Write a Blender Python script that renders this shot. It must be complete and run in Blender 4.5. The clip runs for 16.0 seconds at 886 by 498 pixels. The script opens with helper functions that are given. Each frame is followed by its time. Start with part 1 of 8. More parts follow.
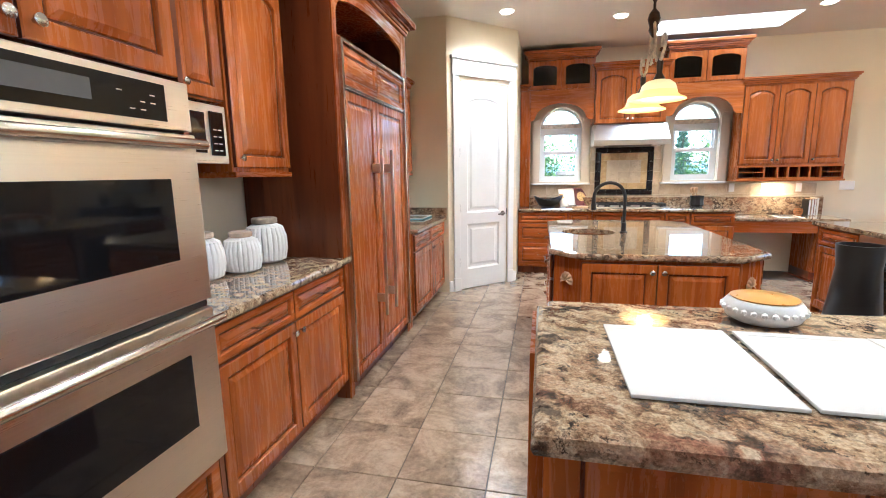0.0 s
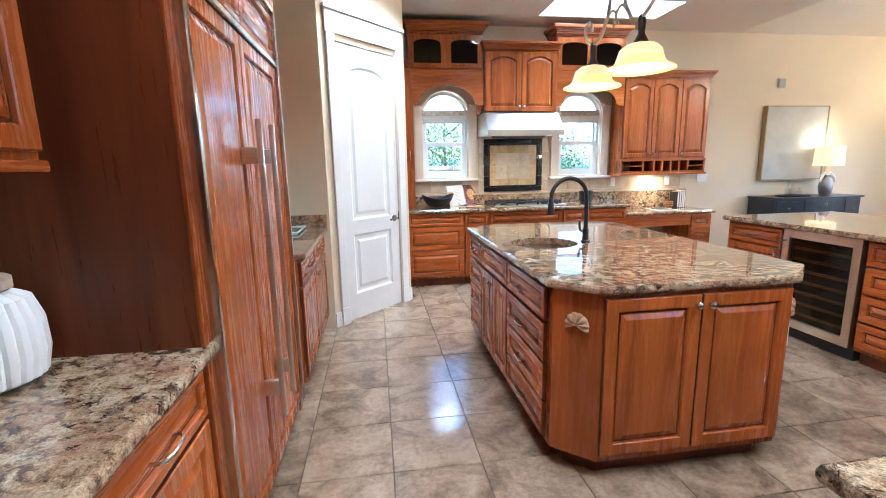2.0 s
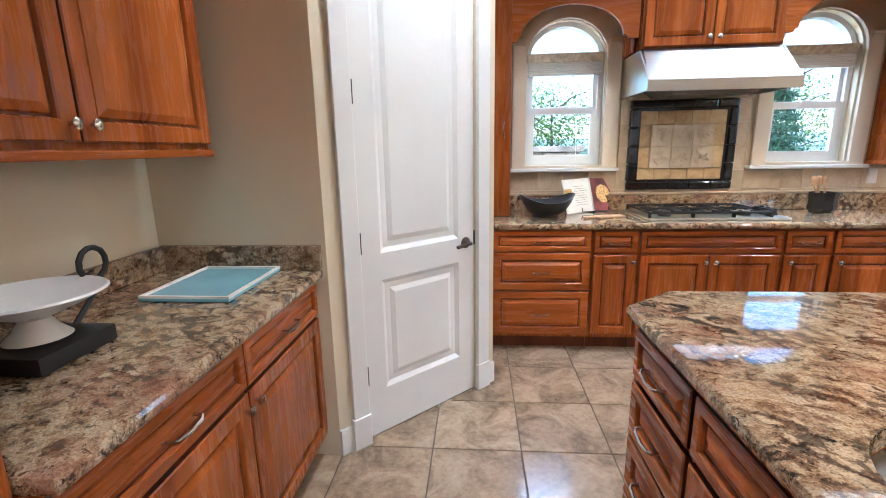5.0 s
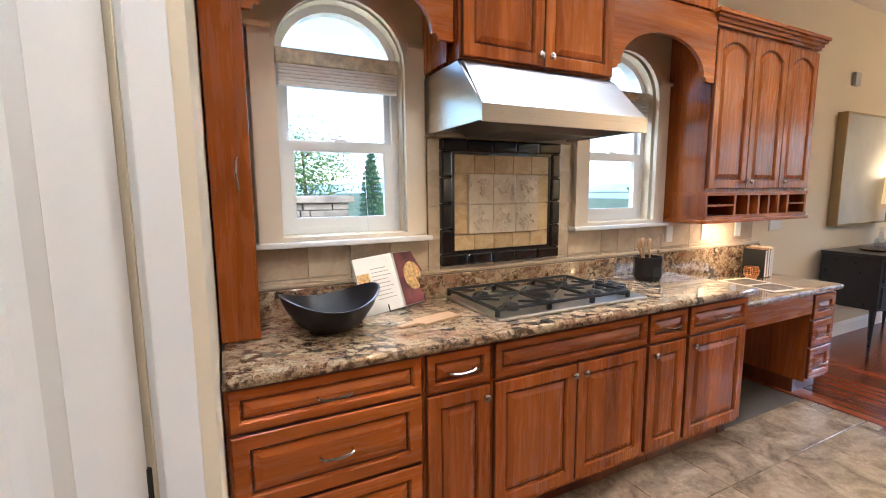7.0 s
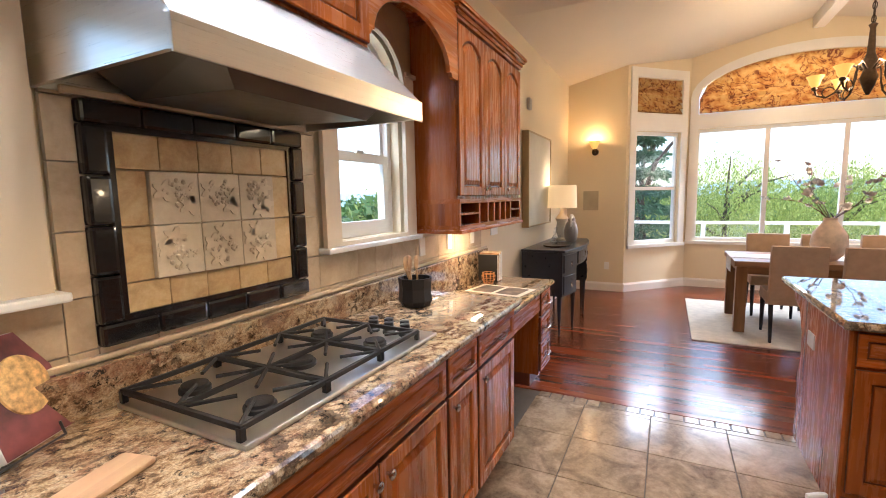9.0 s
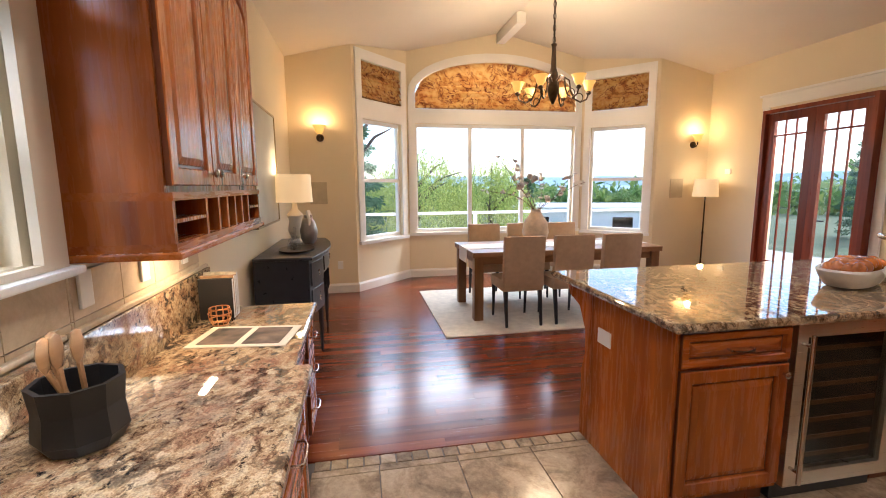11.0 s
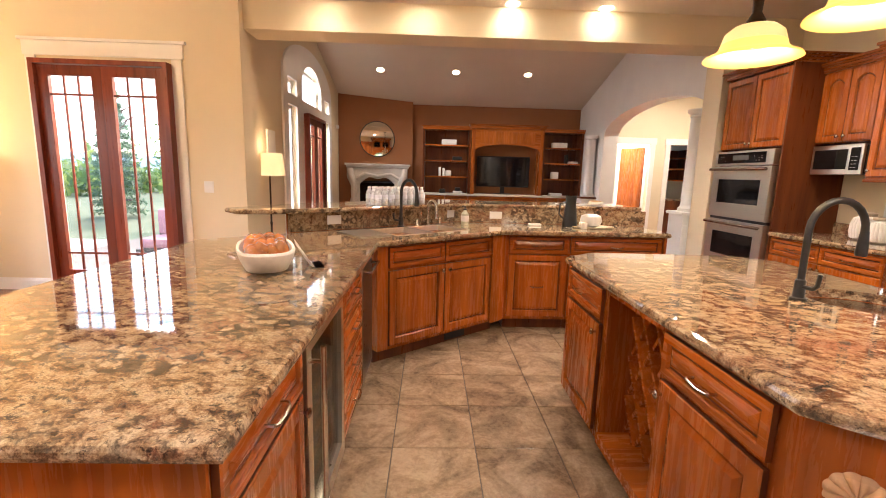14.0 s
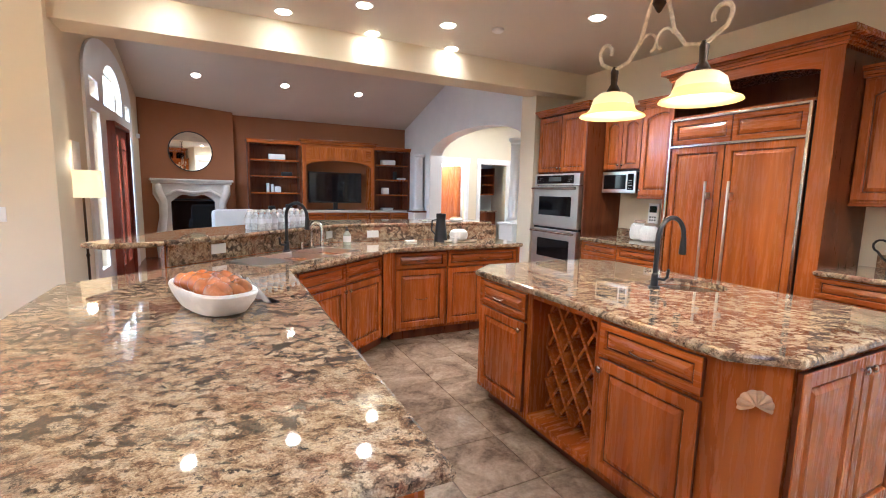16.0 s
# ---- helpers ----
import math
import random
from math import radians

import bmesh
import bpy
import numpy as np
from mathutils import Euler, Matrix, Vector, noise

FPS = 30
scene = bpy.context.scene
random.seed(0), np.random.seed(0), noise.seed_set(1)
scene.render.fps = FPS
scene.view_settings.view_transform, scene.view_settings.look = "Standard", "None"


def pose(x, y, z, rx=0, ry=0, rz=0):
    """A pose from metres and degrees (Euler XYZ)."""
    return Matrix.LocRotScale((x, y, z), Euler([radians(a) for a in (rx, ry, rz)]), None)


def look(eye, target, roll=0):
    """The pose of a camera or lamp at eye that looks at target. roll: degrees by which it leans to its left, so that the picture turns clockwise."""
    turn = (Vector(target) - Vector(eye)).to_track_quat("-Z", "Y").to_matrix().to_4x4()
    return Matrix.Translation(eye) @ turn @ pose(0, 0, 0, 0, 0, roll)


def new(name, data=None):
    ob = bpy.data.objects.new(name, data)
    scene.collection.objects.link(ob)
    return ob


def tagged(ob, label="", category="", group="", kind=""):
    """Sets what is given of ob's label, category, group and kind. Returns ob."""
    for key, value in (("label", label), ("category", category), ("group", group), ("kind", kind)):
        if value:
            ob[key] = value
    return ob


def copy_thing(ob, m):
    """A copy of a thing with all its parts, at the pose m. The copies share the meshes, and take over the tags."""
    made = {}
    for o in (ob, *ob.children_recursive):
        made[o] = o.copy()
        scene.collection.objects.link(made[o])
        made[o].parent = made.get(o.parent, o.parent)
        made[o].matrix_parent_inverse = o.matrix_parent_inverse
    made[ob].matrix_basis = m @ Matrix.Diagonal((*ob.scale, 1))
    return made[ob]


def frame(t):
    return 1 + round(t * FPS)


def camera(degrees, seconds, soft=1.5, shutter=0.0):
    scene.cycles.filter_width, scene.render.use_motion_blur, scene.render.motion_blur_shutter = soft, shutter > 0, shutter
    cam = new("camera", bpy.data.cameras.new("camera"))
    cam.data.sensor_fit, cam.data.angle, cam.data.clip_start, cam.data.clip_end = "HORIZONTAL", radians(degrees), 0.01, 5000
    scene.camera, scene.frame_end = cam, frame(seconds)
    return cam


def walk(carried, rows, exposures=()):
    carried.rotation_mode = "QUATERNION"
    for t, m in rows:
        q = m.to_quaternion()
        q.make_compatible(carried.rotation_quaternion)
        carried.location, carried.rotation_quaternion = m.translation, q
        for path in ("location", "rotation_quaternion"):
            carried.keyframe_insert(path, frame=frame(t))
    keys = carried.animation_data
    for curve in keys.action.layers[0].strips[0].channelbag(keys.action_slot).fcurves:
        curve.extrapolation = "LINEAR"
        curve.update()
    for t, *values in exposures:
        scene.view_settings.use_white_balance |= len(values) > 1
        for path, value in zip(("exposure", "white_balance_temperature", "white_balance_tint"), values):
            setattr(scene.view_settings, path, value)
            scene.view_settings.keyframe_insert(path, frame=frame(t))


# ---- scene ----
cam = camera(89.8, 16.0, soft=1.0)
PATH = [
    (0, (-0.027, -0.189, 1.394), (-0.46, 1.735, 1.061), -0.9),
    (0.5, (-0.237, 0.044, 1.395), (-0.495, 1.996, 1.044), -0.8),
    (1, (-0.477, 0.281, 1.396), (-0.52, 2.248, 1.039), -0.9),
    (1.5, (-0.593, 0.62, 1.395), (-0.456, 2.582, 1.03), -1.0),
    (2, (-0.69, 0.978, 1.386), (-0.402, 2.924, 1.024), -1.1),
    (2.5, (-0.721, 1.305, 1.396), (-0.442, 3.251, 1.024), -0.9),
    (3, (-0.61, 1.654, 1.401), (-0.504, 3.612, 1.01), -0.9),
    (3.5, (-0.515, 2.016, 1.389), (-0.662, 3.969, 0.987), -0.8),
    (3.7, (-0.485, 2.148, 1.389), (-0.721, 4.093, 0.985), -0.8),
    (5.8, (-0.444, 3.692, 1.397), (-0.338, 5.637, 0.946), -1.2),
    (6, (-0.439, 3.855, 1.357), (-0.221, 5.798, 0.938), -1.1),
    (6.5, (-0.418, 4.231, 1.392), (0.121, 6.124, 1.036), -1.1),
    (7, (-0.321, 4.566, 1.456), (0.559, 6.343, 1.198), -0.4),
    (7.5, (-0.273, 4.765, 1.508), (0.907, 6.367, 1.305), -1.1),
    (8, (-0.255, 4.925, 1.505), (1.133, 6.353, 1.317), -1.5),
    (8.5, (-0.092, 5.115, 1.473), (1.488, 6.322, 1.258), -1.3),
    (9, (0.075, 5.284, 1.45), (1.848, 6.182, 1.221), -1.1),
    (9.2, (0.139, 5.359, 1.448), (1.972, 6.126, 1.217), -1.2),
    (11.3, (1.11, 5.828, 1.455), (2.997, 5.232, 1.166), -0.5),
    (11.5, (1.204, 5.808, 1.446), (3.029, 5.045, 1.153), -0.6),
    (12, (1.461, 5.72, 1.42), (3.019, 4.506, 1.107), -0.1),
    (12.5, (1.619, 5.648, 1.403), (2.825, 4.087, 1.077), 0.3),
    (13, (1.771, 5.608, 1.401), (2.589, 3.815, 1.066), 0.3),
    (13.5, (1.928, 5.465, 1.371), (2.341, 3.538, 1.025), 0.9),
    (14, (2.104, 5.296, 1.363), (2.04, 3.325, 1.031), 1.6),
    (14.5, (2.354, 5.229, 1.392), (1.864, 3.312, 1.097), 1.6),
    (15, (2.517, 5.305, 1.409), (1.72, 3.491, 1.132), 1.6),
    (15.5, (2.674, 5.364, 1.428), (1.703, 3.639, 1.148), 1.7),
    (16, (2.827, 5.306, 1.426), (1.94, 3.532, 1.169), 1.3),
]
walk(cam, [(t, look(eye, target, roll)) for t, eye, target, roll in PATH],
     [(0.0, 2.85, 4750, 5), (1.0, 2.83, 4480, 4), (2.5, 2.86, 4400, 4), (3.7, 2.66, 4550, 6), (6.0, 2.27, 4900, 7), (9.0, 2.12, 5600, 12), (11.3, 1.95, 5700, 12), (12.2, 1.9, 6500, 20),
      (13.0, 2.35, 7400, 26), (13.8, 2.75, 6700, 19), (14.5, 3.12, 5800, 12), (16.0, 2.97, 4800, 8)])
# ---- light ----
world = bpy.data.worlds.new("sky")
scene.world = world
world.use_nodes = True
wn = world.node_tree.nodes
sky = wn.new("ShaderNodeTexSky")
sky.sky_type, sky.sun_disc = "NISHITA", False
sky.sun_elevation, sky.sun_rotation = radians(38), radians(200)
sky.air_density, sky.dust_density, sky.ozone_density = 1.0, 1.0, 1.0
wn["Background"].inputs[1].default_value = 0.14
world.node_tree.links.new(sky.outputs[0], wn["Background"].inputs[0])


def lamp(name, kind, m, power, color=(1, 1, 1), **more):
    data = bpy.data.lights.new(name, kind)
    data.energy, data.color = power, color
    if "size" in more and kind == "AREA":
        data.shape, data.size, data.size_y = "RECTANGLE", more["size"][0], more["size"][1]
    if kind == "SPOT":
        data.spot_size, data.spot_blend, data.shadow_soft_size = radians(more.get("angle", 110)), 0.7, 0.06
    if kind == "POINT":
        data.shadow_soft_size = more.get("soft", 0.04)
    if kind == "SUN":
        data.angle = radians(more.get("angle", 10))
    ob = new(name, data)
    ob.matrix_world = m
    return ob


lamp("sun", "SUN", look((0, 0, 20), (-6, 14, 4)), 1.2, (1, 0.96, 0.9), angle=12)
DAY = (0.94, 0.97, 1.0)
WARM = (1.0, 0.70, 0.38)
# daylight that falls in at the openings from above
lamp("bay_daylight", "AREA", look((10.4, 3.6, 4.3), (5.2, 3.6, 0.6)), 230.0, DAY, size=(6.0, 3.0))
lamp("window_daylight", "AREA", look((0.21, 7.5, 3.1), (0.21, 5.4, 0.9)), 32, DAY, size=(0.8, 0.8))
lamp("other_window_daylight", "AREA", look((1.99, 7.5, 3.1), (1.99, 5.4, 0.9)), 18, DAY, size=(0.8, 0.8))
lamp("skylight_daylight", "AREA", look((1.98, 5.975, 4.2), (1.98, 5.974, 0)), 20.0, DAY, size=(1.4, 0.7))
lamp("patio_daylight", "AREA", look((5.5, -0.6, 3.1), (5.5, 2.6, 0.6)), 77.0, DAY, size=(1.3, 1.0))
lamp("living_daylight", "AREA", look((5.3, -2.6, 3.2), (1.5, -2.6, 0.8)), 45.0, DAY, size=(2.6, 1.2))
# recessed ceiling lights
CANS = [(-0.44, 4.90), (0.77, 5.36), (2.81, 5.49), (-0.41, 1.97), (0.72, 1.09), (1.60, 1.15), (2.23, 0.62), (3.20, 0.62), (1.31, 0.48), (0.35, 0.46), (3.35, 3.0)]
CANW = (1.0, 0.88, 0.72)
for x, y in CANS:
    lamp("ceiling_spot", "SPOT", pose(x, y, 3.06), 15 if (x, y) == CANS[2] else 22 if (x, y) == CANS[1] else 18 if x > 3 and y > 2 else 31 if y > 1.5 else 19 if y > 0.9 else 1.6, CANW, angle=140)
for x in (3.40, 1.90, 0.46):
    lamp("living_spot", "SPOT", pose(x - 0.26, -4.01, 3.30), 6.0, CANW, angle=130)
for y in (3.33, 3.87):
    lamp("pendant_bulb", "POINT", pose(0.75, y, 1.93), 2.4, WARM, soft=0.05)
lamp("chandelier_bulbs", "POINT", pose(5.9, 3.6, 2.72), 27.0, WARM, soft=0.2)
for x in (0.70, 1.46):
    lamp("hood_bulb", "SPOT", pose(x, 6.19, 1.785), 4.2, WARM, angle=120)
# unseen area lamps added to brighten the hall and the room behind it
lamp("hall_room_fill", "AREA", pose(-2.1, -5.7, 3.25), 26, CANW, size=(0.5, 0.5))
lamp("hall_fill", "AREA", pose(-3.0, -3.2, 3.28), 14, CANW, size=(0.5, 0.5))
lamp("desk_undercabinet", "AREA", look((3.0, 6.5, 1.23), (3.0, 6.5, 0)), 1.3, WARM, size=(0.16, 0.03))


# ---- materials ----
def nodes_of(name):
    m = bpy.data.materials.new(name)
    m.use_nodes = True
    nt = m.node_tree
    return m, nt, nt.nodes["Principled BSDF"]


def add(nt, kind, **values):
    n = nt.nodes.new(kind)
    for key, value in values.items():
        n.inputs[key.replace("_", " ")].default_value = value
    return n


def ramp(nt, fac, stops):
    n = nt.nodes.new("ShaderNodeValToRGB")
    while len(n.color_ramp.elements) < len(stops):
        n.color_ramp.elements.new(0.5)
    for e, (pos, col) in zip(n.color_ramp.elements, stops):
        e.position, e.color = pos, (*col, 1)
    nt.links.new(fac, n.inputs[0])
    return n.outputs[0]


def coords(nt, scale=(1, 1, 1), which="Object", shift=True):
    tc = nt.nodes.new("ShaderNodeTexCoord")
    mp = nt.nodes.new("ShaderNodeMapping")
    mp.inputs["Scale"].default_value = scale
    nt.links.new(tc.outputs[which], mp.inputs[0])
    if shift:
        info = nt.nodes.new("ShaderNodeObjectInfo")
        mul = nt.nodes.new("ShaderNodeVectorMath")
        mul.operation = "SCALE"
        mul.inputs[0].default_value = (37, 23, 51)
        nt.links.new(info.outputs["Random"], mul.inputs["Scale"])
        nt.links.new(mul.outputs[0], mp.inputs["Location"])
    return mp.outputs[0]


def mixc(nt, fac, a, b, mode="MIX"):
    n = nt.nodes.new("ShaderNodeMix")
    n.data_type, n.blend_type = "RGBA", mode
    for i, v in ((0, fac), (6, a), (7, b)):
        if hasattr(v, "links"):
            nt.links.new(v, n.inputs[i])
        else:
            n.inputs[i].default_value = v if i == 0 else (*v, 1)
    return n.outputs[2]


def noise_tex(nt, vec, scale, detail=4.0, rough=0.55, distort=0.0):
    n = add(nt, "ShaderNodeTexNoise", Scale=scale, Detail=detail, Roughness=rough, Distortion=distort)
    nt.links.new(vec, n.inputs["Vector"])
    return n.outputs["Fac"]


def bump(nt, bsdf, height, strength, distance=0.004):
    b = add(nt, "ShaderNodeBump", Strength=strength, Distance=distance)
    nt.links.new(height, b.inputs["Height"])
    nt.links.new(b.outputs[0], bsdf.inputs["Normal"])


def plain(name, color, rough=0.5, metal=0.0, vary=0.12, scale=6.0, bumps=0.0, bscale=120.0, coat=0.0, spec=0.5, stretch=(1, 1, 1)):
    m, nt, b = nodes_of(name)
    v = coords(nt, stretch)
    f = noise_tex(nt, v, scale)
    lo, hi = [c * (1 - vary) for c in color], [min(1, c * (1 + vary)) for c in color]
    nt.links.new(ramp(nt, f, [(0.3, lo), (0.7, hi)]), b.inputs["Base Color"])
    b.inputs["Metallic"].default_value, b.inputs["Coat Weight"].default_value = metal, coat
    b.inputs["Specular IOR Level"].default_value = spec
    g = noise_tex(nt, v, scale * 4)
    r = ramp(nt, g, [(0.2, [rough * 0.85] * 3), (0.8, [min(1, rough * 1.15)] * 3)])
    nt.links.new(r, b.inputs["Roughness"])
    if bumps:
        bump(nt, b, noise_tex(nt, v, bscale, 3), bumps)
    return m


def wood(name, dark, light, rough=0.30, grain=(8, 8, 0.7), coat=0.12, contrast=0.07, stave_depth=0.2, tones=0.82):
    m, nt, b = nodes_of(name)
    v = coords(nt, grain)
    broad = noise_tex(nt, v, 1.0, 3, 0.5, 0.6)
    fine = noise_tex(nt, v, 6.0, 6, 0.65, 0.3)
    base = ramp(nt, broad, [(0.3, dark), (0.5, [(a + c) / 2 for a, c in zip(dark, light)]), (0.72, light)])
    streak = ramp(nt, fine, [(0.35, (1 - contrast,) * 3), (0.65, (1, 1, 1))])
    col = mixc(nt, 1.0, base, streak, "MULTIPLY")
    vs = coords(nt, [g * (0.8 if g > 5 else 0.25) for g in grain])
    vor = add(nt, "ShaderNodeTexVoronoi", Scale=1.0, Randomness=1.0)
    nt.links.new(vs, vor.inputs["Vector"])
    sep = nt.nodes.new("ShaderNodeSeparateColor")
    nt.links.new(vor.outputs["Color"], sep.inputs[0])
    stave = ramp(nt, sep.outputs[0], [(0.0, (1 - stave_depth,) * 3), (1.0, (1.08, 1.08, 1.08))])
    col = mixc(nt, 1.0, col, stave, "MULTIPLY")
    info = nt.nodes.new("ShaderNodeObjectInfo")
    tone = ramp(nt, info.outputs["Random"], [(0.0, (tones, tones * 0.97, tones * 0.95)), (1.0, (1.0, 1.0, 1.0))])
    nt.links.new(mixc(nt, 1.0, col, tone, "MULTIPLY"), b.inputs["Base Color"])
    nt.links.new(ramp(nt, fine, [(0.2, [rough * 0.8] * 3), (0.8, [rough * 1.2] * 3)]), b.inputs["Roughness"])
    b.inputs["Coat Weight"].default_value, b.inputs["Coat Roughness"].default_value = coat, 0.15
    b.inputs["Specular IOR Level"].default_value = 0.28
    bump(nt, b, fine, 0.015, 0.002)
    return m


def granite(name):
    """Polished brown granite: streaky tan ground, cream pebbles, rust clouds and dark flecks."""
    m, nt, b = nodes_of(name)
    v = coords(nt, (1, 1, 1), shift=False)
    warp = add(nt, "ShaderNodeTexNoise", Scale=9.0, Detail=6.0, Roughness=0.7)
    nt.links.new(v, warp.inputs["Vector"])
    mx = nt.nodes.new("ShaderNodeVectorMath")
    mx.operation = "MULTIPLY_ADD"
    nt.links.new(warp.outputs["Color"], mx.inputs[0])
    mx.inputs[1].default_value = (0.10, 0.10, 0.10)
    nt.links.new(v, mx.inputs[2])
    turn = nt.nodes.new("ShaderNodeMapping")
    turn.inputs["Rotation"].default_value = (0, 0, radians(27))
    nt.links.new(mx.outputs[0], turn.inputs[0])
    flow = nt.nodes.new("ShaderNodeMapping")
    flow.inputs["Scale"].default_value = (0.62, 1.0, 1.0)
    nt.links.new(turn.outputs[0], flow.inputs[0])
    w = flow.outputs[0]
    ground = noise_tex(nt, w, 27.0, 9, 0.78)
    col = ramp(nt, ground, [(0.33, (0.022, 0.014, 0.010)), (0.41, (0.13, 0.070, 0.036)), (0.49, (0.35, 0.23, 0.125)), (0.57, (0.52, 0.40, 0.25)), (0.67, (0.27, 0.20, 0.14))])
    rust = ramp(nt, noise_tex(nt, w, 4.0, 6, 0.7), [(0.50, (0, 0, 0)), (0.66, (0.72, 0.72, 0.72))])
    col = mixc(nt, rust, col, (0.26, 0.105, 0.065))
    grey = ramp(nt, noise_tex(nt, turn.outputs[0], 6.0, 6, 0.75), [(0.55, (0, 0, 0)), (0.68, (0.6, 0.6, 0.6))])
    col = mixc(nt, grey, col, (0.17, 0.14, 0.105))
    peb = add(nt, "ShaderNodeTexVoronoi", Scale=31.0, Randomness=1.0)
    nt.links.new(w, peb.inputs["Vector"])
    inside = ramp(nt, peb.outputs["Distance"], [(0.28, (0.9, 0.9, 0.9)), (0.40, (0, 0, 0))])
    rim = ramp(nt, peb.outputs["Distance"], [(0.45, (0, 0, 0)), (0.53, (0.75, 0.75, 0.75))])
    some = ramp(nt, noise_tex(nt, turn.outputs[0], 6.5, 5, 0.7), [(0.51, (0, 0, 0)), (0.58, (1, 1, 1))])
    col = mixc(nt, mixc(nt, 1.0, rim, some, "MULTIPLY"), col, (0.032, 0.022, 0.018))
    col = mixc(nt, mixc(nt, 1.0, inside, some, "MULTIPLY"), col, (0.54, 0.42, 0.28))
    fleck = ramp(nt, noise_tex(nt, w, 58.0, 7, 0.76), [(0.54, (0, 0, 0)), (0.585, (0.96, 0.96, 0.96))])
    gate = ramp(nt, noise_tex(nt, w, 11.0, 5, 0.68), [(0.42, (0.05, 0.05, 0.05)), (0.55, (1, 1, 1))])
    col = mixc(nt, mixc(nt, 1.0, fleck, gate, "MULTIPLY"), col, (0.018, 0.013, 0.012))
    grain = ramp(nt, noise_tex(nt, v, 190.0, 2), [(0.3, (0.6, 0.6, 0.6)), (0.65, (1.12, 1.12, 1.12))])
    nt.links.new(mixc(nt, 1.0, col, grain, "MULTIPLY"), b.inputs["Base Color"])
    b.inputs["Roughness"].default_value = 0.04
    b.inputs["Coat Weight"].default_value, b.inputs["Coat Roughness"].default_value = 0.25, 0.03
    return m


def tile_mat(name, dark, mid, light, rough=0.28, scale=3.5):
    m, nt, b = nodes_of(name)
    v = coords(nt)
    broad = noise_tex(nt, v, scale, 6, 0.62, 0.9)
    fine = noise_tex(nt, v, scale * 9, 5, 0.7)
    col = ramp(nt, broad, [(0.36, dark), (0.5, mid), (0.64, light)])
    col = mixc(nt, 0.42, col, ramp(nt, fine, [(0.25, dark), (0.75, light)]))
    info = nt.nodes.new("ShaderNodeObjectInfo")
    tone = ramp(nt, info.outputs["Random"], [(0.0, (0.84, 0.82, 0.8)), (1.0, (1, 1, 1))])
    nt.links.new(mixc(nt, 1.0, col, tone, "MULTIPLY"), b.inputs["Base Color"])
    nt.links.new(ramp(nt, fine, [(0.2, [rough * 0.7] * 3), (0.8, [rough * 1.4] * 3)]), b.inputs["Roughness"])
    bump(nt, b, broad, 0.15, 0.003)
    return m


def emitter(name, color, strength, base=(0.9, 0.85, 0.75)):
    m, nt, b = nodes_of(name)
    b.inputs["Base Color"].default_value = (*base, 1)
    b.inputs["Emission Color"].default_value = (*color, 1)
    b.inputs["Emission Strength"].default_value = strength
    b.inputs["Roughness"].default_value = 0.4
    return m


def clear(name, tint=(1, 1, 1), gloss=1.0):
    m, nt, b = nodes_of(name)
    nt.nodes.remove(b)
    t, g, mix = nt.nodes.new("ShaderNodeBsdfTransparent"), nt.nodes.new("ShaderNodeBsdfGlossy"), nt.nodes.new("ShaderNodeMixShader")
    t.inputs[0].default_value, g.inputs["Roughness"].default_value = (*tint, 1), 0.01
    f, p = nt.nodes.new("ShaderNodeLayerWeight"), nt.nodes.new("ShaderNodeMath")
    f.inputs[0].default_value = 0.5
    p.operation = "POWER"
    p.inputs[1].default_value = 4.0
    nt.links.new(f.outputs["Facing"], p.inputs[0])
    k = nt.nodes.new("ShaderNodeMath")
    k.operation = "MULTIPLY_ADD"
    k.inputs[1].default_value, k.inputs[2].default_value = 0.5 * gloss, 0.025
    nt.links.new(p.outputs[0], k.inputs[0])
    nt.links.new(k.outputs[0], mix.inputs[0])
    nt.links.new(t.outputs[0], mix.inputs[1])
    nt.links.new(g.outputs[0], mix.inputs[2])
    nt.links.new(mix.outputs[0], nt.nodes["Material Output"].inputs[0])
    return m


CHERRY = wood("cherry", (0.27, 0.060, 0.009), (0.50, 0.142, 0.020), rough=0.27, coat=0.22)
CHERRY_H = wood("cherry_lying", (0.27, 0.060, 0.009), (0.50, 0.142, 0.020), rough=0.27, grain=(0.7, 8, 8), coat=0.22)
CHERRY_GROOVE = wood("cherry_groove", (0.075, 0.016, 0.005), (0.17, 0.042, 0.011))
# about a third of CHERRY's value, mostly for toe kicks, backs and some sides
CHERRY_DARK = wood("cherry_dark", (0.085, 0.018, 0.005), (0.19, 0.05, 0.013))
MAHOGANY = wood("mahogany", (0.14, 0.024, 0.010), (0.29, 0.058, 0.022))
PLANK = wood("floor_plank", (0.11, 0.018, 0.007), (0.31, 0.075, 0.024), rough=0.25, grain=(9, 0.6, 9), coat=0.25, contrast=0.12, stave_depth=0.06, tones=0.55)
OAK = wood("table_wood", (0.22, 0.11, 0.05), (0.38, 0.21, 0.10), grain=(10, 1.0, 10), rough=0.4, coat=0.1)
BOARD = wood("board_wood", (0.45, 0.26, 0.13), (0.62, 0.40, 0.22), grain=(2, 16, 16), rough=0.5, coat=0)
GRANITE = granite("granite")
TILE = tile_mat("floor_tile", (0.10, 0.064, 0.038), (0.335, 0.23, 0.14), (0.54, 0.41, 0.275), 0.17, 4.2)
TILE.node_tree.nodes["Principled BSDF"].inputs["Coat Weight"].default_value = 0.3
TILE.node_tree.nodes["Principled BSDF"].inputs["Coat Roughness"].default_value = 0.10
GROUT = plain("grout", (0.10, 0.08, 0.06), 0.9, bumps=0.2)
SPLASH = tile_mat("travertine", (0.42, 0.32, 0.20), (0.55, 0.43, 0.29), (0.64, 0.53, 0.38), 0.4, 5)
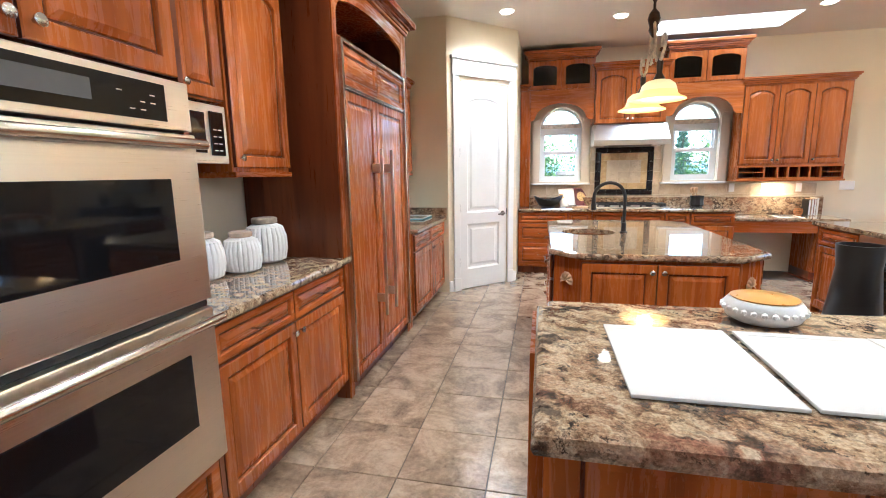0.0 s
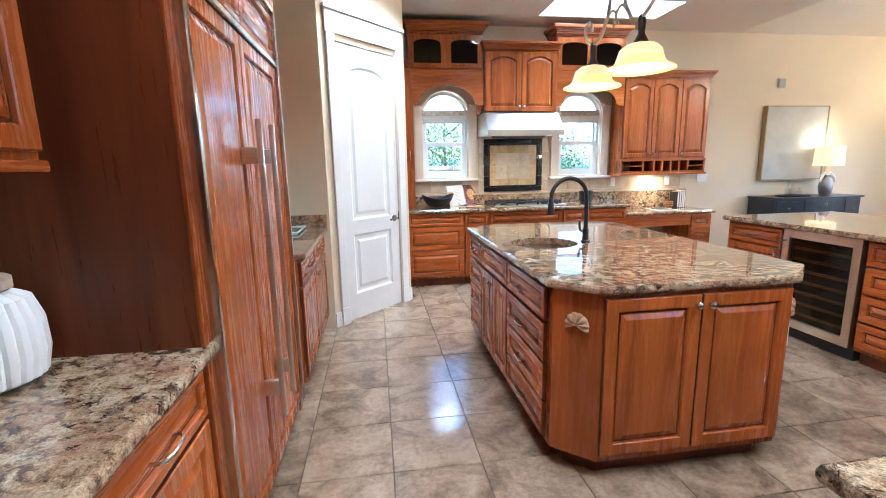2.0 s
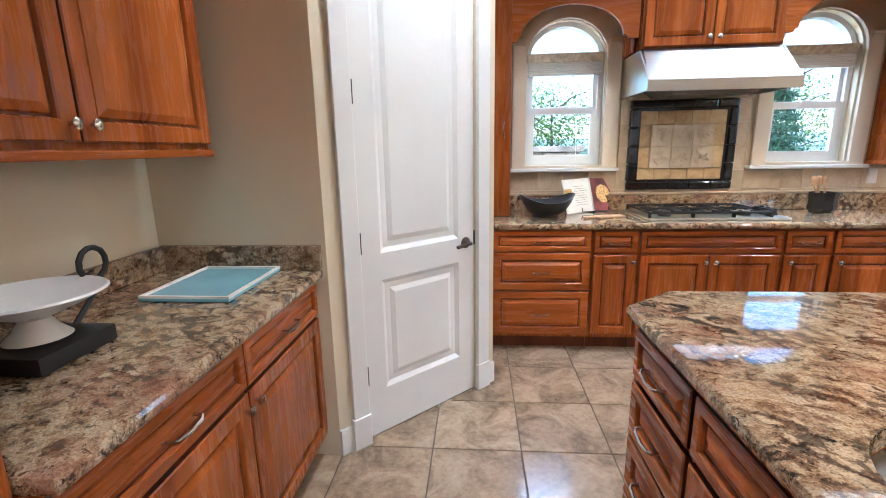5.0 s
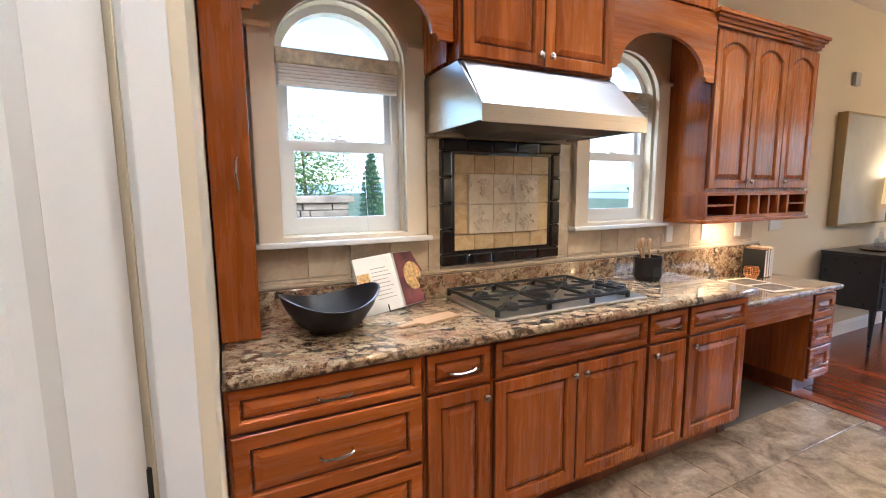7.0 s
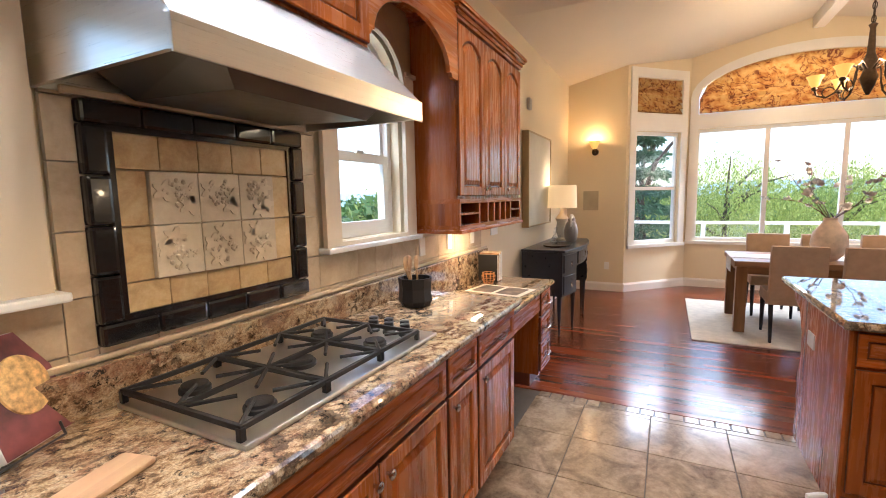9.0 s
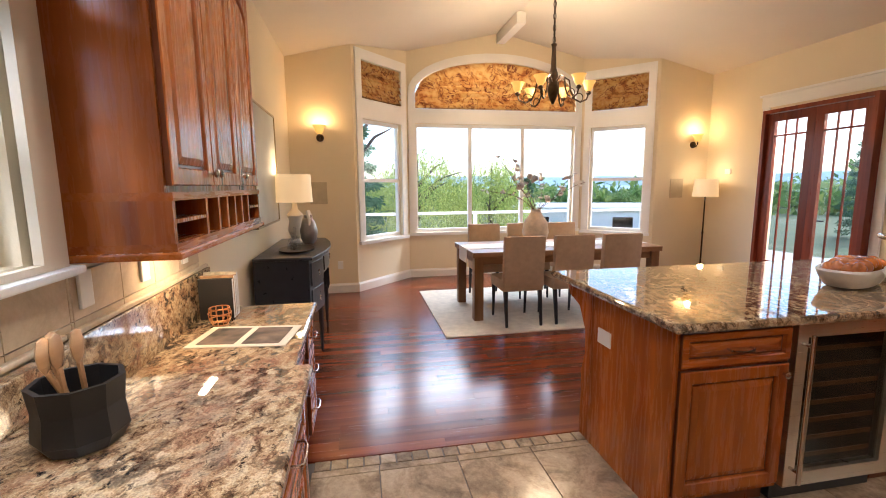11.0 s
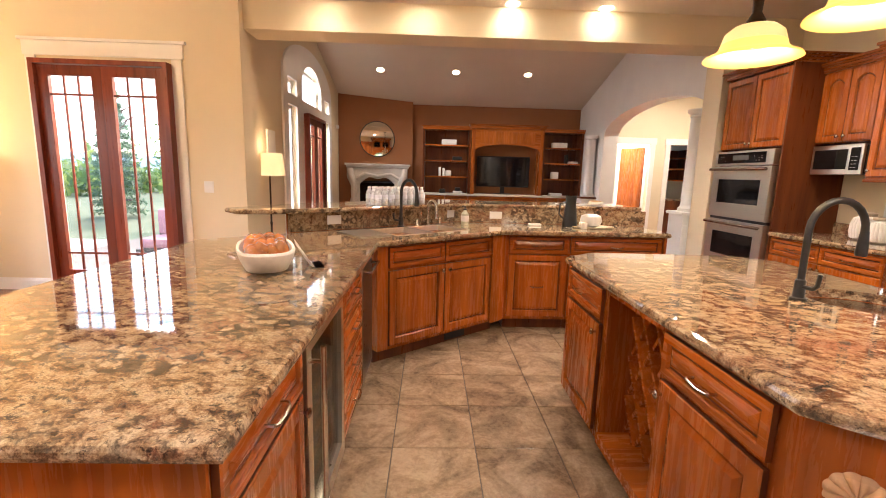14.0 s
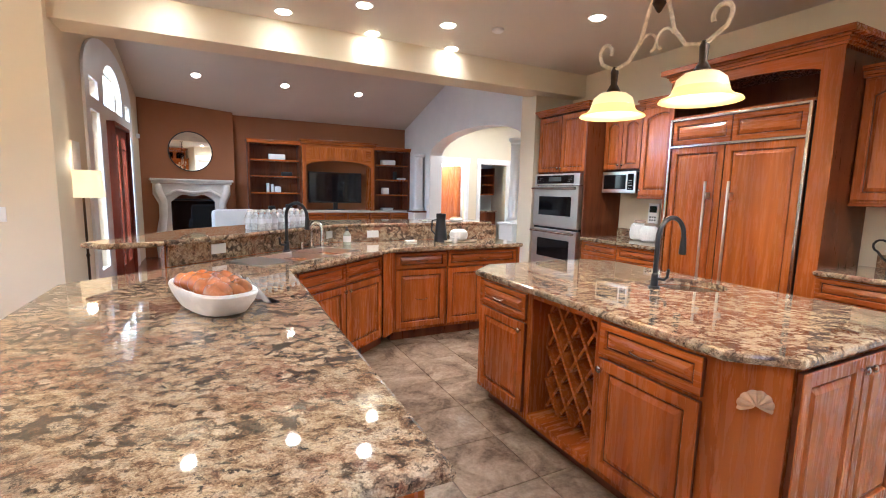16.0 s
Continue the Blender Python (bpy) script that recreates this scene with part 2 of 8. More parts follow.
GOLD_TILE = tile_mat("gold_tile", (0.40, 0.26, 0.11), (0.58, 0.41, 0.20), (0.68, 0.53, 0.30), 0.4, 9)
CREAM_TILE = tile_mat("cream_tile", (0.56, 0.47, 0.34), (0.66, 0.57, 0.43), (0.72, 0.64, 0.5), 0.4, 9)
BLACK_TILE = plain("black_tile", (0.012, 0.012, 0.014), 0.12, vary=0.4, coat=0.5)
WALL = plain("wall_paint", (0.71, 0.615, 0.44), 0.75, vary=0.03, scale=1.5, bumps=0.12, bscale=180)
TERRA = plain("terracotta_paint", (0.30, 0.12, 0.045), 0.8, vary=0.05, scale=1.5, bumps=0.12, bscale=180)
CEIL = plain("ceiling_paint", (0.68, 0.62, 0.52), 0.85, vary=0.03, scale=1.2, bumps=0.2, bscale=160)
TRIM = plain("white_paint", (0.78, 0.77, 0.74), 0.35, vary=0.03, scale=3)
STEEL = plain("brushed_steel", (0.70, 0.645, 0.555), 0.30, 1.0, 0.03, 3.0, stretch=(0.4, 0.4, 60))
CHROME = plain("satin_metal", (0.56, 0.52, 0.455), 0.20, 1.0, 0.05)
BLACK = plain("black_metal", (0.010, 0.010, 0.011), 0.38, 0.0, 0.3)
IRON = plain("cast_iron", (0.016, 0.015, 0.015), 0.55, 0.2, 0.3, bumps=0.2)
DARKGLASS = plain("dark_glass", (0.006, 0.006, 0.007), 0.05, 0, 0.2, spec=0.35)
CHAIRCLOTH = plain("chair_cloth", (0.44, 0.30, 0.19), 0.85, vary=0.08, scale=20, bumps=0.3, bscale=500)
RUG = plain("rug_wool", (0.62, 0.57, 0.47), 0.95, vary=0.12, scale=12, bumps=0.6, bscale=220)
CERAMIC = plain("white_ceramic", (0.74, 0.72, 0.68), 0.3, vary=0.04)
# cream of the window casings, taken darker to hold the shade on them
CASING = plain("cream_shaded_trim", (0.66, 0.56, 0.42), 0.5, vary=0.03, scale=3)
STONEWHITE = plain("carved_stone", (0.62, 0.57, 0.49), 0.6, vary=0.12, scale=5, bumps=0.25, bscale=40)
BRONZE = plain("bronze", (0.05, 0.032, 0.02), 0.4, 0.8, 0.3, scale=30)
PLASTER = plain("antique_plaster", (0.62, 0.54, 0.40), 0.6, vary=0.3, scale=30)
NAVY = plain("black_lacquer", (0.014, 0.017, 0.024), 0.3, 0, 0.3)
PAPER = plain("paper", (0.80, 0.78, 0.74), 0.7, vary=0.03)
GLASS = clear("window_glass")
MIRROR = plain("mirror", (0.9, 0.9, 0.9), 0.02, 1.0, 0.0)
LAMPSHADE = emitter("lamp_shade", (1.0, 0.62, 0.26), 0.15, (0.72, 0.62, 0.46))
PALEGLOW = emitter("pale_glowing_glass", (1.0, 0.60, 0.20), 0.13, (0.70, 0.56, 0.36))
GLOWGLASS = emitter("glowing_glass", (1.0, 0.46, 0.08), 0.24, (0.75, 0.52, 0.22))
BULB = emitter("bulb", (1.0, 0.85, 0.6), 12.0)


# ---- mesh helpers ----
def box(bm, x0, x1, y0, y1, z0, z1, bev=0.0):
    r = bmesh.ops.create_cube(bm, size=1)["verts"]
    for v in r:
        v.co = Vector(((x0 + x1) / 2 + v.co.x * (x1 - x0), (y0 + y1) / 2 + v.co.y * (y1 - y0), (z0 + z1) / 2 + v.co.z * (z1 - z0)))
    if bev:
        es = list({e for v in r for e in v.link_edges})
        bmesh.ops.bevel(bm, geom=es, offset=bev, segments=2, affect="EDGES", profile=0.6)
    return bm


def boxes(*args):
    bm = bmesh.new()
    for a in args:
        box(bm, *a)
    return bm


def lathe(bm, prof, n=28, at=(0, 0, 0), sx=1.0, sy=1.0, flute=0, depth=0.0):
    rings = []
    for r, z in prof:
        ring = []
        for i in range(n):
            a = 2 * math.pi * i / n
            k = 1 - depth * abs(math.sin(a * flute / 2)) ** 6 if flute else 1
            ring.append(bm.verts.new((at[0] + r * k * sx * math.cos(a), at[1] + r * k * sy * math.sin(a), at[2] + z)))
        rings.append(ring)
    for a, b in zip(rings, rings[1:]):
        for i in range(n):
            bm.faces.new((a[i], a[(i + 1) % n], b[(i + 1) % n], b[i]))
    bm.faces.new(rings[0][::-1])
    bm.faces.new(rings[-1])
    return bm


def tube(bm, pts, r, n=8, r1=None):
    pts = [Vector(p) for p in pts]
    rings = []
    up = Vector((0.31, 0.17, 0.93))
    for i, p in enumerate(pts):
        d = (pts[min(i + 1, len(pts) - 1)] - pts[max(i - 1, 0)]).normalized()
        if abs(d.dot(up)) > 0.97:
            up = Vector((0.9, 0.3, 0.1))
        u = (up - d * up.dot(d)).normalized()
        up = u
        w = d.cross(u)
        k = r if r1 is None else r + (r1 - r) * i / (len(pts) - 1)
        rings.append([bm.verts.new(p + u * (k * math.cos(2 * math.pi * j / n)) + w * (k * math.sin(2 * math.pi * j / n))) for j in range(n)])
    for a, b in zip(rings, rings[1:]):
        for j in range(n):
            bm.faces.new((a[j], a[(j + 1) % n], b[(j + 1) % n], b[j]))
    bm.faces.new(rings[0][::-1])
    bm.faces.new(rings[-1])
    return bm


def arc(cx, cz, r, a0, a1, n=10, rz=None):
    rz = r if rz is None else rz
    return [(cx + r * math.cos(radians(a0 + (a1 - a0) * i / n)), cz + rz * math.sin(radians(a0 + (a1 - a0) * i / n))) for i in range(n + 1)]


def rect(u0, u1, v0, v1, rise=0.0, n=14):
    """A rectangle, with an arched head when rise is given (v1 is the springing)."""
    if not rise:
        return [(u0, v0), (u1, v0), (u1, v1), (u0, v1)]
    return [(u0, v0), (u1, v0)] + arc((u0 + u1) / 2, v1, (u1 - u0) / 2, 0, 180, n, rise)


def holed(bm, loops, place, d0, d1):
    """A plate with holes: the first loop is its outline; place(u, v, d) gives the point."""
    for d in (d0, d1):
        edges = []
        for lp in loops:
            vs = [bm.verts.new(place(u, v, d)) for u, v in lp]
            edges += [bm.edges.new((vs[i], vs[(i + 1) % len(vs)])) for i in range(len(vs))]
            lp_key = id(lp)
            rims.setdefault(lp_key, []).append(vs)
        bmesh.ops.triangle_fill(bm, use_beauty=True, use_dissolve=False, edges=edges)
    for lp in loops:
        a, b = rims.pop(id(lp))
        for i in range(len(a)):
            j = (i + 1) % len(a)
            bm.faces.new((a[i], a[j], b[j], b[i]))
    bmesh.ops.recalc_face_normals(bm, faces=bm.faces[:])
    return bm


rims = {}


def offset(poly, d):
    out, n = [], len(poly)
    for i in range(n):
        p, q, r = Vector(poly[i - 1]), Vector(poly[i]), Vector(poly[(i + 1) % n])
        e1, e2 = (q - p).normalized(), (r - q).normalized()
        n1, n2 = Vector((-e1.y, e1.x)), Vector((-e2.y, e2.x))
        b = (n1 + n2)
        out.append(tuple(q + b * (d / max(0.3, 1 + n1.dot(n2)))))
    return out


def slab(bm, poly, z0, z1, holes=(), r=0.014):
    """A worktop of a counter-clockwise outline with a rounded edge and holes."""
    rows = [(r, z0), (r * 0.3, z0 + r * 0.3), (0, z0 + r), (0, z1 - r), (r * 0.3, z1 - r * 0.3), (r, z1)]
    rings = [[bm.verts.new((x, y, z)) for x, y in offset(poly, d)] for d, z in rows]
    for a, b in zip(rings, rings[1:]):
        for i in range(len(a)):
            j = (i + 1) % len(a)
            bm.faces.new((a[i], a[j], b[j], b[i]))
    hs = []
    for h in holes:
        lo, hi = [bm.verts.new((x, y, z0)) for x, y in h], [bm.verts.new((x, y, z1)) for x, y in h]
        for i in range(len(h)):
            j = (i + 1) % len(h)
            bm.faces.new((hi[i], hi[j], lo[j], lo[i]))
        hs.append((lo, hi))
    for k, ring in ((0, rings[0]), (1, rings[-1])):
        edges = [bm.edges.get((ring[i], ring[(i + 1) % len(ring)])) for i in range(len(ring))]
        for h in hs:
            edges += [bm.edges.get((h[k][i], h[k][(i + 1) % len(h[k])])) for i in range(len(h[k]))]
        bmesh.ops.triangle_fill(bm, use_beauty=True, use_dissolve=False, edges=edges)
    bmesh.ops.recalc_face_normals(bm, faces=bm.faces[:])
    return bm


def mesh_of(name, bm, smooth=False):
    me = bpy.data.meshes.new(name)
    bm.to_mesh(me)
    bm.free()
    if smooth:
        for p in me.polygons:
            p.use_smooth = True
        me.set_sharp_from_angle(angle=radians(38))
    return me


def part(name, bm, material, parent=None, label="", at=None, smooth=False):
    """One mesh object; bm may be a finished mesh that alike parts share."""
    me = mesh_of(name, bm, smooth) if isinstance(bm, bmesh.types.BMesh) else bm
    if not me.materials:
        me.materials.append(material)
    ob = new(name, me)
    if parent is not None:
        ob.parent = parent
    if at is not None:
        ob.matrix_local = at if isinstance(at, Matrix) else Matrix.Translation(at)
    if label:
        ob["label"] = label
    return ob


def thing(name, label, category, m=None, group="", kind=""):
    ob = new(name)
    ob.matrix_world = m or Matrix()
    return tagged(ob, label, category, group, kind)


def solo(name, bm, material, label, category, m=None, group="", kind="", smooth=False):
    ob = part(name, bm, material, None, "", m, smooth)
    return tagged(ob, label, category, group, kind)


def structure(name, bm, material, label="", smooth=False):
    return tagged(part(name, bm, material, None, "", None, smooth), label or name.replace("_", " "), name.split("_")[0], "", "structure")


def set_out(since, dx, dy):
    """Moves the top-level things made since then, as one block, to where they stand."""
    for ob in scene.objects:
        if ob not in since and ob.parent is None and ob.type in {"MESH", "EMPTY"}:
            ob.location.x += dx
            ob.location.y += dy


PEN_AT = (-0.055, 0.06)
WEST_AT = (0.01, 0.065)
LIV_AT = (-0.26, 0.14)
# ---- the shell of the place ----
KC = 3.08  # kitchen ceiling


def wall(name, p, q, outline, openings=(), thick=0.12, material=None, label=""):
    """A wall whose room face runs from p to q; the wall's body lies to the right of that way."""
    p, q = Vector((*p, 0)), Vector((*q, 0))
    d = (q - p).normalized()
    nrm = Vector((d.y, -d.x, 0))
    place = lambda u, v, k: p + d * u + nrm * k + Vector((0, 0, v))
    bm = holed(bmesh.new(), [list(outline), *[list(o) for o in openings]], place, 0, thick)
    return structure(name, bm, material or WALL, label)


def full(length, z=KC, z0=0.0):
    return rect(0, length, z0, z)


WIN_A, WIN_B = (-0.085, 0.505), (1.70, 2.29)
SILL, SPRING, RISE = 1.255, 2.04, 0.27
X0 = -0.36
# north wall: runs with decreasing x, room to the south
NL = 7.18 + 0.5
wall("wall_north", (7.18, 6.68), (-0.5, 6.68), rect(0, NL, 0, 3.2),
     [rect(7.18 - b, 7.18 - a, SILL, SPRING, RISE) for a, b in (WIN_B, WIN_A)][::1], 0.16, WALL, "cream painted kitchen and dining wall with two arched windows")
wall("wall_west", (-1.83, 4.85), (-1.83, -0.2), full(5.05), (), 0.12, WALL, "cream painted wall behind the ovens")
wall("wall_pantry_end", (-1.09, 4.85), (-1.83, 4.85), full(0.74), (), 0.1, WALL, "cream painted end wall by the counter")
# diagonal wall with the pantry door
DG = Vector((X0 + 1.09, 5.58 - 4.85, 0))
DLEN = DG.length
DDIR = DG.normalized()
DOOR0, DOORW, DOORH = 0.155, 0.735, 2.43
wall("wall_diagonal", (X0, 5.58), (-1.09, 4.85), full(DLEN), [rect(DLEN - DOOR0 - DOORW, DLEN - DOOR0, 0.0005, DOORH)], 0.12, WALL, "cream painted diagonal wall round the pantry door")
wall("wall_pantry_side", (X0, 6.68), (X0, 5.58), full(1.10), (), 0.1, WALL, "cream painted return wall beside the counter")
# east wall of the dining room and its bay
GE = lambda y: 3.06 + 0.225 * (min(6.68 - y, y - 0.45))  # vault over the dining room
BAY = [(7.12, 1.35), (7.95, 2.16), (7.95, 5.04), (7.12, 5.85)]
wall("wall_east_south", (7.12, 0.46), (7.12, 1.35), [(0, 0), (0.89, 0), (0.89, 3.4), (0, 3.4)])
wall("wall_east_north", (7.12, 5.85), (7.12, 6.68), [(0, 0), (0.83, 0), (0.83, 3.4), (0, 3.4)])
BL = 1.16
wall("wall_bay_south", BAY[0], BAY[1], full(BL, 4.0), [rect(0.16, 1.00, 0.70, 2.36), rect(0.16, 1.00, 2.62, 3.12)])
wall("wall_bay_north", BAY[2], BAY[3], full(BL, 4.0), [rect(0.16, 1.00, 0.70, 2.36), rect(0.16, 1.00, 2.62, 3.12)])
CW = 2.88
wall("wall_bay_centre", BAY[1], BAY[2], full(CW, 4.2), [rect(0.12, 2.76, 0.72, 2.40), rect(0.12, 2.76, 2.62, 2.86, 0.48)])
# dining wall with the french doors, and its corner to the living room
FD0, FD1, FDH = 4.745, 6.085, 2.38
wall("wall_dining_south", (4.06, 0.46), (7.12, 0.46), [(0, 0), (3.06, 0), (3.06, 3.2), (0, 3.2)], [rect(FD0 - 4.06, FD1 - 4.06, 0.0005, FDH)], 0.16, WALL, "cream painted dining wall with french doors")
# living room
ZL = lambda y: 2.95 + 0.29 * (y + 5.45)
LE = 4.45
mark = set(scene.objects)
wall("wall_living_east", (LE, -5.6), (LE, 0.02), [(0, 0), (5.62, 0), (5.62, 4.7), (0, 3.2)],
     [rect(1.45, 1.85, 0.35, 2.30), rect(2.15, 3.30, 0.0005, 2.28), rect(3.62, 4.08, 0.35, 2.32), rect(2.10, 3.35, 2.45, 2.72, 0.36), rect(1.45, 1.85, 2.45, 2.70), rect(3.62, 4.08, 2.45, 2.70)], 0.16, WALL, "cream painted living room wall of tall windows")
wall("wall_living_south", (-1.3, -5.62), (4.6, -5.62), [(0, 0), (5.9, 0), (5.9, 3.2), (0, 3.2)], (), 0.12, TERRA, "terracotta painted living room wall")
wall("wall_chimney_breast", (2.8, -5.50), (4.60, -5.16), [(0, 0), (1.84, 0), (1.84, 3.2), (0, 3.2)], [rect(0.42, 1.22, 0.02, 1.25)], 0.1, TERRA, "terracotta painted chimney breast")
wall("wall_chimney_side", (2.8, -5.62), (2.8, -5.50), full(0.12, 3.2), (), 0.06, TERRA)
# arched wall to the hall
wall("wall_living_west", (-1.15, -0.2), (-1.15, -5.62), [(0, 0), (5.42, 0), (5.42, 3.2), (0, 4.7)], [rect(0.35, 3.85, 0.0005, 2.22, 0.40, 20)], 0.3, TRIM, "white wall with a wide arched opening")
wall("wall_hall_end", (-4.3, -0.2), (-4.3, -6.4), full(6.2, 3.4), (), 0.1, WALL, "cream hall wall")
wall("wall_hall_back", (-4.3, -5.0), (-1.4, -5.0), full(2.9, 3.4), [rect(0.45, 1.25, 0.0005, 2.15), rect(1.70, 2.65, 0.0005, 2.15)], 0.12, WALL, "cream hall wall with a doorway and a bar recess")
wall("wall_hall_far", (-4.3, -6.4), (-1.4, -6.4), full(2.9, 3.4), (), 0.1, TRIM)
wall("wall_hall_side", (-1.4, -6.4), (-1.4, -5.0), full(1.4, 3.4), (), 0.1, TRIM)
wall("wall_hall_divider", (-2.86, -6.4), (-2.86, -5.12), full(1.28, 3.4), (), 0.08, TRIM)
wall("wall_hall_north", (-1.4, -0.2), (-4.3, -0.2), full(2.9, 3.4), (), 0.1)
set_out(mark, *LIV_AT)
wall("wall_corner_return", (4.06, 0.02), (4.06, 0.30), full(0.28, 4.7), (), 0.35)
# pier beside the ovens and the beam over the bar
structure("wall_pier", boxes((-1.83, -1.165, -0.2, 0.125, 0, KC)), WALL, "painted pier beside the ovens")
structure("beam", boxes((-1.83, 4.058, -0.02, 0.37, 2.78, 3.4)), WALL, "cream painted beam over the breakfast bar")
structure("wall_header", boxes((-1.45, 4.6, -0.12, -0.02, 2.9, 4.8)), WALL)

# ceilings
SKY = (1.26, 2.70, 5.69, 6.26)
bm = holed(bmesh.new(), [rect(-1.95, 4.2, 0.3, 6.84), rect(*SKY)], lambda u, v, d: Vector((u, v, d)), KC, KC + 0.14)
structure("ceiling_kitchen", bm, CEIL, "flat cream painted kitchen ceiling")
bm = bmesh.new()
for ya, yb in ((0.3, 3.565), (3.565, 6.84)):
    za, zb = (3.045, 3.78) if ya < 1 else (3.78, 3.045)
    bm2 = [bm.verts.new(c) for c in ((4.2, ya, za), (8.2, ya, za), (8.2, yb, zb), (4.2, yb, zb), (4.2, ya, za + 0.15), (8.2, ya, za + 0.15), (8.2, yb, zb + 0.15), (4.2, yb, zb + 0.15))]
    for f in ((0, 1, 2, 3), (7, 6, 5, 4), (0, 4, 5, 1), (1, 5, 6, 2), (2, 6, 7, 3), (3, 7, 4, 0)):
        bm.faces.new([bm2[i] for i in f])
bmesh.ops.recalc_face_normals(bm, faces=bm.faces[:])
structure("ceiling_dining", bm, CEIL, "vaulted cream painted dining ceiling")
structure("ridge_beam", boxes((7.05, 7.95, 3.50, 3.63, 3.62, 3.80)), TRIM, "short white ridge beam")
wall("wall_gable", (4.2, 6.84), (4.2, 0.3), [(0, 3.1), (6.54, 3.1), (6.54, 3.2), (3.27, 3.95), (0, 3.2)], (), 0.05)
bm = bmesh.new()
vs = [bm.verts.new(c) for c in ((-1.5, -5.8, ZL(-5.8)), (4.7, -5.8, ZL(-5.8)), (4.7, 0.1, ZL(0.1)), (-1.5, 0.1, ZL(0.1)))]
vt = [bm.verts.new(v.co + Vector((0, 0, 0.15))) for v in vs]
bm.faces.new(vs), bm.faces.new(vt[::-1])
for i in range(4):
    bm.faces.new((vs[i], vt[i], vt[(i + 1) % 4], vs[(i + 1) % 4]))
bmesh.ops.recalc_face_normals(bm, faces=bm.faces[:])
structure("ceiling_living", bm, CEIL, "sloping living room ceiling")
structure("ceiling_hall", boxes((-4.4, -1.46, -6.5, 0.1, 3.3, 3.4)), CEIL)
# skylight shaft and pane
bm = boxes((SKY[0] - 0.02, SKY[0], SKY[2], SKY[3], KC + 0.14, KC + 0.55), (SKY[1], SKY[1] + 0.02, SKY[2], SKY[3], KC + 0.14, KC + 0.55),
           (SKY[0], SKY[1], SKY[2] - 0.02, SKY[2], KC + 0.14, KC + 0.55), (SKY[0], SKY[1], SKY[3], SKY[3] + 0.02, KC + 0.14, KC + 0.55))
structure("skylight_shaft", bm, TRIM, "white skylight shaft")
g = structure("skylight_pane", boxes((SKY[0], SKY[1], SKY[2], SKY[3], KC + 0.50, KC + 0.51)), GLASS, "glass skylight pane")
g.visible_shadow = False

# ground floors under the pieces
structure("floor", boxes((-2.0, 3.24, -0.30, 6.7, -0.12, -0.006)), GROUT, "grout bed under the floor tiles")
structure("floor_dining", boxes((3.24, 8.1, 0.40, 6.7, -0.12, -0.006)), PLANK, "subfloor under the hardwood boards")
structure("floor_hall", boxes((3.24, 4.7, -0.30, 0.40, -0.12, -0.004)), PLANK, "hardwood strip beside the bar")
structure("floor_living", boxes((-4.4, 4.7, -6.6, -0.30, -0.12, -0.002)), PLANK, "hardwood living room floor")


# ---- cabinets ----
door_meshes = {}


def front_mesh(w, h, fr, arch, material):
    key = (round(w, 3), round(h, 3), fr, arch, material.name)
    if key in door_meshes:
        return door_meshes[key]
    bm = bmesh.new()
    rise = min(0.055, w * 0.16) if arch else 0.0
    k = 10 if arch else 1
    rows = [(0, 0.02, 0), (0, 0.004, 0), (0.004, 0, 0), (fr - 0.004, 0, 1), (fr, 0.004, 1), (fr + 0.003, 0.014, 1), (fr + 0.010, 0.0145, 1), (fr + 0.013, 0.010, 1), (fr + 0.036, 0.0015, 1)]
    rings = []
    for i, y, curved in rows:
        pts = [(i, i), (w - i, i)]
        for j in range(k + 1):
            f = j / k
            x = (w - i) + (2 * i - w) * f
            drop = rise * (2 * f - 1) ** 2 * (1.0 if curved else 0.0)
            pts.append((x, h - i - drop))
        rings.append([bm.verts.new((x, y, z)) for x, z in pts])
    for n, (a, b) in enumerate(zip(rings, rings[1:])):
        for i in range(len(a)):
            j = (i + 1) % len(a)
            f = bm.faces.new((a[i], a[j], b[j], b[i]))
            f.material_index = 1 if n in (0, 5) else 0  # darker cherry on the outer edges and groove floors
    bm.faces.new(rings[0][::-1])
    bm.faces.new(rings[-1])
    bmesh.ops.recalc_face_normals(bm, faces=bm.faces[:])
    me = mesh_of("front", bm)
    me.materials.append(material)
    me.materials.append(CHERRY_GROOVE)
    door_meshes[key] = me
    return me


bm = lathe(bmesh.new(), [(0.006, 0), (0.006, 0.012), (0.015, 0.017), (0.016, 0.024), (0.009, 0.029), (0.002, 0.030)], 14)
KNOB = mesh_of("knob", bm, True)
KNOB.materials.append(CHROME)


def pull_mesh(length):
    bm = bmesh.new()
    h = length / 2
    tube(bm, [(-h, 0, 0), (-h, -0.022, 0), (-h * 0.8, -0.028, -0.004), (0, -0.030, -0.008), (h * 0.8, -0.028, -0.004), (h, -0.022, 0), (h, 0, 0)], 0.0048, 6)
    me = mesh_of("pull", bm, True)
    me.materials.append(CHROME)
    return me


PULL = pull_mesh(0.11)
TURN_KNOB = Matrix.Rotation(radians(90), 4, "X")


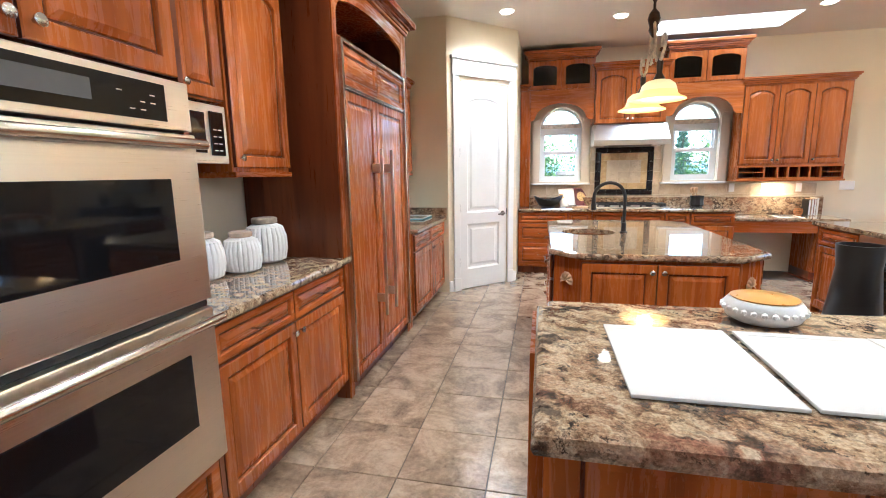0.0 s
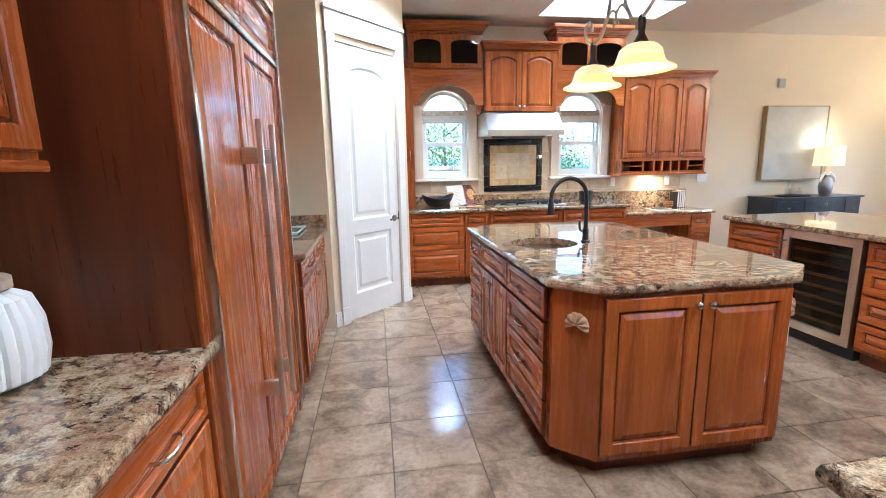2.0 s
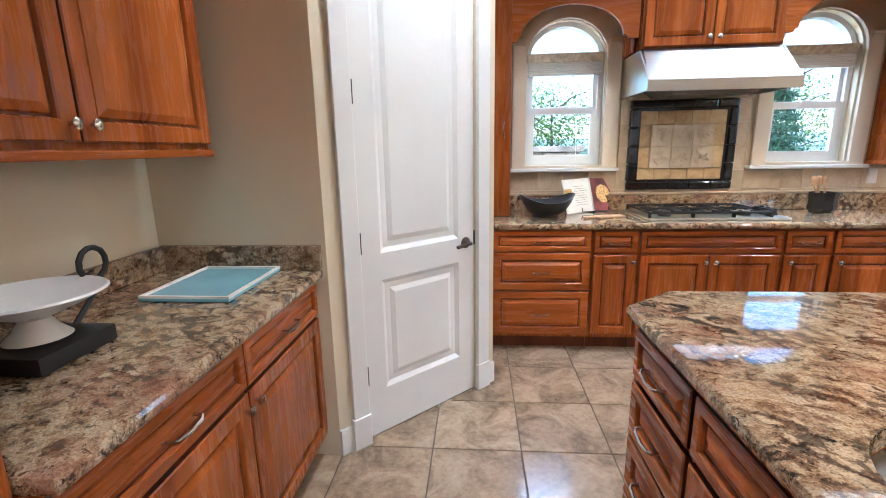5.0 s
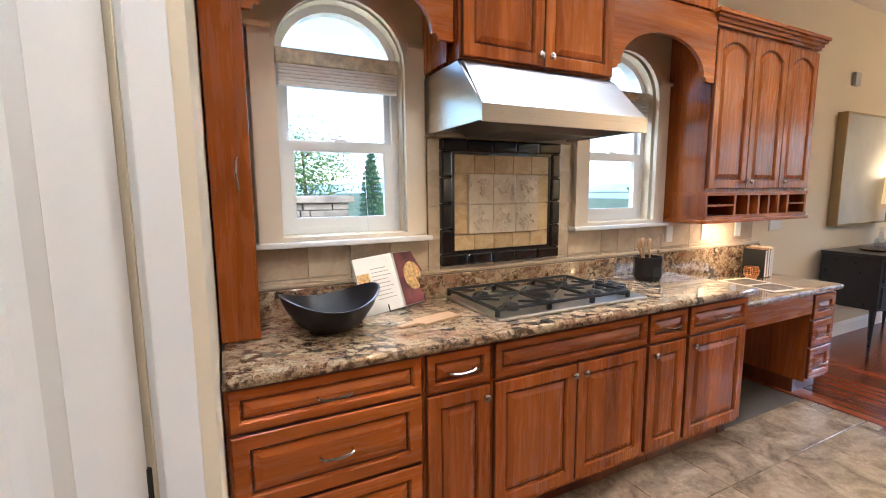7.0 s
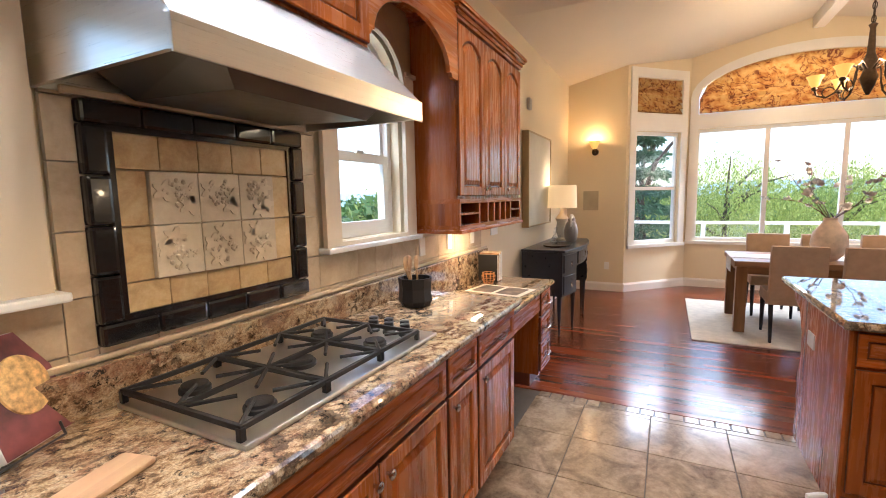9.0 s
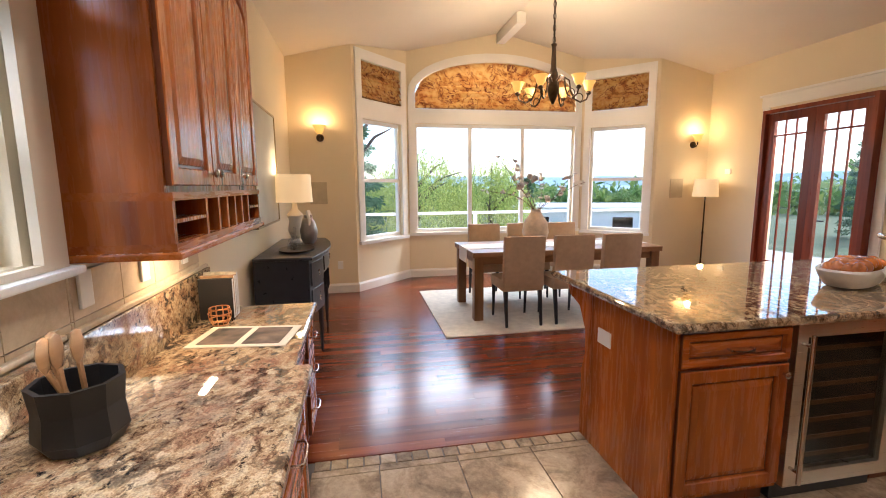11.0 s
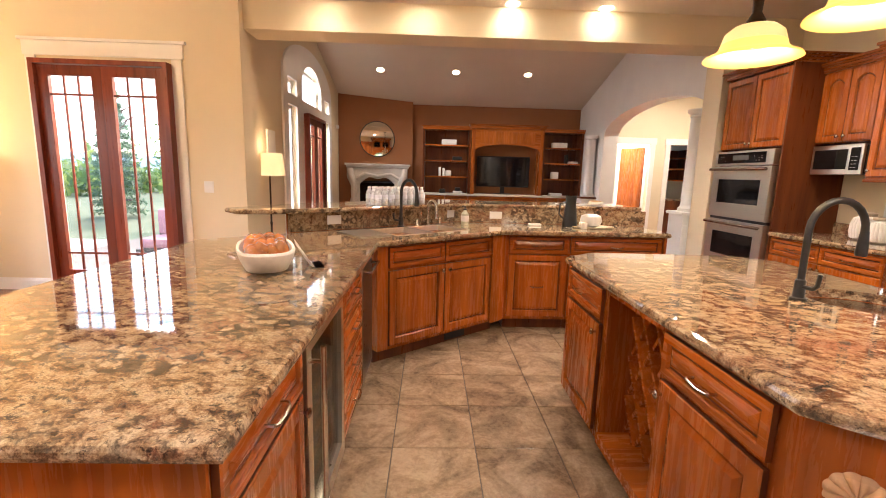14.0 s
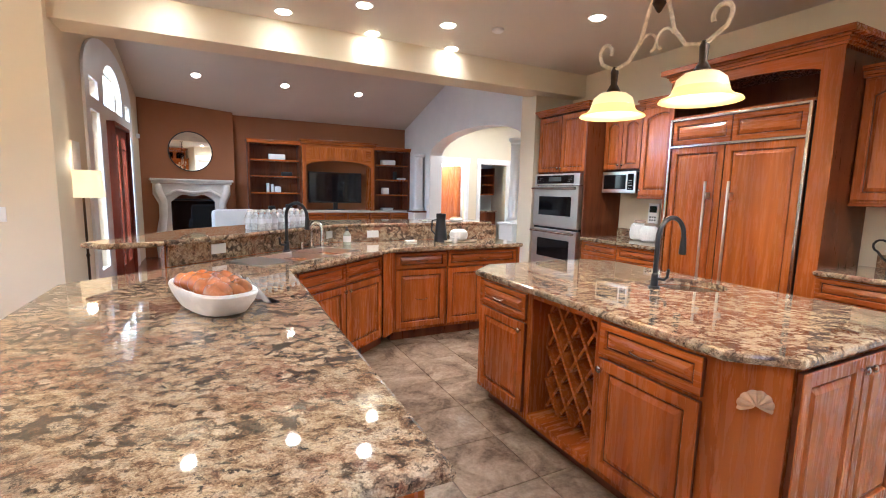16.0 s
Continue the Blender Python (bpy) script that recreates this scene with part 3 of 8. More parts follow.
def add_fronts(root, fronts):
    for kind, x0, x1, z0, z1, hw in fronts:
        w, h = x1 - x0, z1 - z0
        lying = kind == "drawer"
        fr = min(0.032 if h < 0.17 else 0.05, w * 0.2) if lying else min(0.056, w * 0.22)
        name = "drawer_front" if lying else "cabinet_door"
        d = part(name, front_mesh(w, h, round(fr, 3), kind == "arch", CHERRY_H if lying else CHERRY), CHERRY, root, "", (x0, 0, z0))
        if hw == "pull":
            part("handle", PULL, CHROME, d, "satin metal bow handle", (w / 2, 0, h / 2))
        elif hw:
            kx = 0.028 if hw[0] == "l" else w - 0.028
            kz = h - 0.045 if hw[1] == "t" else 0.045
            part("knob", KNOB, CHROME, d, "satin metal round knob", Matrix.Translation((kx, 0, kz)) @ TURN_KNOB)


def cabinet(label, m, w, d, z0, z1, fronts, toe=0.1, group="", name="base_cabinet"):
    root = thing(name, label, "cabinet", m, group)
    part("body", box(bmesh.new(), 0.001, w - 0.001, 0.022, d, z0, z1), CHERRY, root)
    if toe:
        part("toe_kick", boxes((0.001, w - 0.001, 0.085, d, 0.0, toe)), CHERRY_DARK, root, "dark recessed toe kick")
    add_fronts(root, fronts)
    return root


BT = 0.865  # carcass top under the worktops
G = 0.004


def two_doors(w, za=0.13, zb=0.69, drawer=True, split_drawer=False):
    f = [("door", 0.012, w / 2 - G, za, zb, "rt"), ("door", w / 2 + G, w - 0.012, za, zb, "lt")]
    if drawer and split_drawer:
        f += [("drawer", 0.012, w / 2 - G, zb + 0.015, BT - 0.015, "pull"), ("drawer", w / 2 + G, w - 0.012, zb + 0.015, BT - 0.015, "pull")]
    elif drawer:
        f += [("drawer", 0.012, w - 0.012, zb + 0.015, BT - 0.015, "")]
    return f


def one_door(w, knob="rt", za=0.13, zb=0.69):
    return [("door", 0.012, w - 0.012, za, zb, knob), ("drawer", 0.012, w - 0.012, zb + 0.015, BT - 0.015, "pull")]


def stack(w, cuts):
    return [("drawer", 0.012, w - 0.012, a + 0.006, b - 0.006, "pull") for a, b in zip(cuts, cuts[1:])]


# north run, facing south
NY = 6.0
north = lambda x, z=0: pose(x, NY, z)
cabinet("reddish cherry drawer base cabinet with three deep drawers", north(-0.355), 0.665, 0.66, 0.1, BT, stack(0.665, [0.12, 0.44, 0.71, 0.86]), group="north base cabinets")
cabinet("narrow cherry base cabinet with a drawer over a door", north(0.31), 0.30, 0.66, 0.1, BT, one_door(0.30), group="north base cabinets")
cabinet("wide cherry base cabinet with two doors under the cooktop", north(0.61), 0.90, 0.66, 0.1, BT, two_doors(0.90), group="north base cabinets")
cabinet("narrow cherry base cabinet with a drawer over a door", north(1.51), 0.30, 0.66, 0.1, BT, one_door(0.30, "lt"), group="north base cabinets")
cabinet("cherry base cabinet with a drawer over a door", north(1.81), 0.52, 0.66, 0.1, BT, one_door(0.52, "lt"), group="north base cabinets")
# desk
cabinet("cherry desk pedestal with three small drawers", pose(3.28, 6.10, 0), 0.30, 0.56, 0.1, 0.745, stack(0.30, [0.12, 0.35, 0.55, 0.735]), name="desk_pedestal")
ap = solo("desk_apron", boxes((2.33, 3.28, 6.11, 6.13, 0.60, 0.744)), CHERRY_H, "cherry apron under the desk worktop", "desk apron")

mark = set(scene.objects)
# west run, facing east: width runs north
west = lambda y, x=-1.20: pose(x, y, 0, 0, 0, 90)
cabinet("cherry base cabinet with two doors and two drawers", west(1.06), 1.12, 0.62, 0.1, BT, two_doors(1.12, split_drawer=True), group="west base cabinets")
cabinet("cherry base cabinet with two doors and two drawers beside the refrigerator", west(3.545, -1.15), 1.24, 0.66, 0.1, BT, two_doors(1.24, split_drawer=True), group="west base cabinets")


def crown(bm, x0, x1, y0, y1, z, out=0.05, h=0.085):
    """Stepped crown moulding round the front and the two sides of a box top (front at y0)."""
    for k, (o, a, b) in enumerate(((0.012, 0, 0.02), (0.022, 0.02, 0.045), (0.038, 0.045, 0.062), (out, 0.062, h))):
        box(bm, x0 - o, x1 + o, y0 - o, y1, z + a, z + b, 0.004)
    return bm


def upper(label, m, w, d, z0, z1, fronts, with_crown=True, group="", rail=True):
    root = thing("wall_cabinet", label, "cabinet", m, group)
    part("body", box(bmesh.new(), 0.001, w - 0.001, 0.022, d, z0, z1), CHERRY, root)
    if with_crown:
        part("crown_moulding", crown(bmesh.new(), 0.004, w - 0.004, 0.01, d, z1), CHERRY_H, root)
    if rail:
        part("light_rail", boxes((0.0, w, 0.0, d, z0 - 0.028, z0, 0.006)), CHERRY_H, root)
    add_fronts(root, fronts)
    return root


# tall oven cabinet
ov = thing("oven_cabinet", "tall cherry cabinet holding a steel double oven", "cabinet", west(0.13, -1.20))
OW = 0.92
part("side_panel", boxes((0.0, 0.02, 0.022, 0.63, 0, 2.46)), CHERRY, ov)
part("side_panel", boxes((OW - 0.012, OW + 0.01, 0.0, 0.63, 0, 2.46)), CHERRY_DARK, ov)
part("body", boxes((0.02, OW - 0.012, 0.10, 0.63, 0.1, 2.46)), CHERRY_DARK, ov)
part("bottom_rail", boxes((0.02, OW - 0.012, 0.005, 0.1, 0.1, 0.12)), CHERRY, ov)
part("crown_moulding", crown(bmesh.new(), 0.004, OW + 0.006, 0.0, 0.63, 2.46), CHERRY_H, ov)
add_fronts(ov, [("drawer", 0.02, OW - 0.012, 0.13, 0.375, "pull"), ("door", 0.012, OW / 2 - G, 1.715, 2.44, "rb"), ("door", OW / 2 + G, OW - 0.008, 1.715, 2.44, "lb")])


def double_oven(m):
    o = thing("double_oven", "stainless steel double wall oven with black glass", "oven", m)
    w = 0.872
    part("control_panel", boxes((0, w, -0.03, 0.09, 1.54, 1.69, 0.004)), STEEL, o)
    part("display_glass", boxes((0.05, w - 0.10, -0.036, -0.028, 1.562, 1.668)), DARKGLASS, o, "black glass control panel")
    part("display", boxes((0.30, 0.54, -0.0385, -0.035, 1.592, 1.645)), plain("display_grey", (0.10, 0.10, 0.095), 0.2), o, "grey display window")
    for i in range(12):
        x = (0.07 + 0.035 * (i % 4)) if i < 6 else (w - 0.26 + 0.035 * (i % 4))
        part("label_bar", boxes((x, x + 0.016, -0.0375, -0.0355, 1.585 + 0.022 * (i % 3), 1.588 + 0.022 * (i % 3))), STEEL, o)
    for z0, z1, wa, wb in ((0.985, 1.53, 1.14, 1.392), (0.40, 0.955, 0.575, 0.825)):
        d = part("oven_door", boxes((0, w, -0.04, 0.09, z0, z1, 0.006)), STEEL, o, "brushed steel oven door")
        part("oven_window", boxes((0.12, w - 0.12, -0.044, -0.036, wa, wb, 0.002)), DARKGLASS, d, "black oven glass")
        hz = z1 - 0.032
        b2 = bmesh.new()
        tube(b2, [(0.012, -0.085, hz), (w - 0.012, -0.085, hz)], 0.0165, 14)
        for x in (0.05, w - 0.05):
            tube(b2, [(x, -0.04, hz), (x, -0.085, hz)], 0.010, 8)
        part("handle", b2, CHROME, d, "thick steel bar handle", smooth=True)
    part("vent_gap", boxes((0, w, -0.015, 0.05, 0.956, 0.984)), BLACK, o)
    return o


double_oven(west(0.151, -1.185))

# worktop and wall cabinets between ovens and refrigerator
solo("worktop", slab(bmesh.new(), [(-1.83, 1.062), (-1.17, 1.062), (-1.17, 2.22), (-1.20, 2.25), (-1.205, 2.25), (-1.83, 2.18)], BT, 0.905), GRANITE, "polished brown granite worktop beside the ovens", "worktop")
solo("worktop", slab(bmesh.new(), [(-1.83, 3.545), (-1.12, 3.545), (-1.12, 4.79), (-1.83, 4.79)], BT, 0.905), GRANITE, "polished brown granite worktop beside the refrigerator", "worktop")
solo("backsplash", boxes((-1.826, -1.12, 4.762, 4.79, 0.9065, 1.01, 0.004)), GRANITE, "low granite upstand on the worktop", "backsplash")
solo("backsplash", boxes((-1.826, -1.80, 1.07, 2.17, 0.9065, 1.01, 0.004)), GRANITE, "low granite upstand behind the jars", "backsplash")
solo("backsplash", boxes((-1.826, -1.80, 3.66, 4.755, 0.9065, 1.01, 0.004)), GRANITE, "low granite upstand on the worktop", "backsplash")
upper("cherry wall cabinet with two arched doors above the microwave", west(1.062, -1.48), 0.56, 0.345, 1.73, 2.36, [("arch", 0.01, 0.278, 1.74, 2.34, "rb"), ("arch", 0.284, 0.55, 1.74, 2.34, "lb")], rail=False)
upper("tall cherry wall cabinet with an arched door", west(1.624, -1.46), 0.49, 0.365, 1.42, 2.40, [("arch", 0.012, 0.478, 1.44, 2.38, "lb")])
mw = thing("microwave", "black and steel microwave under a wall cabinet", "microwave", west(1.09, -1.475))
part("case", boxes((0, 0.50, 0.01, 0.34, 1.46, 1.70, 0.006)), BLACK, mw)
part("front_panel", boxes((0, 0.50, -0.010, 0.012, 1.455, 1.71, 0.004)), STEEL, mw)
part("window", boxes((0.03, 0.36, -0.016, -0.010, 1.50, 1.67, 0.002)), DARKGLASS, mw)
part("keypad", boxes((0.39, 0.475, -0.016, -0.010, 1.49, 1.68, 0.002)), DARKGLASS, mw)
for i in range(8):
    part("label_bar", boxes((0.405 + 0.03 * (i % 2), 0.425 + 0.03 * (i % 2), -0.0175, -0.0155, 1.51 + 0.03 * (i // 2), 1.514 + 0.03 * (i // 2))), STEEL, mw)

# refrigerator with its surround
FY0, FY1 = 2.17, 3.54
fs = thing("refrigerator_surround", "tall cherry surround with an open niche and crown", "cabinet", west(FY0, -1.20))
FWD = FY1 - FY0
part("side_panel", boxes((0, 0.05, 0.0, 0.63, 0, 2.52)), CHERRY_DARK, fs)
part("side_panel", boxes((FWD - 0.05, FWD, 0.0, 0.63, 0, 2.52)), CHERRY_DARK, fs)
part("face_stile", boxes((0, 0.055, -0.012, 0.0, 0, 2.52, 0.003)), CHERRY, fs)
part("face_stile", boxes((FWD - 0.135, FWD, -0.012, 0.0, 0, 2.52, 0.003)), CHERRY, fs)
part("niche_floor", boxes((0.05, FWD - 0.05, 0.0, 0.63, 2.17, 2.19)), CHERRY, fs)
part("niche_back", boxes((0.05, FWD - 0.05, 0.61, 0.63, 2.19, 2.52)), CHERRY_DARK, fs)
part("top_panel", boxes((0.0, FWD, 0.0, 0.63, 2.50, 2.535)), CHERRY, fs)
bm = holed(bmesh.new(), [[(0.055, 2.30), (0.075, 2.34)] + arc(FWD / 2, 2.34, FWD / 2 - 0.075, 180, 0, 16, 0.10)[1:-1] + [(FWD - 0.075, 2.34), (FWD - 0.055, 2.30), (FWD - 0.055, 2.52), (0.055, 2.52)]], lambda u, v, d: Vector((u, d, v)), -0.010, 0.012)
part("arched_valance", bm, CHERRY_H, fs)
part("crown_moulding", crown(bmesh.new(), 0.0, FWD, -0.012, 0.63, 2.53, 0.075, 0.11), CHERRY_H, fs)
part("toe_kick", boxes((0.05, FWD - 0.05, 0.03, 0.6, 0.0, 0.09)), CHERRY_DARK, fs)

fr = thing("refrigerator", "built-in refrigerator with cherry panel doors and steel edges", "refrigerator", west(FY0 + 0.045, -1.175))
RW = FWD - 0.19
part("case", boxes((0.0, RW, 0.03, 0.58, 0.09, 2.16)), BLACK, fr)
for x in (0.0, RW - 0.022):
    part("steel_edge", boxes((x, x + 0.022, -0.018, 0.03, 0.09, 2.165, 0.004)), CHROME, fr, "steel edge strip")
part("steel_edge", boxes((0.022, RW - 0.022, -0.012, 0.03, 1.893, 1.913, 0.003)), CHROME, fr, "steel edge strip")
part("steel_edge", boxes((0.022, RW - 0.022, -0.016, 0.03, 2.145, 2.165, 0.003)), CHROME, fr, "steel edge strip")
SPL = 0.545
for x0, x1, knob in ((0.025, SPL - 0.004, 1), (SPL + 0.004, RW - 0.025, -1)):
    d = part("refrigerator_door", front_mesh(x1 - x0, 1.79, 0.06, False, CHERRY), CHERRY, fr, "", (x0, 0, 0.10))
    hx = (x1 - x0) - 0.10 if knob > 0 else 0.10
    b2 = boxes((hx - 0.009, hx + 0.009, -0.078, -0.056, 0.30, 1.47, 0.006), (hx - 0.012, hx + 0.012, -0.058, 0.0, 0.40, 0.46, 0.004), (hx - 0.012, hx + 0.012, -0.058, 0.0, 1.31, 1.37, 0.004))
    part("handle", b2, STEEL, d, "long straight steel bar handle", smooth=True)
for x0, x1 in ((0.025, RW / 2 - 0.003), (RW / 2 + 0.003, RW - 0.025)):
    part("grille_panel", front_mesh(x1 - x0, 0.225, 0.045, False, CHERRY_H), CHERRY_H, fr, "", (x0, 0, 1.917))
upper("cherry wall cabinet with two arched doors", west(3.545, -1.50), 1.18, 0.325, 1.41, 2.33, [("arch", 0.012, 0.585, 1.43, 2.31, "rb"), ("arch", 0.593, 1.168, 1.43, 2.31, "lb")])

set_out(mark, *WEST_AT)

# worktops of the north run and the desk
solo("worktop", slab(bmesh.new(), [(X0 + 0.004, 5.975), (2.36, 5.975), (2.36, 6.64), (X0 + 0.004, 6.64)], BT, 0.905), GRANITE, "long polished granite worktop with the cooktop", "worktop")
solo("worktop", slab(bmesh.new(), [(2.365, 6.075), (3.60, 6.075), (3.60, 6.66), (2.365, 6.66)], 0.745, 0.785), GRANITE, "lower polished granite desk worktop", "worktop")
solo("backsplash", boxes((X0 + 0.004, 2.36, 6.60, 6.638, 0.9065, 1.025, 0.004)), GRANITE, "granite upstand along the worktop", "backsplash")
solo("backsplash", boxes((2.37, 3.58, 6.632, 6.662, 0.787, 1.02, 0.004)), GRANITE, "granite upstand behind the desk", "backsplash")

# upper cabinets of the north run
UY = 6.36
cabs = [("tower", -0.255, 0.625), ("tower", 1.53, 2.425)]
for _, a, b in cabs:
    w = b - a
    t = thing("wall_cabinet", "cherry cabinet with two smoked glass doors over an arched valance", "cabinet", pose(a, UY, 0), "towers over the windows")
    for nm, b_ in (("bottom_board", (0, w, 0.022, 0.30, 2.50, 2.52)), ("top_board", (0, w, 0.022, 0.30, 2.90, 2.92)), ("side_panel", (0, 0.02, 0.022, 0.30, 2.52, 2.90)),
                   ("side_panel", (w - 0.02, w, 0.022, 0.30, 2.52, 2.90)), ("back_panel", (0.02, w - 0.02, 0.28, 0.30, 2.52, 2.90))):
        part(nm, boxes(b_), CHERRY, t)
    part("crown_moulding", crown(bmesh.new(), 0, w, 0.0, 0.30, 2.92, 0.06, 0.10), CHERRY_H, t)
    for k in range(2):
        x0, x1 = 0.012 + k * (w / 2 - 0.008), w / 2 - 0.004 + k * (w / 2 - 0.008)
        hole = [(0.055, 0.055), (x1 - x0 - 0.055, 0.055)] + arc((x1 - x0) / 2, 0.27, (x1 - x0) / 2 - 0.055, 0, 180, 10, 0.045)
        bm = holed(bmesh.new(), [rect(0, x1 - x0, 0, 0.37), hole], lambda u, v, d: Vector((u, d, v)), 0.0, 0.02)
        d = part("cabinet_door", bm, CHERRY, t, "", (x0, 0, 2.515))
        part("pane", boxes((0.05, x1 - x0 - 0.05, 0.008, 0.012, 0.05, 0.325)), clear("smoked_glass", (0.22, 0.22, 0.22)) if k == 0 and a < 0 else bpy.data.materials["smoked_glass"], d, "smoked glass pane")
    bm = holed(bmesh.new(), [[(0, 2.10), (0.07, 2.10), (0.085, 2.125)] + arc(w / 2, 2.125, w / 2 - 0.10, 180, 0, 18, 0.20) + [(w - 0.085, 2.125), (w - 0.07, 2.10), (w, 2.10), (w, 2.50), (0, 2.50)]], lambda u, v, d: Vector((u, d, v)), 0.0, 0.024)
    part("arched_valance", bm, CHERRY_H, t)
upper("cherry wall cabinet with two doors above the range hood", pose(0.63, 6.30, 0), 0.895, 0.37, 2.02, 2.72, [("arch", 0.012, 0.443, 2.03, 2.70, "rb"), ("arch", 0.451, 0.883, 2.03, 2.70, "lb")], rail=False)
r = upper("cherry wall cabinet with three arched doors over small cubbies", pose(2.43, 6.36, 0), 1.19, 0.31, 1.44, 2.44,
          [("arch", 0.012, 0.40, 1.46, 2.42, "rb"), ("arch", 0.406, 0.79, 1.46, 2.42, "lb"), ("arch", 0.796, 1.178, 1.46, 2.42, "lb")], rail=False)
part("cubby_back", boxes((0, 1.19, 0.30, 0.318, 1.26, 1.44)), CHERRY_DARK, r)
part("cubby_floor", boxes((0, 1.19, 0.0, 0.30, 1.26, 1.285)), CHERRY_H, r)
part("cubby_rail", boxes((0, 1.19, 0.0, 0.30, 1.415, 1.44)), CHERRY_H, r)
for x in (0.0, 0.30, 0.45, 0.57, 0.69, 0.81, 0.93, 1.165):
    part("cubby_divider", boxes((x, x + 0.022, 0.004, 0.30, 1.285, 1.415)), CHERRY, r)
for x in ((0.022, 0.30), (0.952, 1.165)):
    part("cubby_shelf", boxes((x[0], x[1], 0.006, 0.30, 1.345, 1.357)), CHERRY, r)
part("bottom_moulding", boxes((-0.012, 1.205, -0.014, 0.30, 1.236, 1.26, 0.006)), CHERRY_H, r)
# tall narrow pull-out standing on the worktop, and side boards by the windows
t = thing("pullout_cabinet", "tall narrow cherry pull-out on the worktop", "cabinet", pose(-0.352, 6.33, 0))
part("body", boxes((0, 0.135, 0.0, 0.30, 0.907, 2.50, 0.004)), CHERRY, t)
part("handle", PULL, CHROME, t, "satin metal bow handle", pose(0.09, 0, 1.52, 0, 90, 0))
part("crown_moulding", crown(bmesh.new(), 0, 0.09, 0.0, 0.30, 2.50), CHERRY_H, t)
for x0, x1 in ((0.609, 0.628), (1.527, 1.546)):
    solo("side_board", boxes((x0 - 0.006, x0 + 0.0, 6.39, 6.64, 2.02, 2.49)), CHERRY, "cherry return board beside the window arch", "cabinet panel")

# island
ISL = [(0.02, 2.74), (0.20, 2.575), (1.10, 2.575), (1.30, 2.75), (1.30, 4.43), (1.13, 4.59), (0.20, 4.59), (0.02, 4.44)]
SINK = [(0.345 + 0.207 * math.cos(a * math.pi / 16), 3.62 + 0.207 * math.sin(a * math.pi / 16)) for a in range(32)]
solo("island_worktop", slab(bmesh.new(), ISL, BT, 0.905, [SINK]), GRANITE, "polished granite island worktop with clipped corners", "worktop")
bod = offset(ISL, 0.035)
isl = thing("kitchen_island", "cherry kitchen island with drawers, doors and a wine rack", "island")
RK0, RK1 = 3.34, 3.82


def prism(bm, poly, z0, z1):
    lo, hi = [bm.verts.new((x, y, z0)) for x, y in poly], [bm.verts.new((x, y, z1)) for x, y in poly]
    bm.faces.new(lo[::-1]), bm.faces.new(hi)
    for i in range(len(poly)):
        j = (i + 1) % len(poly)
        bm.faces.new((lo[i], lo[j], hi[j], hi[i]))
    return bm


core = [bod[0], bod[1], bod[2], bod[3], (1.265, RK0), (0.89, RK0), (0.89, RK1), (1.265, RK1), bod[4], bod[5], bod[6], bod[7]]
b2 = bmesh.new()
holed(b2, [core, [(x, y) for x, y in SINK[::-1]]], lambda u, v, d: Vector((u, v, d)), 0.1, BT)
part("body", b2, CHERRY, isl)
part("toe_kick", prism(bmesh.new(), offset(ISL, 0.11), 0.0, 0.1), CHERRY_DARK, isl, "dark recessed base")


def island_side(m, fronts):
    for kind, x0, x1, z0, z1, hw in fronts:
        w, h = x1 - x0, z1 - z0
        lying = kind == "drawer"
        f = min(0.032 if h < 0.17 else 0.05, w * 0.2) if lying else min(0.056, w * 0.22)
        d = part("drawer_front" if lying else "cabinet_door", front_mesh(w, h, round(f, 3), False, CHERRY_H if lying else CHERRY), CHERRY, isl, "", m @ Matrix.Translation((x0, -0.02, z0)))
        if hw == "pull":
            part("handle", PULL, CHROME, d, "satin metal bow handle", (w / 2, 0, h / 2))
        elif hw:
            part("knob", KNOB, CHROME, d, "satin metal round knob", Matrix.Translation((0.028 if hw[0] == "l" else w - 0.028, 0, h - 0.045)) @ TURN_KNOB)


island_side(pose(0.205, 2.605, 0), [("door", 0.01, 0.437, 0.14, BT - 0.02, "rt"), ("door", 0.444, 0.87, 0.14, BT - 0.02, "lt")])
island_side(pose(1.11, 4.56, 0, 0, 0, 180), [("door", 0.01, 0.437, 0.14, BT - 0.02, "rt"), ("door", 0.444, 0.87, 0.14, BT - 0.02, "lt")])
E0 = pose(1.27, 0.105, 0, 0, 0, 90)
island_side(E0, [("door", 2.70, 3.19, 0.14, 0.68, "rt"), ("drawer", 2.70, 3.19, 0.70, BT - 0.015, "pull"), ("door", 3.755, 4.245, 0.14, 0.68, "lt"), ("drawer", 3.755, 4.245, 0.70, BT - 0.015, "pull")])
W0 = pose(0.05, 0.065, 0, 0, 0, -90)
island_side(W0, [("drawer", -4.31, -3.95, a, b, "pull") for a, b in ((0.13, 0.30), (0.31, 0.49), (0.50, 0.68), (0.70, 0.85))] + [("door", -3.93, -3.63, 0.13, 0.68, "rt"), ("door", -3.623, -3.32, 0.13, 0.68, "lt"), ("drawer", -3.93, -3.32, 0.70, 0.85, "")]
            + [("drawer", -3.30, -2.74, a, b, "pull") for a, b in ((0.13, 0.30), (0.31, 0.49), (0.50, 0.68), (0.70, 0.85))])
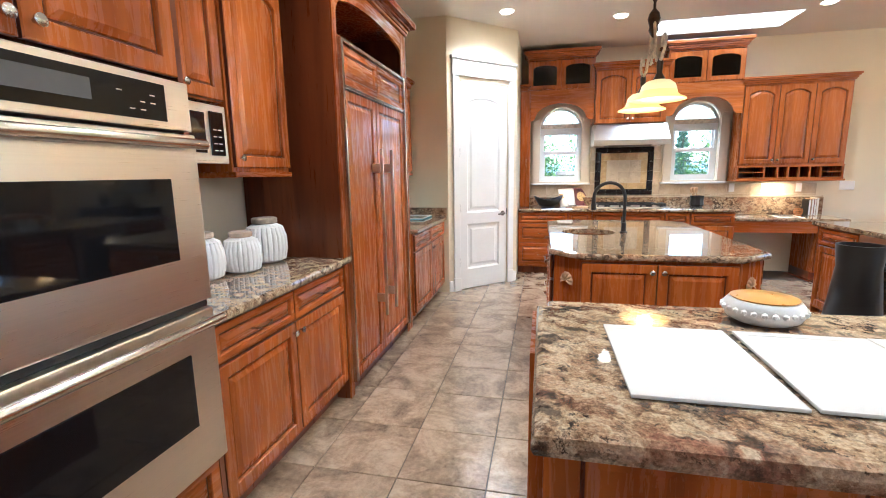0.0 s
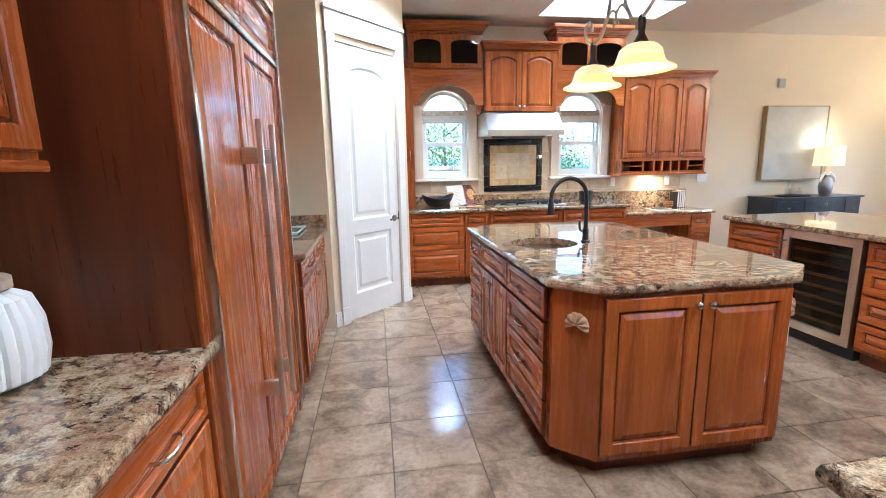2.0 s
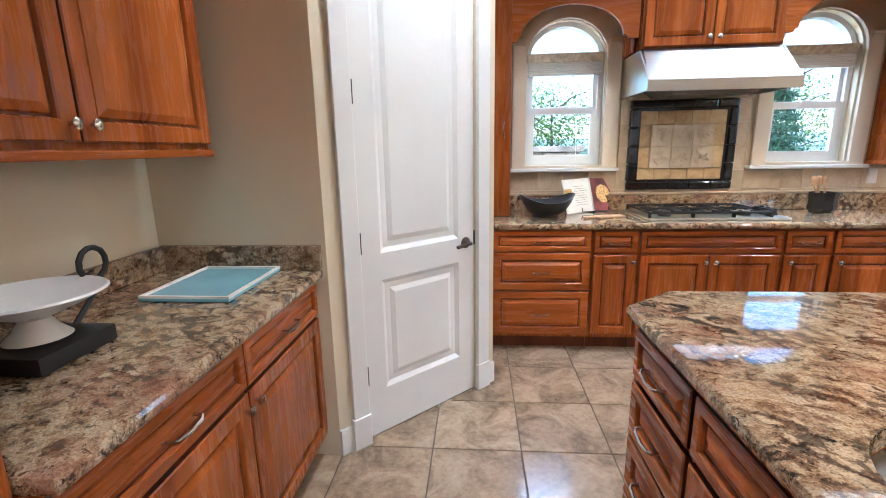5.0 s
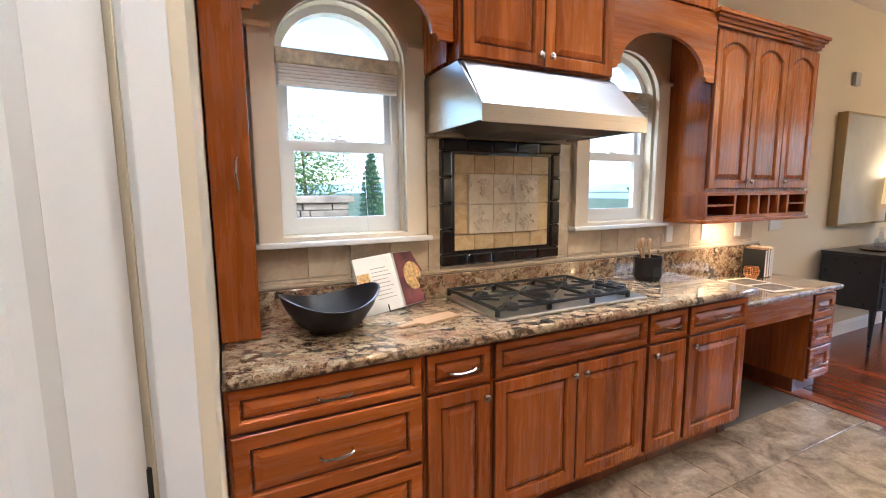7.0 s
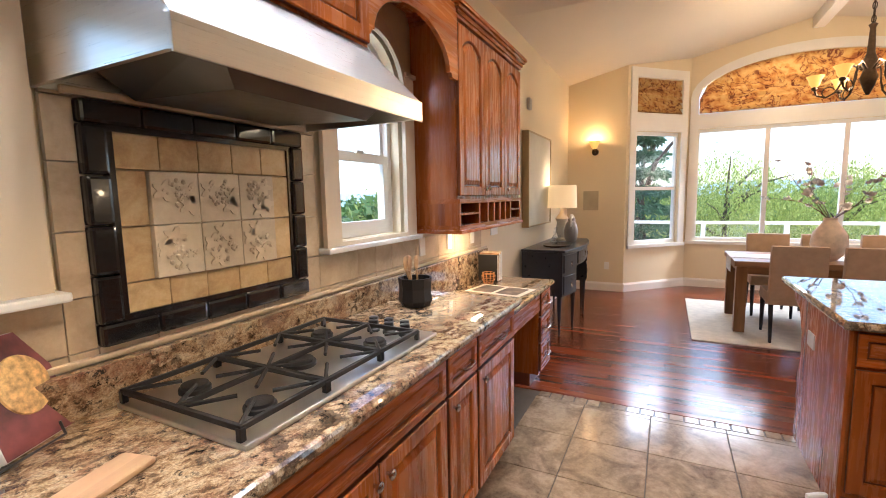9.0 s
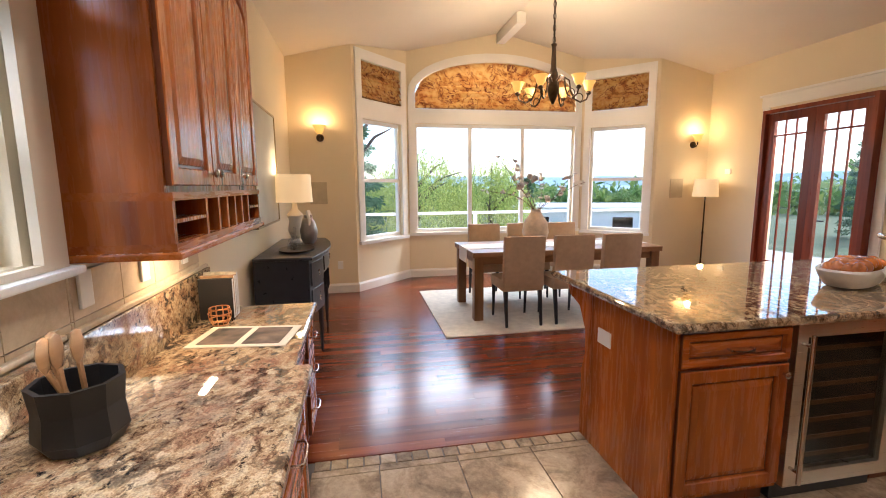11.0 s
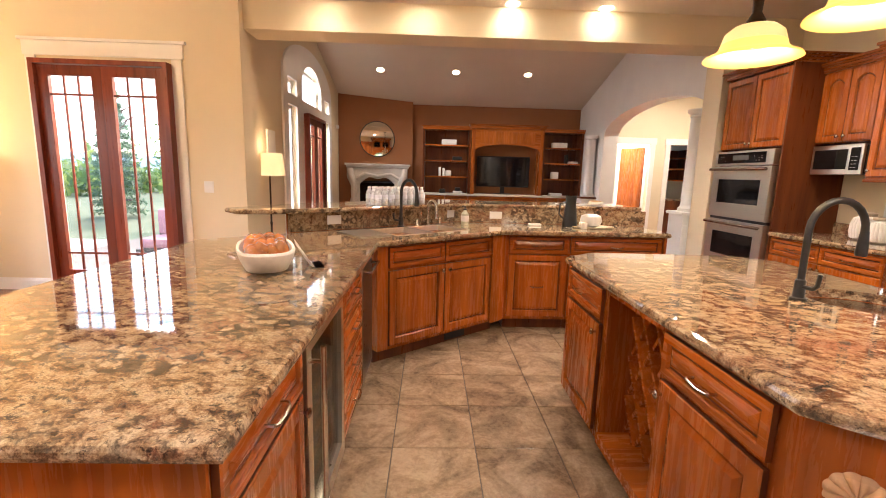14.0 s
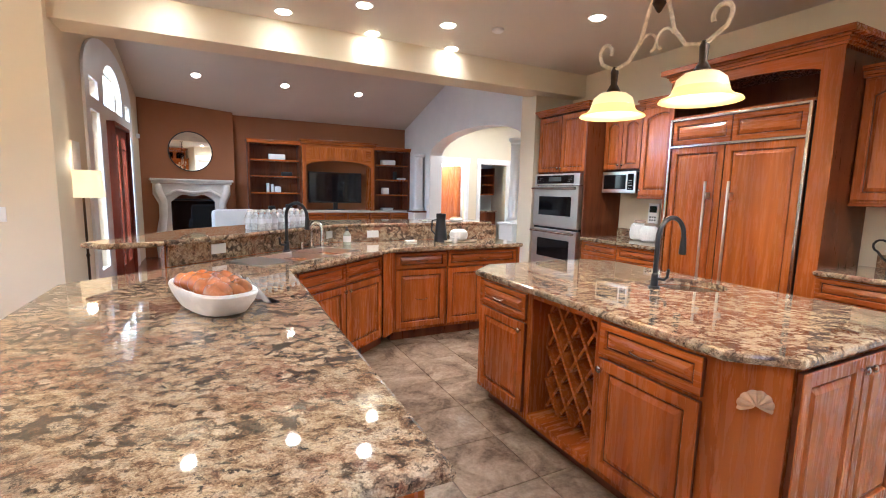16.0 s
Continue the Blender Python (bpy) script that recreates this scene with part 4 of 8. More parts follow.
# wine lattice in its opening
for k in range(-3, 7):
    for s in (1, -1):
        y0 = RK0 + 0.12 * k + (0 if s > 0 else 0.0)
        pts = []
        for z in (0.16, BT - 0.03):
            dy = (z - 0.16) * 0.62
            pts.append((y0 + dy if s > 0 else RK1 - (y0 - RK0) - dy, z))
        (ya, za), (yb, zb) = pts
        lo, hi = RK0 + 0.004, RK1 - 0.004
        fa, fb = 0.0, 1.0
        if yb == ya:
            continue
        ta, tb = sorted(((lo - ya) / (yb - ya), (hi - ya) / (yb - ya)))
        fa, fb = max(fa, ta), min(fb, tb)
        if fb - fa < 0.05:
            continue
        A, B2 = Vector((1.14 if s > 0 else 1.155, ya + (yb - ya) * fa, za + (zb - za) * fa)), Vector((1.14 if s > 0 else 1.155, ya + (yb - ya) * fb, za + (zb - za) * fb))
        ln = (B2 - A).length
        ang = math.atan2(B2.z - A.z, B2.y - A.y)
        part("rack_slat", boxes((-0.14, 0.0, 0, ln, -0.008, 0.008)), CHERRY, isl, "", Matrix.Translation(A) @ Matrix.Rotation(ang, 4, "X"))
part("rack_floor", boxes((0.89, 1.275, RK0, RK1, 0.10, 0.15)), CHERRY_H, isl)
part("rack_top", boxes((0.89, 1.265, RK0, RK1, BT - 0.03, BT)), CHERRY_H, isl)


def shell_ornament(m):
    bm = bmesh.new()
    rows = []
    for q in range(7):
        r = q / 6
        row = []
        for k in range(57):
            a = radians(-112 + 224 * k / 56)
            rib = abs(math.cos(k * math.pi / 8))
            rad = 0.058 * r * (0.94 + 0.06 * rib)
            row.append(bm.verts.new((rad * math.sin(a), -0.003 - (0.016 * math.sin(math.pi * min(1, r * 0.55 + 0.25)) * (0.45 + 0.55 * rib) if 0 < q < 6 else 0.004 * (q == 0)), -0.022 + rad * math.cos(a))))
        rows.append(row)
    for a, b in zip(rows, rows[1:]):
        for k in range(56):
            bm.faces.new((a[k], a[k + 1], b[k + 1], b[k]))
    bmesh.ops.remove_doubles(bm, verts=bm.verts[:], dist=0.0002)
    bmesh.ops.recalc_face_normals(bm, faces=bm.faces[:])
    part("shell_carving", bm, BOARD, isl, "pale carved shell ornament", m, True)


mid = lambda i, j: ((bod[i][0] + bod[j][0]) / 2, (bod[i][1] + bod[j][1]) / 2)
for (i, j, ang) in ((0, 1, -52), (2, 3, 46), (4, 5, 135), (6, 7, 225)):
    x, y = mid(i, j)
    shell_ornament(pose(x, y, 0.735, 0, 0, ang))
part("outlet_plate", boxes((-0.035, 0.035, -0.006, 0.0, -0.055, 0.055, 0.002)), TRIM, isl, "white outlet plate", pose(*mid(2, 3), 0.60, 0, 0, 46))


def bowl_sink(m, rx, ry, depth):
    s = thing("bar_sink", "round undermount stainless steel sink in the island", "sink", m)
    bm = bmesh.new()
    lathe(bm, [(rx * 1.05, -0.002), (rx * 1.0, -0.004), (rx * 0.97, -depth * 0.5), (rx * 0.86, -depth * 0.9), (rx * 0.3, -depth), (0.03, -depth - 0.002)], 36, (0, 0, 0), 1, ry / rx)
    part("basin", bm, plain("sink_steel", (0.30, 0.275, 0.24), 0.22, 1.0, 0.1, 3.0), s, smooth=True)
    part("drain", lathe(bmesh.new(), [(0.04, -depth + 0.002), (0.038, -depth + 0.006), (0.012, -depth + 0.004)], 20), CHROME, s, smooth=True)
    return s


bm_s = bowl_sink(pose(0.345, 3.62, BT), 0.205, 0.205, 0.17)


def faucet(m, height, reach, label, mat=None):
    f = thing("faucet", label, "faucet", m)
    b = bmesh.new()
    tube(b, [(0, 0, 0.05), (0, 0, height - reach / 2)] + [(reach / 2 - reach / 2 * math.cos(radians(a)), 0, height - reach / 2 + reach / 2 * math.sin(radians(a))) for a in range(15, 170, 15)] + [(reach, 0, height - reach / 2 - 0.01)], 0.0135, 12)
    part("spout", b, mat or BLACK, f, smooth=True)
    part("spray_head", lathe(bmesh.new(), [(0.014, 0.0), (0.017, -0.03), (0.021, -0.09), (0.019, -0.10)], 14, (reach, 0, height - reach / 2)), mat or BLACK, f, smooth=True)
    part("base", lathe(bmesh.new(), [(0.030, 0), (0.030, 0.008), (0.021, 0.012), (0.019, 0.08), (0.014, 0.085)], 18), mat or BLACK, f, smooth=True)
    b = bmesh.new()
    tube(b, [(0, -0.015, 0.055), (0, -0.06, 0.058), (0.0, -0.075, 0.075), (0.0, -0.080, 0.12)], 0.0085, 8)
    part("lever", b, mat or BLACK, f, smooth=True)
    return f


faucet(pose(0.615, 3.605, 0.905, 0, 0, 183), 0.40, 0.24, "matt black gooseneck faucet on the island")

# peninsula: lower worktop, raised bar
mark = set(scene.objects)
PEN = [(2.495, 4.55), (2.49, 2.29), (1.50, 1.49), (0.055, 1.47), (0.055, 0.90), (1.93, 0.90), (3.02, 1.82), (3.66, 2.35), (3.66, 4.55)]
ksink_c, kd = Vector((2.235, 1.60)), Vector((0.777, 0.63))
kn = Vector((-0.63, 0.777))


def around(c, a0, a1, b0, b1):
    return [tuple(c + kd * u + kn * v) for u, v in ((a0, b0), (a1, b0), (a1, b1), (a0, b1))]


BA, BB = around(ksink_c, -0.36, -0.02, -0.20, 0.20), around(ksink_c, 0.02, 0.36, -0.20, 0.20)
solo("peninsula_worktop", slab(bmesh.new(), PEN[::1], BT, 0.905, [BA, BB]), GRANITE, "polished granite worktop of the angled peninsula", "worktop")
# the raised bar
BAR = [(0.02, 0.25), (2.06, 0.25), (3.18, 1.22), (3.62, 2.02), (3.50, 2.14), (3.28, 2.10), (3.02, 1.90), (1.86, 0.90), (0.02, 0.80)]
bw = thing("breakfast_bar", "raised granite breakfast bar on cherry panels", "breakfast bar")
part("bar_top", slab(bmesh.new(), BAR, 1.05, 1.085), GRANITE, bw)
part("granite_face", prism(bmesh.new(), [(0.02, 0.86), (1.945, 0.86), (3.21, 1.925), (3.195, 1.955), (1.93, 0.895), (0.02, 0.895)], 0.9065, 1.05), GRANITE, bw)
part("core", prism(bmesh.new(), [(0.01, 0.58), (2.0, 0.58), (3.27, 1.64), (3.22, 1.92), (1.95, 0.855), (0.01, 0.855)], 0.0, 1.05), CHERRY, bw)
for k in range(3):
    part("panel", front_mesh(0.62, 0.80, 0.07, False, CHERRY), CHERRY, bw, "", pose(0.04 + 0.65 * k, 0.558, 0.14))
# cabinets of the peninsula: west face looks west
penw = lambda y: pose(2.53, y, 0, 0, 0, -90)
cabinet("cherry base cabinet at the peninsula's end, drawer over door", penw(4.50), 0.55, 0.60, 0.1, BT, one_door(0.55), group="peninsula cabinets")
cabinet("cherry base cabinet with four drawers", penw(3.34), 0.56, 0.60, 0.1, BT, stack(0.56, [0.12, 0.31, 0.50, 0.69, 0.86]), group="peninsula cabinets")
solo("end_panel", boxes((2.545, 3.20, 4.50, 4.515, 0.0, BT, 0.003)), CHERRY, "cherry end panel of the peninsula", "cabinet panel")
solo("back_panel", boxes((3.13, 3.20, 2.40, 4.499, 0.0, BT)), CHERRY, "cherry back panel of the peninsula", "cabinet panel")
bm = holed(bmesh.new(), [[(3.205, 0.30), (3.205, BT), (3.50, BT), (3.46, 0.80), (3.34, 0.76), (3.27, 0.64), (3.26, 0.5), (3.30, 0.38), (3.29, 0.30), (3.30, 0.0), (3.205, 0.0)]], lambda u, v, d: Vector((u, d, v)), 4.455, 4.513)
solo("corbel", bm, CHERRY, "scrolled cherry corbel under the overhanging worktop", "corbel")
solo("outlet_plate", boxes((3.00, 3.12, 4.515, 4.522, 0.62, 0.70, 0.002)), TRIM, "white double outlet plate on the end panel", "outlet")


def wine_cooler(m):
    c = thing("wine_cooler", "steel framed wine cooler with a dark glass door", "wine cooler", m)
    w, h = 0.59, 0.76
    part("case", boxes((0.002, w, 0.05, 0.60, 0.1, BT - 0.002)), BLACK, c)
    part("grille", boxes((0.01, w - 0.01, 0.06, 0.2, 0.005, 0.099)), BLACK, c)
    bm = holed(bmesh.new(), [rect(0.005, w - 0.005, 0.105, BT - 0.005), rect(0.06, w - 0.06, 0.17, BT - 0.065)], lambda u, v, d: Vector((u, d, v)), -0.005, 0.04)
    d = part("door", bm, STEEL, c, "brushed steel door frame")
    part("pane", boxes((0.055, w - 0.055, 0.012, 0.018, 0.165, BT - 0.06)), clear("tinted_glass", (0.62, 0.60, 0.56)), d, "tinted glass")
    b = bmesh.new()
    tube(b, [(0.032, -0.05, 0.15), (0.032, -0.05, BT - 0.04)], 0.010, 10)
    for z in (0.20, BT - 0.09):
        tube(b, [(0.032, -0.005, z), (0.032, -0.05, z)], 0.008, 8)
    part("handle", b, CHROME, d, "vertical steel bar handle", smooth=True)
    for k in range(7):
        part("shelf", boxes((0.05, w - 0.05, 0.046, 0.049, 0.20 + 0.085 * k, 0.222 + 0.085 * k)), OAK, c, "wooden bottle shelf front")
    return c


wine_cooler(penw(3.945))
dwm = thing("dishwasher", "dark steel dishwasher with a bar handle", "dishwasher", penw(2.77))
part("door", boxes((0.003, 0.42, 0.0, 0.05, 0.11, BT - 0.003, 0.004)), plain("dark_steel", (0.16, 0.13, 0.11), 0.3, 0.9), dwm)
b = bmesh.new()
tube(b, [(0.04, -0.045, 0.79), (0.39, -0.045, 0.79)], 0.010, 10)
for x in (0.06, 0.37):
    tube(b, [(x, 0.0, 0.79), (x, -0.045, 0.79)], 0.008, 8)
part("handle", b, CHROME, dwm, smooth=True)
part("toe_kick", boxes((0.003, 0.42, 0.08, 0.5, 0, 0.11)), BLACK, dwm)
# diagonal sink cabinet
DGA = 219.0
dm = Matrix.Translation((2.497, 2.245, 0)) @ pose(0, 0, 0, 0, 0, 180 + 38.9)
DW_ = 1.235
cabinet("cherry sink base cabinet set at an angle", dm, DW_, 0.52, 0.1, BT, [("door", 0.09, 0.60, 0.13, 0.68, "rt"), ("door", 0.608, 1.12, 0.13, 0.68, "lt"), ("drawer", 0.09, 0.60, 0.70, 0.85, ""), ("drawer", 0.608, 1.12, 0.70, 0.85, "")], group="peninsula cabinets")
solo("corner_filler", prism(bmesh.new(), [(1.40, 1.40), (1.60, 1.40), (1.62, 1.555), (1.545, 1.495), (1.485, 1.43), (1.40, 1.43)], 0.1, BT), CHERRY, "cherry filler board in the inner corner", "cabinet panel")
legm = lambda x: pose(x, 1.44, 0, 0, 0, 180)
cabinet("cherry base cabinet with a drawer over a tilt-out door", legm(1.48), 0.55, 0.56, 0.1, BT, [("door", 0.02, 0.535, 0.13, 0.69, "pull"), ("drawer", 0.02, 0.535, 0.70, 0.85, "pull")], group="peninsula cabinets")
cabinet("cherry base cabinet with a wide drawer over two doors", legm(0.93), 0.83, 0.56, 0.1, BT, two_doors(0.83)[:2] + [("drawer", 0.012, 0.818, 0.70, 0.85, "pull")], group="peninsula cabinets")
solo("end_panel", boxes((0.072, 0.097, 0.90, 1.44, 0.0, BT, 0.003)), CHERRY, "cherry end panel beside the bar", "cabinet panel")


set_out(mark, *PEN_AT)


# ---- windows, doors and trim ----
def arch_loop(u0, u1, v0, v1, rise, inset):
    return rect(u0 + inset, u1 - inset, v0 + inset, v1, max(rise - inset, 0.02))


def small_window(name, a, b):
    """An arched window in the north wall: casing, sill, sash frames, panes, shade."""
    w = thing(name, "white arched sash window with a raised cellular shade", "window", None, "arched windows", "structure")
    pl = lambda u, v, d: Vector((u, d, v))
    part("casing", holed(bmesh.new(), [[(a - 0.10, SILL - 0.02), (b + 0.10, SILL - 0.02), (b + 0.10, 2.13), (b + 0.012, 2.13)] + arc((a + b) / 2, SPRING + 0.02, (b - a) / 2 + 0.012, 5, 175, 16, RISE + 0.06) + [(a - 0.012, 2.13), (a - 0.10, 2.13)], rect(a + 0.001, b - 0.001, SILL, SPRING, RISE)], pl, 6.63, 6.655), CASING, w, "flat cream casing with its shade in the colour")
    part("head_cap", boxes((a - 0.115, a - 0.01, 6.62, 6.656, 2.131, 2.155, 0.004)), CASING, w)
    part("head_cap", boxes((b + 0.01, b + 0.115, 6.62, 6.656, 2.131, 2.155, 0.004)), CASING, w)
    part("window_sill", boxes((a - 0.125, b + 0.125, 6.60, 6.72, SILL - 0.045, SILL - 0.021, 0.006)), TRIM, w)
    part("outer_frame", holed(bmesh.new(), [arch_loop(a, b, SILL, SPRING, RISE, 0.002), arch_loop(a, b, SILL, SPRING, RISE, 0.035)], pl, 6.735, 6.80), TRIM, w)
    part("transom", boxes((a + 0.035, b - 0.035, 6.737, 6.795, 2.03, 2.075)), TRIM, w)
    part("upper_sash", holed(bmesh.new(), [rect(a + 0.035, b - 0.035, 1.665, 2.03), rect(a + 0.065, b - 0.065, 1.70, 2.0)], pl, 6.765, 6.792), TRIM, w)
    part("lower_sash", holed(bmesh.new(), [rect(a + 0.035, b - 0.035, SILL + 0.035, 1.69), rect(a + 0.078, b - 0.078, SILL + 0.08, 1.645)], pl, 6.737, 6.764), TRIM, w)
    for z0, z1, y in ((SILL + 0.07, 1.655, 6.75), (1.69, 2.01, 6.778), (2.07, SPRING + RISE - 0.03, 6.776)):
        inset = 0.04 if z1 < 2.05 else 0.0
        if inset:
            g = part("pane", boxes((a + 0.06, b - 0.06, y, y + 0.004, z0, z1)), GLASS, w, "clear glass")
        else:
            g = part("pane", holed(bmesh.new(), [rect(a + 0.034, b - 0.034, 2.07, 2.075, RISE - 0.035)], pl, y, y + 0.004), GLASS, w, "clear glass")
        g.visible_shadow = False
    part("sash_lock", boxes(((a + b) / 2 - 0.03, (a + b) / 2 + 0.03, 6.728, 6.745, 1.69, 1.705, 0.003)), TRIM, w)
    return w


small_window("window_1", *WIN_A)
small_window("window_2", *WIN_B)


def cell_shade(a, b):
    s = thing("cellular_shade", "cream pleated shade gathered under its head rail", "window shade", None, "cellular shades")
    part("head_rail", boxes((a + 0.012, b - 0.012, 6.69, 6.732, 2.02, 2.085, 0.006)), PLASTER, s)
    for k in range(5):
        part("pleat", boxes((a + 0.02, b - 0.02, 6.695, 6.728, 1.945 + 0.015 * k, 1.958 + 0.015 * k, 0.004)), CERAMIC, s)
    part("bottom_rail", boxes((a + 0.02, b - 0.02, 6.692, 6.73, 1.925, 1.943, 0.004)), CERAMIC, s)


cell_shade(*WIN_A)
cell_shade(*WIN_B)
c = bmesh.new()
tube(c, [(0.30, 6.70, 1.93), (0.302, 6.62, 1.25), (0.30, 6.615, 1.20)], 0.0015, 5)
solo("shade_cord", c, TRIM, "thin white pull cord with the shade", "cord")


def framed(name, origin, d, u_list, v0, v1, label, shade=False, sash=False, rise=0.0):
    """White window units in a wall whose room face starts at origin and runs along d."""
    d = Vector((*d, 0)).normalized()
    n = Vector((d.y, -d.x, 0))
    o = Vector((*origin, 0))
    pl = lambda u, v, k: o + d * u + n * k + Vector((0, 0, v))
    w = thing(name, label, "window", None, "", "structure")
    u0, u1 = u_list[0], u_list[-1]
    holes = [rect(a + 0.03, b - 0.03, v0 + 0.05, v1 - 0.05) for a, b in zip(u_list, u_list[1:])]
    part("window_frame", holed(bmesh.new(), [rect(u0, u1, v0, v1), *holes], pl, 0.05, 0.11), TRIM, w)
    for a, b in zip(u_list, u_list[1:]):
        g = part("pane", holed(bmesh.new(), [rect(a + 0.02, b - 0.02, v0 + 0.04, v1 - 0.04)], pl, 0.075, 0.079), GLASS, w, "clear glass")
        g.visible_shadow = False
        if sash:
            mz = (v0 + v1) / 2
            part("check_rail", holed(bmesh.new(), [rect(a + 0.02, b - 0.02, mz - 0.025, mz + 0.025)], pl, 0.045, 0.10), TRIM, w)
    part("window_sill", holed(bmesh.new(), [rect(u0 - 0.12, u1 + 0.12, v0 - 0.05, v0 - 0.005)], pl, -0.045, 0.05), TRIM, w)
    return w, pl


def casing(pl, u0, u1, v0, vtop, vm0, vm1, rise=0.0):
    """White casing round a window and its transom above."""
    top = 0.0 if rise else 0.13
    outer = [(u0 - 0.11, v0), (u1 + 0.11, v0), (u1 + 0.11, vtop + top)]
    if rise:
        outer += [p for p in arc((u0 + u1) / 2, vtop, (u1 - u0) / 2 + 0.11, 0, 180, 20, rise + 0.13)][1:-1]
    outer += [(u0 - 0.11, vtop + top)]
    upper_hole = rect(u0, u1, vm1, vtop, rise, 20)
    bm = holed(bmesh.new(), [outer, rect(u0, u1, v0 + 0.001, vm0), upper_hole], pl, -0.022, -0.002)
    structure("trim_casing", bm, TRIM, "white painted window casing")


d_s = Vector((BAY[1][0] - BAY[0][0], BAY[1][1] - BAY[0][1]))
d_c = Vector((0, 1))
d_n = Vector((BAY[3][0] - BAY[2][0], BAY[3][1] - BAY[2][1]))
_, pls = framed("window_3", BAY[0], d_s, [0.16, 1.00], 0.70, 2.36, "white sash window in the bay", sash=True)
_, plc = framed("window_4", BAY[1], d_c, [0.12, 1.00, 1.88, 2.76], 0.72, 2.40, "wide three-part white window in the bay")
_, pln = framed("window_5", BAY[2], d_n, [0.16, 1.00], 0.70, 2.36, "white sash window in the bay", sash=True)
casing(pls, 0.16, 1.00, 0.70, 3.12, 2.36, 2.62)
casing(pln, 0.16, 1.00, 0.70, 3.12, 2.36, 2.62)
casing(plc, 0.12, 2.76, 0.72, 2.86, 2.40, 2.62, 0.48)

m, nt, b = nodes_of("shade_fabric")
v = coords(nt, (1, 1, 1), shift=False)
f1 = noise_tex(nt, v, 5.2, 5, 0.6, 0.9)
f2 = noise_tex(nt, v, 9.0, 4, 0.6, 0.4)
col = ramp(nt, f1, [(0.40, (0.60, 0.40, 0.17)), (0.50, (0.54, 0.32, 0.12)), (0.515, (0.17, 0.05, 0.025)), (0.53, (0.17, 0.05, 0.025)), (0.545, (0.58, 0.38, 0.15))])
col = mixc(nt, 1.0, col, ramp(nt, f2, [(0.42, (1, 1, 1)), (0.55, (0.86, 0.72, 0.55)), (0.66, (0.52, 0.30, 0.20))]), "MULTIPLY")
nt.links.new(col, b.inputs["Base Color"])
b.inputs["Roughness"].default_value = 0.8
tl_, ms_ = nt.nodes.new("ShaderNodeBsdfTranslucent"), nt.nodes.new("ShaderNodeMixShader")
nt.links.new(col, tl_.inputs[0])
ms_.inputs[0].default_value = 0.008
nt.links.new(b.outputs[0], ms_.inputs[1])
nt.links.new(tl_.outputs[0], ms_.inputs[2])
nt.links.new(ms_.outputs[0], nt.nodes["Material Output"].inputs[0])
FABRIC = m


def roman_shade(pl, u0, u1, v0, v1, rise, label):
    """Gathered fabric with soft folds hung in a transom opening."""
    bm = bmesh.new()
    nu, nv = 28, 84
    rows = []
    for j in range(nv + 1):
        row = []
        for i in range(nu + 1):
            f, g = i / nu, j / nv
            top = v1 + (rise * math.sqrt(max(0, 1 - (2 * f - 1) ** 2)) if rise else 0)
            z = v0 + (top - v0) * g
            h_ = z - v0
            q = h_ / 0.085 + 0.5 + 0.03 * math.sin(f * 9)
            deep = 0.060 * max(0.0, 1 - h_ / 0.60)  # folds stack up towards the bottom
            fold = deep * (0.5 + 0.5 * math.cos(2 * math.pi * q)) + 0.012
            row.append(bm.verts.new(pl(u0 + (u1 - u0) * f, max(v0 + 0.004, z - 0.058 * (0.5 + 0.5 * math.cos(2 * math.pi * q)) * (deep / 0.060)), 0.035 - fold + 0.003 * math.sin(f * 31 + g * 7))))
        rows.append(row)
    for a_, b_ in zip(rows, rows[1:]):
        for i in range(nu):
            bm.faces.new((a_[i], a_[i + 1], b_[i + 1], b_[i]))
    bmesh.ops.solidify(bm, geom=bm.faces[:], thickness=0.004)
    solo("roman_shade", bm, FABRIC, label, "window shade", smooth=True)


for pl_, a_, b_, v_, r_ in ((pls, 0.16, 1.0, 3.12, 0), (pln, 0.16, 1.0, 3.12, 0), (plc, 0.12, 2.76, 2.86, 0.48)):
    g = structure("window_transom", holed(bmesh.new(), [rect(a_, b_, 2.62, v_, r_, 20)], pl_, 0.09, 0.095), GLASS, "glass transom behind the shade")
    g.visible_shadow = False
roman_shade(pls, 0.165, 0.995, 2.625, 3.115, 0, "gathered gold and brown patterned shade in a small transom")
roman_shade(pln, 0.165, 0.995, 2.625, 3.115, 0, "gathered gold and brown patterned shade in a small transom")
roman_shade(plc, 0.125, 2.755, 2.625, 2.86, 0.475, "wide arched gold and brown patterned shade")

# pantry door on the diagonal
PD = Matrix.Translation((-1.09, 4.85, 0)) @ pose(0, 0, 0, 0, 0, 45)
pd = thing("door_1", "white two-panel arched pantry door, closed", "door", PD, "", "structure")
DH = 2.42


